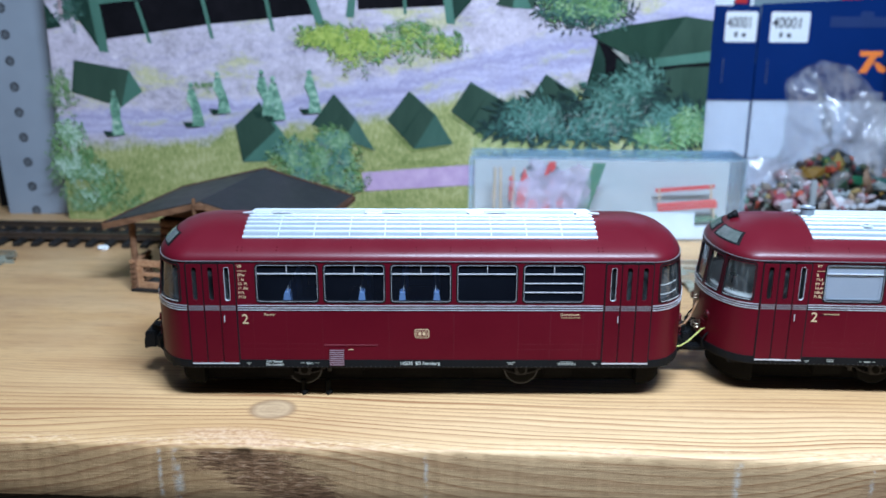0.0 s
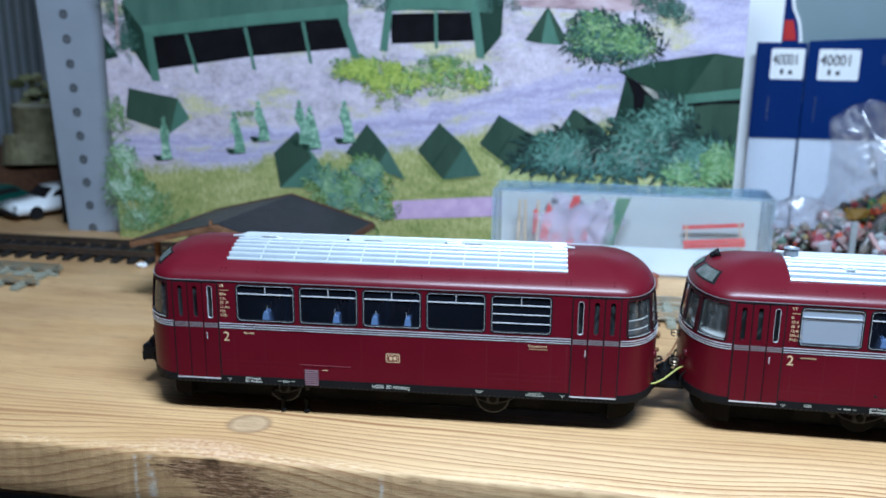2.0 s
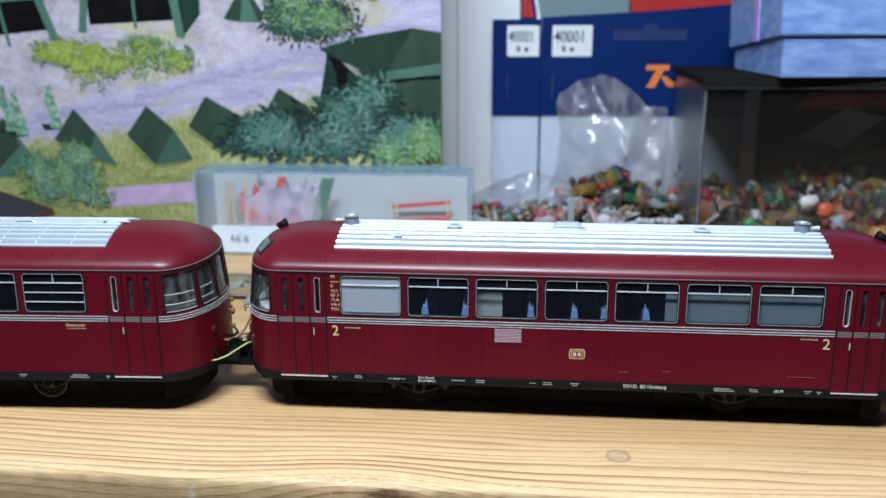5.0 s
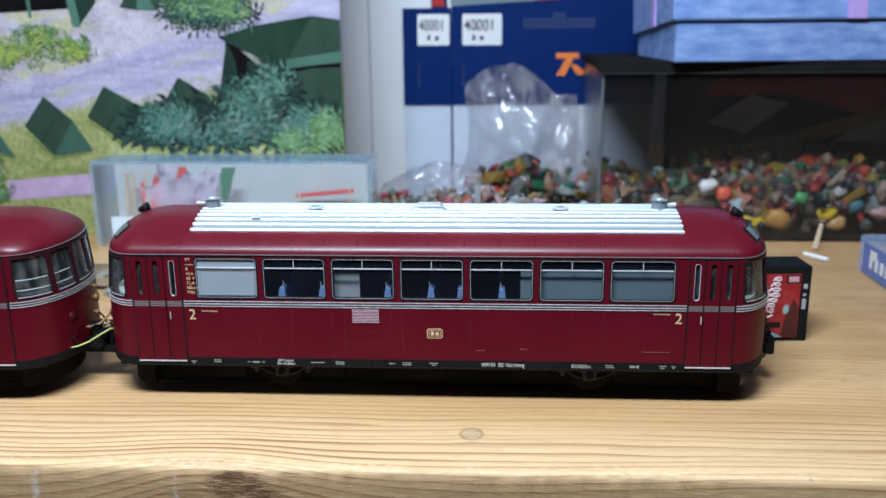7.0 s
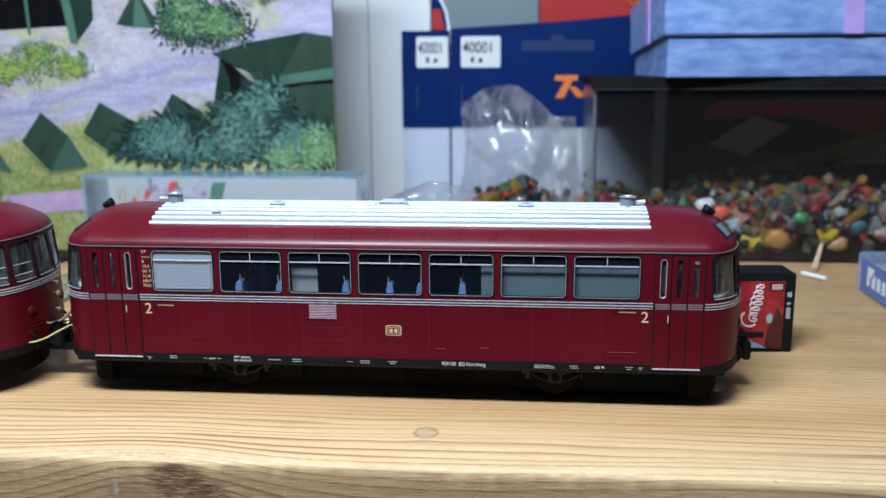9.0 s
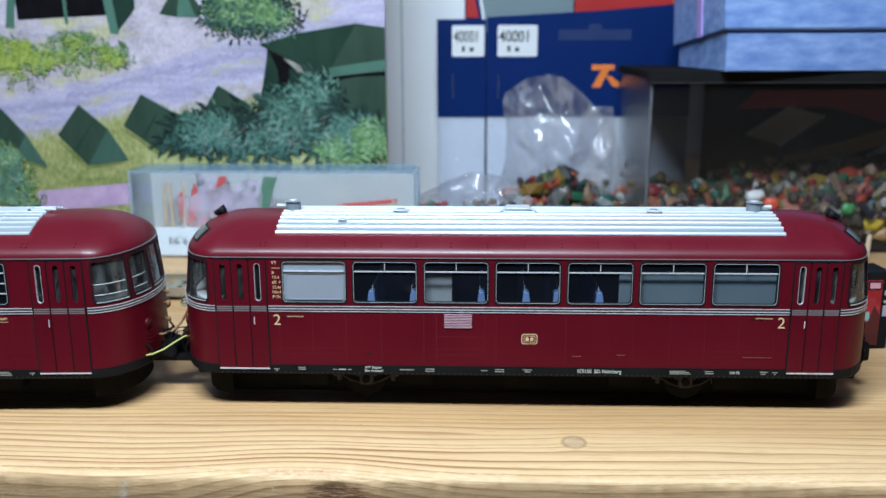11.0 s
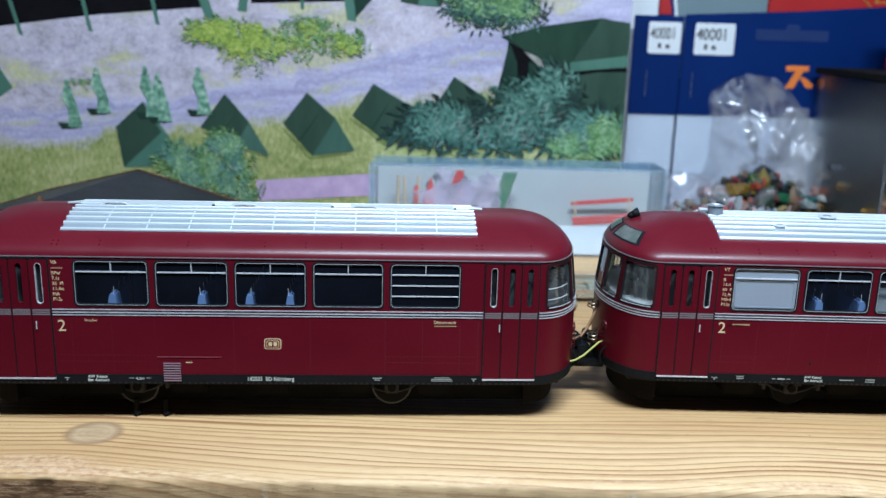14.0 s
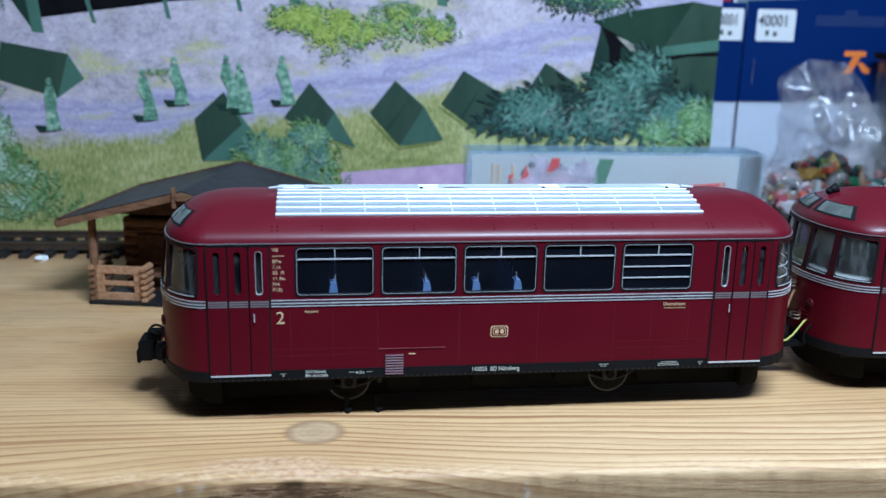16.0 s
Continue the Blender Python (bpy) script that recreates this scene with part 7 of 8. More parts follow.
def crumpled(name, label, rows, y, depth, seed, material, facets=14, fold=0.55):
    """A film bag of two sheets, broken into flat facets with sharp creases; rows: (z, left, right) from the bottom up."""
    bag = thing(name, label, "plastic bag")
    n, k = 40, 40
    zs = [q[0] for q in rows]
    x0, x1, z1 = min(q[1] for q in rows), max(q[2] for q in rows), zs[-1]
    for s, title in ((-1, "bag_front"), (1, "bag_rear")):
        rng = random.Random(seed * 10 + s)
        tilts = [(rng.uniform(-1, 1), rng.uniform(-1, 1), rng.uniform(x0, x1), rng.uniform(zs[0], z1)) for _ in range(facets)]
        bm, g = bmesh.new(), []
        for i in range(n + 1):
            row = []
            for j in range(k + 1):
                fx, fz = i / n * 2 - 1, j / k
                z = zs[0] + fz * (z1 - zs[0])
                left, right = float(np.interp(z, zs, [q[1] for q in rows])), float(np.interp(z, zs, [q[2] for q in rows]))
                x = left + (right - left) * (fx + 1) / 2
                puff = max(0.0, 1 - abs(fx) ** 2.6) * (1 - 0.75 * fz ** 3)
                near = sorted(((x - tx) ** 2 + (z - tz) ** 2, ta, tb, tx, tz) for ta, tb, tx, tz in tilts)[:3]
                crumple = max(ta * (x - tx) + tb * (z - tz) for _, ta, tb, tx, tz in near)
                tremor = noise.noise(Vector((x * 0.2, z * 0.2, seed + s)))
                row.append(bm.verts.new((x + 0.9 * noise.noise(Vector((z * 0.16, seed, s))), y + s * depth * puff + fold * crumple * (1 - 0.5 * abs(fx)) + 0.7 * tremor, max(0.2, z + 1.6 * noise.noise(Vector((x * 0.12, seed, 4)))))))
            g.append(row)
        for i in range(n):
            for j in range(k):
                bm.faces.new((g[i][j], g[i + 1][j], g[i + 1][j + 1], g[i][j + 1]))
        part(title, bm, material, bag, smooth=True).visible_shadow = False
    return bag


crumpled("clear_bag", "crumpled clear plastic bag standing half full of small parts", [(0.5, 138, 192), (14, 139, 193), (26, 143, 193), (36, 144, 191), (44, 143.5, 187), (52, 142, 180), (57, 143, 175), (61, 149, 170), (63.5, 156, 166)], 398, 9, 1.0, BAG, 15, 1.0)
crumpled("clear_bag", "crumpled clear plastic bag lying before the header cards", [(0.5, 101, 168), (9, 103, 164), (15, 108, 156), (20, 118, 146), (23, 127, 137)], 391, 8, 5.0, BAG_LOW, 13, 1.0)
crumpled("clear_bag", "limp clear plastic bag half hidden behind the standing one", [(0.5, 168, 192), (24, 172, 192), (44, 177, 192), (49.5, 180, 191)], 414, 6, 9.0, BAG, 10, 0.8)

# ---- heaps of tiny coloured parts ----
HEAP = mottle("mixed_plastic_parts", [(0.02, (0.006, 0.007, 0.008)), (0.10, (0.14, 0.095, 0.06)), (0.17, (0.008, 0.045, 0.025)), (0.24, (0.22, 0.14, 0.09)), (0.30, (0.008, 0.03, 0.035)), (0.36, (0.20, 0.012, 0.015)), (0.42, (0.012, 0.013, 0.015)), (0.52, (0.007, 0.012, 0.012)), (0.58, (0.24, 0.13, 0.02)),
                                       (0.64, (0.015, 0.11, 0.025)), (0.70, (0.012, 0.055, 0.065)), (0.76, (0.44, 0.42, 0.38)), (0.80, (0.015, 0.010, 0.008)), (0.87, (0.25, 0.15, 0.09)), (0.93, (0.36, 0.035, 0.015)), (0.98, (0.02, 0.07, 0.075))], 300, 0.5, islands=0.95)


HEAP_PALE = mottle("pale_plastic_parts", [(0.02, (0.45, 0.44, 0.45)), (0.14, (0.26, 0.17, 0.16)), (0.24, (0.35, 0.25, 0.10)), (0.33, (0.06, 0.07, 0.08)), (0.43, (0.40, 0.07, 0.04)), (0.53, (0.40, 0.42, 0.45)), (0.62, (0.10, 0.18, 0.14)), (0.72, (0.24, 0.20, 0.17)), (0.82, (0.58, 0.58, 0.60)), (0.92, (0.26, 0.05, 0.07))], 300, 0.5, islands=0.95)


def heap(name, label, x0, x1, y0, y1, height, count, seed, size=1.6, material=None):
    """Loose coloured bits piled up: crooked lumps, little plates, limbs and rods of very unlike sizes."""
    rng = random.Random(seed)
    bm = bmesh.new()
    for k in range(count):
        x, y = rng.uniform(x0, x1), rng.uniform(y0, y1)
        z = max(0.8, height(x, y) * (rng.random() ** 0.3))
        s = size * (0.32 + 1.2 * rng.random() ** 2.2)
        turn = Matrix.Translation((x, y, z)) @ Euler((rng.uniform(0, 6), rng.uniform(0, 6), rng.uniform(0, 6))).to_matrix().to_4x4()
        kind = rng.random()
        if kind < 0.52:
            lump(bm, (x, y, z), s, rng.random() * 50, (rng.uniform(0.5, 1.6), 0.8, rng.uniform(0.5, 1.3)), 1, 0.9)
        elif kind < 0.60:
            box(bm, -s, s, -s * 0.7, s * 0.7, -s * 0.35, s * 0.35, 0.0, turn)
        else:
            d = Vector((rng.uniform(-1, 1), rng.uniform(-0.6, 0.6), rng.uniform(-0.8, 1))).normalized() * s * 1.5
            rod(bm, Vector((x, y, z)) - d, Vector((x, y, z)) + d, s * 0.42, s * 0.3, seg=5)
            lump(bm, Vector((x, y, z)) + d * 1.2, s * 0.6, k * 1.0, (1, 1, 1), 1, 0.5)
    return tagged(part(name, bm, material or HEAP), label, "toy parts", kind="stuff")


def bin_height(x, y):
    return 15 + 3.0 * math.sin(x * 0.05) + 2.2 * math.sin(x * 0.13 + 1) + (y - 356) * 0.16 - max(0, (x - 275)) * 0.03


heap("loose_parts", "heap of tiny mixed coloured plastic parts in the clear bin", 199, 394, 356, 408, bin_height, 2700, 3, 3.0)
heap("bag_parts", "small coloured plastic parts inside the clear bags", 146, 190, 390, 410, lambda x, y: 16 + 5 * math.sin(x * 0.12 + 0.6), 460, 4, 2.9)
heap("spilled_parts", "small pale and coloured parts spilled in front of the bags", 112, 176, 372, 392, lambda x, y: 10 + 3 * math.sin(x * 0.3), 210, 5, 2.3, HEAP_PALE)
rng = random.Random(12)
for k, (px, pz, pr, pc) in enumerate(((254.4, 7.4, 3.4, (0.62, 0.42, 0.03)), (263.2, 7.6, 4.3, (0.42, 0.20, 0.04)), (281.5, 9.4, 3.4, (0.68, 0.46, 0.03)), (242.5, 17.5, 2.8, (0.70, 0.10, 0.05)), (236.5, 20.5, 2.8, (0.65, 0.62, 0.58)), (286, 6.2, 2.8, (0.50, 0.27, 0.10)),
                                       (248, 12.5, 3.2, (0.22, 0.34, 0.36)), (292, 13.0, 2.8, (0.05, 0.16, 0.18)), (272, 15.5, 2.4, (0.05, 0.22, 0.06)), (215, 12.0, 2.3, (0.06, 0.26, 0.05)), (301, 10.0, 2.6, (0.40, 0.24, 0.20)), (224, 7.0, 2.4, (0.30, 0.02, 0.03)))):
    bm = lump(bmesh.new(), (px, 355.6 + k % 3, pz), pr, k * 5.0, (1.2, 0.6, 1.0), 2, 0.85)
    tagged(part("toy_piece", bm, paint("toy_plastic", pc, 0.4, vary=0.15), smooth=True), "small bright plastic toy piece in the heap", "toy piece", group="toy pieces in the bin")
bm = bmesh.new()
for k in range(14):
    t = k / 13
    p = (158 + 33 * t, 371 + 1.5 * math.sin(k), 6.2 + 3.5 * t + 0.5 * math.sin(k * 2))
    lump(bm, p, 1.8, k, (1.2, 0.8, 0.8), 1, 0.3)
tagged(part("grey_chain", bm, paint("grey_chain_plastic", (0.46, 0.48, 0.52), 0.4, 0.2)), "grey beaded chain piece lying on the parts", "chain")
tagged(part("small_upright", boxed(147, 149.5, 370.5, 372.5, 4.0, 18.0, 0.4), paint("grey_sprue", (0.28, 0.31, 0.33), 0.5)), "short grey plastic stick standing among parts", "stick")
tagged(part("parts_tray", boxed(108, 192.5, 366, 420, 0.0, 4.0, 0.5), mottle("near_black_tray", [(0.3, (0.012, 0.010, 0.009)), (0.7, (0.05, 0.035, 0.025))], 120, 0.7)), "shallow dark brown tray under the loose parts", "tray")

# ---- clear bin with black rim ----
BIN = clear("bin_plastic", (0.90, 0.91, 0.93), 0.26, 0.005, (0.55, 0.55, 0.55), haze_scale=25)
BIN_EDGE = clear("bin_edge_plastic", (0.75, 0.77, 0.78), 0.1, 0.25, (0.30, 0.31, 0.33))
cbin = thing("clear_bin", "clear plastic storage bin with black rim, heaped with small toy parts", "storage bin")
part("bin_front", boxed(194.3, 400, 351.0, 352.2, 0.0, 63.4), BIN, cbin).visible_shadow = False
part("bin_side", boxed(194.3, 195.5, 352.2, 419, 0.0, 64.4), BIN, cbin).visible_shadow = False
part("bin_side", boxed(398.8, 400, 352.2, 419, 0.0, 64.4), BIN, cbin).visible_shadow = False
part("bin_rear", boxed(194.3, 400, 419, 420, 0.0, 64.4), BIN, cbin).visible_shadow = False
part("bin_floor", boxed(195.5, 398.8, 352.2, 419, 0.2, 1.2), BLACK, cbin)
part("bin_rim", boxed(192.8, 401.5, 349.6, 353.6, 63.4, 67.2, 0.5), UNDER, cbin, "black rim")
# a slightly paler strip imitates the gleam along the rim's lower edge
part("rim_lip", boxed(193.6, 400.5, 349.3, 349.9, 63.0, 63.6, 0.1), GEAR, cbin, "thin strip standing in for the gleam under the rim")
part("bin_lid", boxed(192.8, 401.5, 353.6, 421, 64.4, 67.2, 0.4), UNDER, cbin, "black lid")
part("bin_corner", boxed(194.0, 194.9, 350.8, 351.8, 0, 63.0, 0.2), BIN_EDGE, cbin).visible_shadow = False
# printed carton leaning inside the bin's rear
carton = thing("patterned_carton", "dim red and tan printed carton behind the bin's parts", "carton", 197.5, 413, 0)
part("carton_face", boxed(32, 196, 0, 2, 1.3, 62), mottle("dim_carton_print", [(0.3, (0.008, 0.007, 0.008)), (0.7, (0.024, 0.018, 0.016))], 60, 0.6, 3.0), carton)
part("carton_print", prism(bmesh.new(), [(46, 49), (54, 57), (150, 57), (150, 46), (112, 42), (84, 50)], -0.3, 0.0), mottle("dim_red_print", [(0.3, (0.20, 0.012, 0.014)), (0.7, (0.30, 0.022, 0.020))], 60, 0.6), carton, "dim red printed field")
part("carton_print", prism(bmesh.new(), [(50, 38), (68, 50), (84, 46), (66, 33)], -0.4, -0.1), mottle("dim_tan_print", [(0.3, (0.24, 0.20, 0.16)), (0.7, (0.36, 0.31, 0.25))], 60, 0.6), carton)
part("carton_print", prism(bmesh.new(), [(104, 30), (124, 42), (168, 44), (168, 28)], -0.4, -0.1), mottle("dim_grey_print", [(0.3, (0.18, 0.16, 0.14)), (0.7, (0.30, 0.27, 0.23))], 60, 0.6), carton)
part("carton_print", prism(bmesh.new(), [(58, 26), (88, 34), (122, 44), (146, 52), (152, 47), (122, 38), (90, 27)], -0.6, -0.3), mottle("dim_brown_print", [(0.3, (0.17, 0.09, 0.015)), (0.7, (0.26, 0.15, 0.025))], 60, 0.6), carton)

# ---- pale blue gift box on the bin ----
GIFT = mottle("blue_gift_paper", [(0.3, (0.11, 0.20, 0.48)), (0.5, (0.20, 0.31, 0.60)), (0.7, (0.31, 0.43, 0.72))], 150, 0.5, stretch=(0.5, 1, 1.6), relief=0.1)
RIBBON = paint("lilac_ribbon", (0.55, 0.38, 0.80), 0.35, 0.2, vary=0.15)
gift = thing("gift_box", "pale blue gift box with lilac ribbon on the black lid", "gift box", 218.6, 344.0, 67.3, 5.7)
tip = pose(0, -1.6, 14.6, -6.6)
part("box_tray", boxed(0, 150, 0, 52, 0, 13.6, 0.4), GIFT, gift, "pale blue box base")
part("box_lid", boxed(-1.6, 152, 0, 57, 0, 19.0, 0.5, tip), GIFT, gift, "pale blue tilted lid of pressed paper")
part("ribbon", boxed(-2.1, -1.6, 23, 28, 0.1, 19.1, 0.0, tip), RIBBON, gift)
part("ribbon", boxed(60, 67, -0.5, 0.0, 0.1, 19.1, 0.0, tip), RIBBON, gift)

# ---- boxes at the back ----
GREYBLUE = paint("grey_blue_card", (0.17, 0.23, 0.25), 0.5, vary=0.08, scale=20)
BOXRED = paint("red_box_card", (0.44, 0.016, 0.015), 0.45, vary=0.1, scale=20)
GOLDLINE = paint("gold_print", (0.45, 0.22, 0.03), 0.5)
BACKCARD = paint("white_box_card", (0.76, 0.77, 0.79), 0.55, vary=0.05, scale=12)
white_box = thing("white_carton", "tall plain white carton standing behind the poster", "carton", 92, 436, 0)
part("carton_body", boxed(-34, 33.5, 0, 60, 0, 150, 0.6), BACKCARD, white_box)
part("carton_edge", boxed(4.5, 5.4, -0.25, 0.0, 0, 150), paint("grey_fold", (0.45, 0.47, 0.5), 0.6), white_box)
game = thing("game_box", "red and grey-blue printed box behind the blue header cards", "game box", 126, 437, 0)
part("box_panel", boxed(0, 48.5, 0, 40, 0, 160, 0.5), HEADER, game, "dark blue box end")
bm = prism(bmesh.new(), [(2.0, 150), (2.0, 108), (3.0, 102), (6.0, 96), (7.2, 89), (7.2, 60), (48.3, 60), (48.3, 150)], -0.4, 0.0)
part("printed_panel", bm, CARD, game, "white outlined panel")
bm = prism(bmesh.new(), [(3.4, 150), (3.4, 108.5), (4.3, 102.5), (7.2, 96.5), (8.6, 89), (8.6, 60), (48.3, 60), (48.3, 150)], -0.6, -0.4)
part("printed_panel", bm, GREYBLUE, game, "grey-blue panel")
part("printed_corner", prism(bmesh.new(), [(0.2, 88), (6.0, 88), (4.0, 97), (0.2, 97)], -0.3, 0.0), BOXRED, game)
red = thing("red_box", "glossy red carton with gold line print at the back", "carton", 175, 437, 0)
part("carton_body", boxed(0, 190, -0.6, 33, 66.6, 160, 0.5), BOXRED, red)
for k in range(5):
    part("gold_line", boxed(32 + k * 5, 90, -0.75, -0.6, 105 - k * 3.2, 105.6 - k * 3.2), GOLDLINE, red)
for x0, z0, x1, z1 in ((26, 113, 48, 91), (48, 107, 48, 95), (62, 104, 62, 92)):
    bm = bmesh.new()
    rod(bm, (x0, -0.7, z0), (x1, -0.7, z1), 0.35, seg=5)
    part("gold_line", bm, GOLDLINE, red)

# ---- vending machine, small case and bits at the far end ----
VRED = mottle("red_machine_print", [(0.3, (0.17, 0.010, 0.015)), (0.5, (0.30, 0.015, 0.02)), (0.72, (0.40, 0.06, 0.065))], 140, 0.4)
machine = thing("vending_machine", "black model drinks machine with a red printed front", "vending machine", 222.5, 244.0, 0, 4)
part("cabinet", boxed(0, 15.6, 0.2, 10.5, 0, 20.6, 0.3), BLACK, machine)
part("front_panel", boxed(0.6, 12.8, -0.05, 0.2, 1.2, 18.6, 0.0), VRED, machine, "red printed front")
swirl = []
for k in range(61):
    f = k / 60
    wide = 1.25 - 0.35 * math.sin(f * 9.0)
    swirl.append((5.0 + 1.7 * f + wide * math.sin(k * 0.70), -0.1, 8.3 + 9.7 * f + 0.75 * math.cos(k * 0.70)))
tail = [(4.4 - 2.1 * math.cos(q), -0.1, 9.0 - 2.1 * math.sin(q)) for q in [radians(-50 + 11 * k) for k in range(18)]]
PALE_PRINT = paint("pinkish_white_print", (0.70, 0.56, 0.56), 0.5)
part("white_flourish", tube(bmesh.new(), swirl, 0.25, 5), PALE_PRINT, machine, "pale looping printed flourish")
part("white_flourish", tube(bmesh.new(), tail, 0.28, 5), PALE_PRINT, machine)
part("dark_print", prism(bmesh.new(), [(8.4, 1.3), (12.7, 1.3), (12.7, 9.5), (11.2, 12.0), (10.2, 9.0), (9.0, 5.5)], -0.08, -0.05), paint("dark_red_print", (0.07, 0.008, 0.010), 0.5, vary=0.4, scale=200), machine)
part("teal_print", lump(bmesh.new(), (9.4, -0.05, 9.0), 1.0, 3.0, (0.8, 0.08, 1.2), 2, 0.4), paint("pale_teal_print", (0.24, 0.42, 0.42), 0.5), machine)
part("dispenser", boxed(3.2, 8.2, -0.15, -0.05, 4.0, 5.5), RUBBER, machine)
bm = boxed(13.5, 14.5, -0.05, 0.2, 9.0, 11.8)
box(bm, 13.6, 14.6, -0.05, 0.2, 14.6, 15.8)
box(bm, 13.6, 14.4, -0.05, 0.2, 12.6, 13.2)
part("coin_panel", bm, paint("coin_grey", (0.35, 0.35, 0.38), 0.4), machine)
part("sign_frame", boxed(9.0, 12.6, -0.09, -0.05, 16.1, 18.4), RUBBER, machine)
bm = boxed(9.5, 12.2, -0.13, -0.09, 16.5, 18.0)
part("price_sign", bm, paint("pink_print", (0.60, 0.30, 0.34), 0.5), machine)
part("blue_print", prism(bmesh.new(), [(0.8, 1.3), (9.0, 1.3), (5.0, 3.2), (0.8, 3.6)], -0.1, -0.05), paint("ice_blue_print", (0.20, 0.42, 0.50), 0.5), machine)

PBOX = clear("blue_case_plastic", (0.75, 0.82, 0.95), 0.08, 0.3, (0.45, 0.55, 0.78))
sbox = thing("small_blue_case", "small clear case with a blue printed label on the board", "small case", 277.5, 281, 0, 0)
part("case_body", boxed(0, 46, 0, 33, 0, 12.5, 0.5), PBOX, sbox).visible_shadow = False
part("blue_label", boxed(-0.15, 0.0, 2, 29, 1.0, 11.0), paint("blue_label_print", (0.10, 0.17, 0.45), 0.45), sbox, "blue printed label")
bm = boxed(-0.25, -0.15, 21.5, 23.5, 3.5, 9.5)
for k in range(4):
    box(bm, -0.25, -0.15, 5 + k * 4, 7.5 + k * 4, 3.5, 7.5)
box(bm, -0.25, -0.15, 18.6, 21.5, 6.5, 9.5)
part("white_writing", bm, CARD, sbox)
bm = bmesh.new()
rod(bm, (265.5, 331, 0.9), (271.0, 323, 0.9), 0.8, seg=8)
tagged(part("white_tube", bm, CARD, smooth=False), "short white plastic tube lying on the board", "tube")
bm = bmesh.new()
rod(bm, (271.6, 338, 0.7), (277.0, 348.6, 7.5), 1.0, 0.7, seg=5)
tagged(part("wood_chip", bm, STICK), "pale wooden splinter leaning on the bin", "splinter")

# ---- shelf things beyond the post ----
BARK = mottle("log_bark", [(0.3, (0.10, 0.09, 0.05)), (0.7, (0.24, 0.22, 0.13))], 200, 0.8, relief=0.4)
CUT = mottle("log_cut_face", [(0.3, (0.36, 0.33, 0.24)), (0.7, (0.52, 0.49, 0.40))], 120, 0.8)
MOSS = mottle("dry_moss", [(0.2, (0.10, 0.11, 0.05)), (0.6, (0.26, 0.27, 0.14)), (0.9, (0.42, 0.42, 0.26))], 300, 0.9, islands=True)
WHITE_CAR = paint("white_car_paint", (0.66, 0.68, 0.70), 0.25, vary=0.05, coat=0.4)
GREEN_CAR = paint("dark_green_car_paint", (0.006, 0.045, 0.035), 0.2, vary=0.2, coat=0.5)


def toy_car(label, x, y, rz, body_mat):
    c = thing("toy_car", label, "toy car", x, y, 0, rz)
    bm, rows = bmesh.new(), []
    prof = [(-24, 3.0, 0), (-24, 6.5, 0), (-22, 8.2, 0), (-9, 9.2, 0), (-3, 14.0, 1), (12, 14.2, 1), (18, 9.6, 0), (23, 8.8, 0), (24, 6.0, 0), (24, 3.0, 0)]
    for px, pz, inn in prof:
        w = 9.6 - 1.6 * inn
        rows.append([bm.verts.new((px, s * w, pz)) for s in (-1, 1)])
    for a, b in zip(rows, rows[1:]):
        bm.faces.new((a[0], a[1], b[1], b[0]))
    for s in (0, 1):
        bm.faces.new([r[s] for r in rows])
    bm.faces.new([rows[0][0], rows[-1][0], rows[-1][1], rows[0][1]])
    bmesh.ops.recalc_face_normals(bm, faces=bm.faces)
    bmesh.ops.bevel(bm, geom=list(bm.edges), offset=0.7, segments=2, affect="EDGES")
    part("car_body", bm, body_mat, c, smooth=True)
    bm = bmesh.new()
    bm.faces.new([bm.verts.new(v) for v in ((-8.9, -7.8, 9.7), (-8.9, 7.8, 9.7), (-4.0, 6.6, 13.6), (-4.0, -6.6, 13.6))])
    bmesh.ops.translate(bm, vec=(-0.5, 0, 0.25), verts=bm.verts)
    part("windscreen", bm, RUBBER, c)
    for s in (-1, 1):
        bm = bmesh.new()
        prism(bm, [(-6.5, 9.8), (15.5, 9.8), (11.5, 13.2), (-3.2, 13.2)], s * 9.2 - 0.1, s * 9.2 + 0.1)
        part("side_glass", bm, RUBBER, c)
        for wx in (-15, 14):
            bm = bmesh.new()
            rod(bm, (wx, s * 8.0, 3.4), (wx, s * 9.9, 3.4), 3.4, seg=18)
            part("wheel", bm, RUBBER, c)
        bm = bmesh.new()
        rod(bm, (-24.4, s * 7.0, 6.6), (-23.6, s * 7.0, 6.6), 1.3, seg=12)
        part("headlight", bm, LAMP_GLASS, c)
    part("bumper", boxed(-25.0, -23.8, -9.4, 9.4, 2.6, 4.4, 0.4), RUBBER, c)
    return c


toy_car("small white toy car parked beside the grey post", -222, 399, 62, WHITE_CAR)
toy_car("small dark green toy car, partly in view", -252, 386, 70, GREEN_CAR)


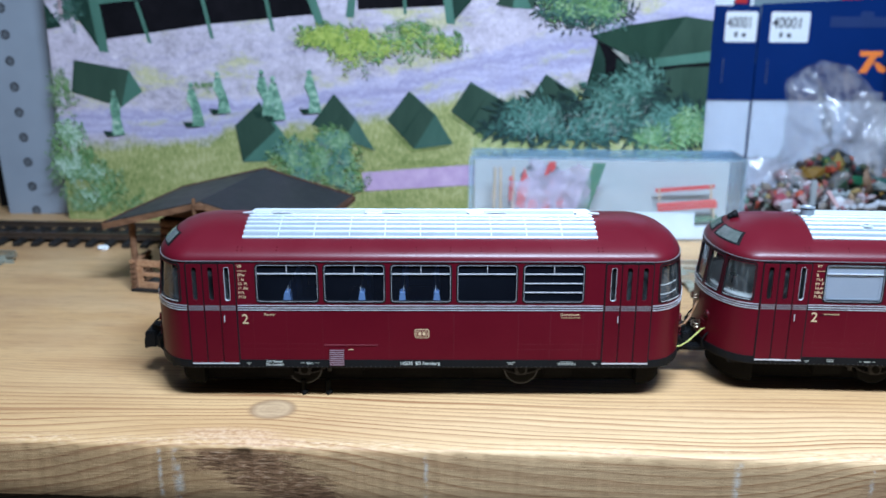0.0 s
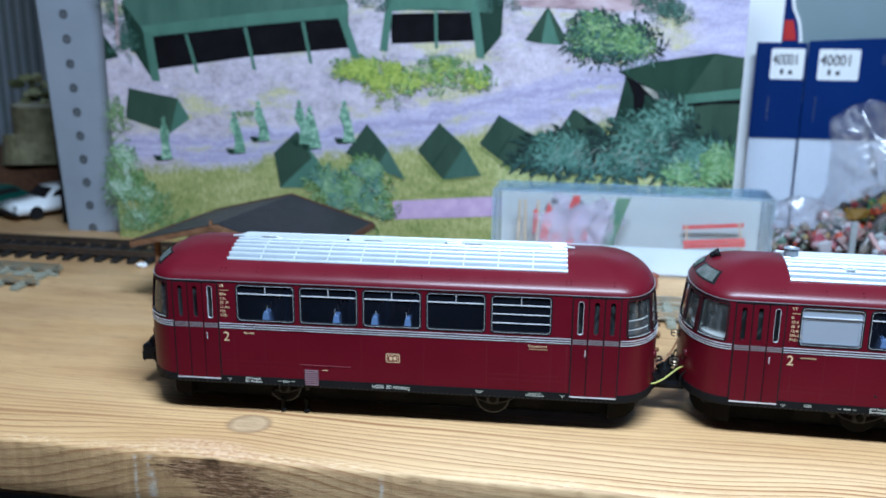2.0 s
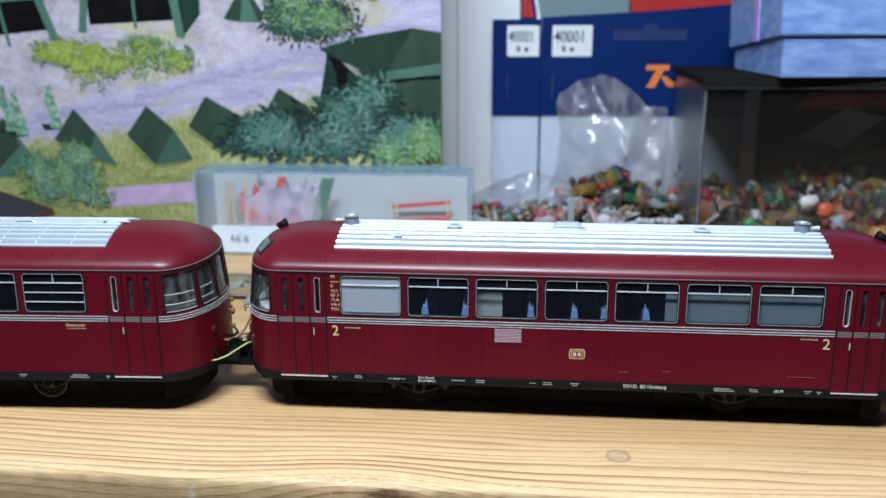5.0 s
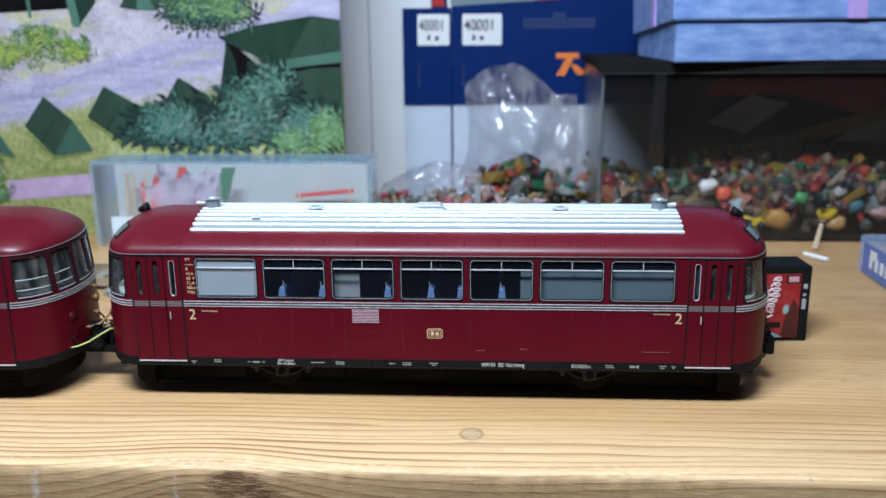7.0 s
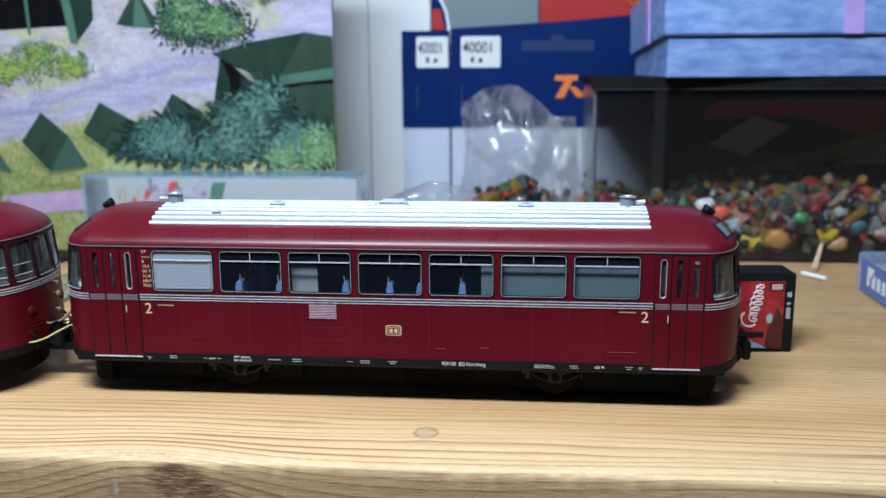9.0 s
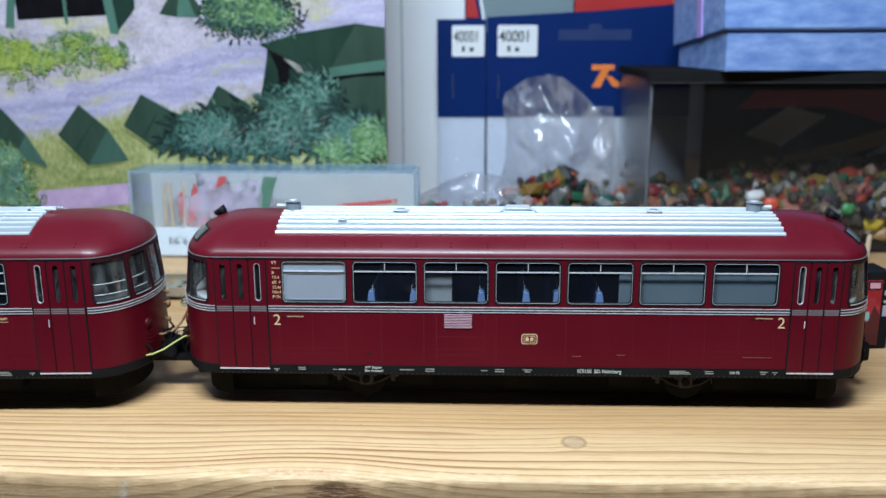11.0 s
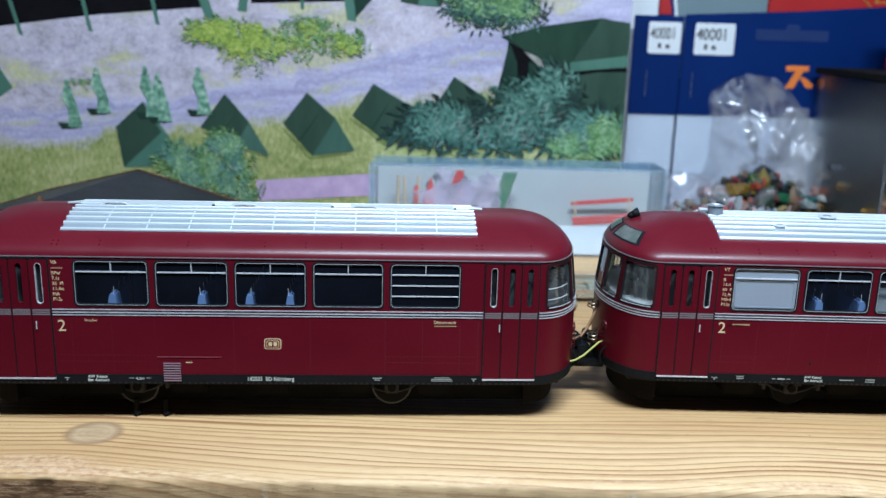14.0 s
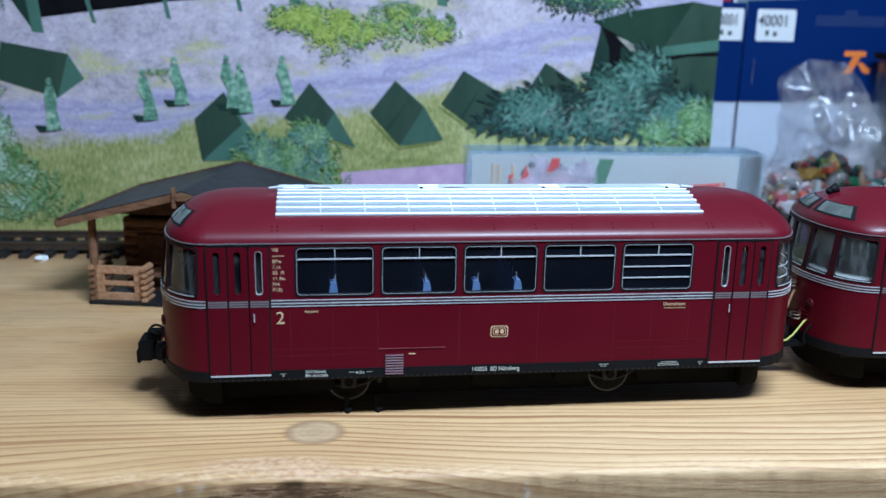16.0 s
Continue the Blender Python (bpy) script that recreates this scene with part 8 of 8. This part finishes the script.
def log_slice(x, y, z, r, h, tilt):
    g = thing("log_slice", "short cut log with pale end grain, stacked behind the cars", "log", x, y, z, 20 * tilt, "stacked logs", rx=tilt * 14, ry=tilt * 8)
    bm = bmesh.new()
    rod(bm, (0, 0, 0), (0, 0, h), r, r * 0.96, seg=18)
    for v in bm.verts:
        v.co.x *= 1 + 0.08 * noise.noise(v.co * 0.2)
    part("bark", bm, BARK, g)
    bm = bmesh.new()
    bmesh.ops.create_circle(bm, cap_ends=True, segments=18, radius=r * 0.9, matrix=Matrix.Translation((0, 0, h + 0.05)))
    part("cut_face", bm, CUT, g)


tagged(part("shelf_block", boxed(-330, -202, 424, 500, 0, 17, 0.6), LOG_DARK), "dark shelf block behind the toy cars", "shelf block")
for x, y, z, r, h, tilt in ((-254, 436, 17, 17, 16, -0.6), (-224, 440, 17, 12, 10, 0.5), (-238, 462, 17, 14, 22, 0.0), (-214, 455, 17, 9, 22, 0.3), (-268, 462, 17, 14, 30, 0.2)):
    log_slice(x, y, z, r, h, tilt)
jar = thing("glass_jar", "cloudy glass jar of dried moss behind the logs", "jar", -226, 476, 17)
bm = bmesh.new()
rod(bm, (0, 0, 0), (0, 0, 44), 14, 14, seg=24)
part("jar_wall", bm, clear("cloudy_jar_glass", (0.8, 0.85, 0.8), 0.06, 0.2, (0.4, 0.42, 0.36)), jar).visible_shadow = False
rng = random.Random(21)
bm = bmesh.new()
for k in range(90):
    lump(bm, (rng.uniform(-282, -215), rng.uniform(462, 484), 48 + rng.uniform(0, 14)), rng.uniform(1.5, 4.5), k, (1, 1, 0.6), 1, 0.9)
tagged(part("dried_moss", bm, MOSS), "clumps of dried moss on top of the stack", "moss", kind="stuff")
pan = thing("ribbed_panel", "dim grey ribbed panel standing at the back of the shelf", "panel", -340, 505, 0)
part("panel_sheet", boxed(0, 150, 0, 3, 0, 150), PANEL, pan)
for k in range(22):
    part("rib", boxed(4 + k * 6.6, 6.6 + k * 6.6, -1.4, 0, 0, 150, 0.3), BEAM, pan)
bm = bmesh.new()
rod(bm, (92, -3.2, 92), (92, -1.4, 92), 6.5, seg=24)
part("round_disc", bm, CARD, pan)
# added board: its black imitates the shade in the gap behind the post
tagged(part("stack_shadow_board", boxed(-205, -196.8, 378, 505, 0, 170), BLACK), "added black board standing in for the dark gap behind the grey post", "panel")
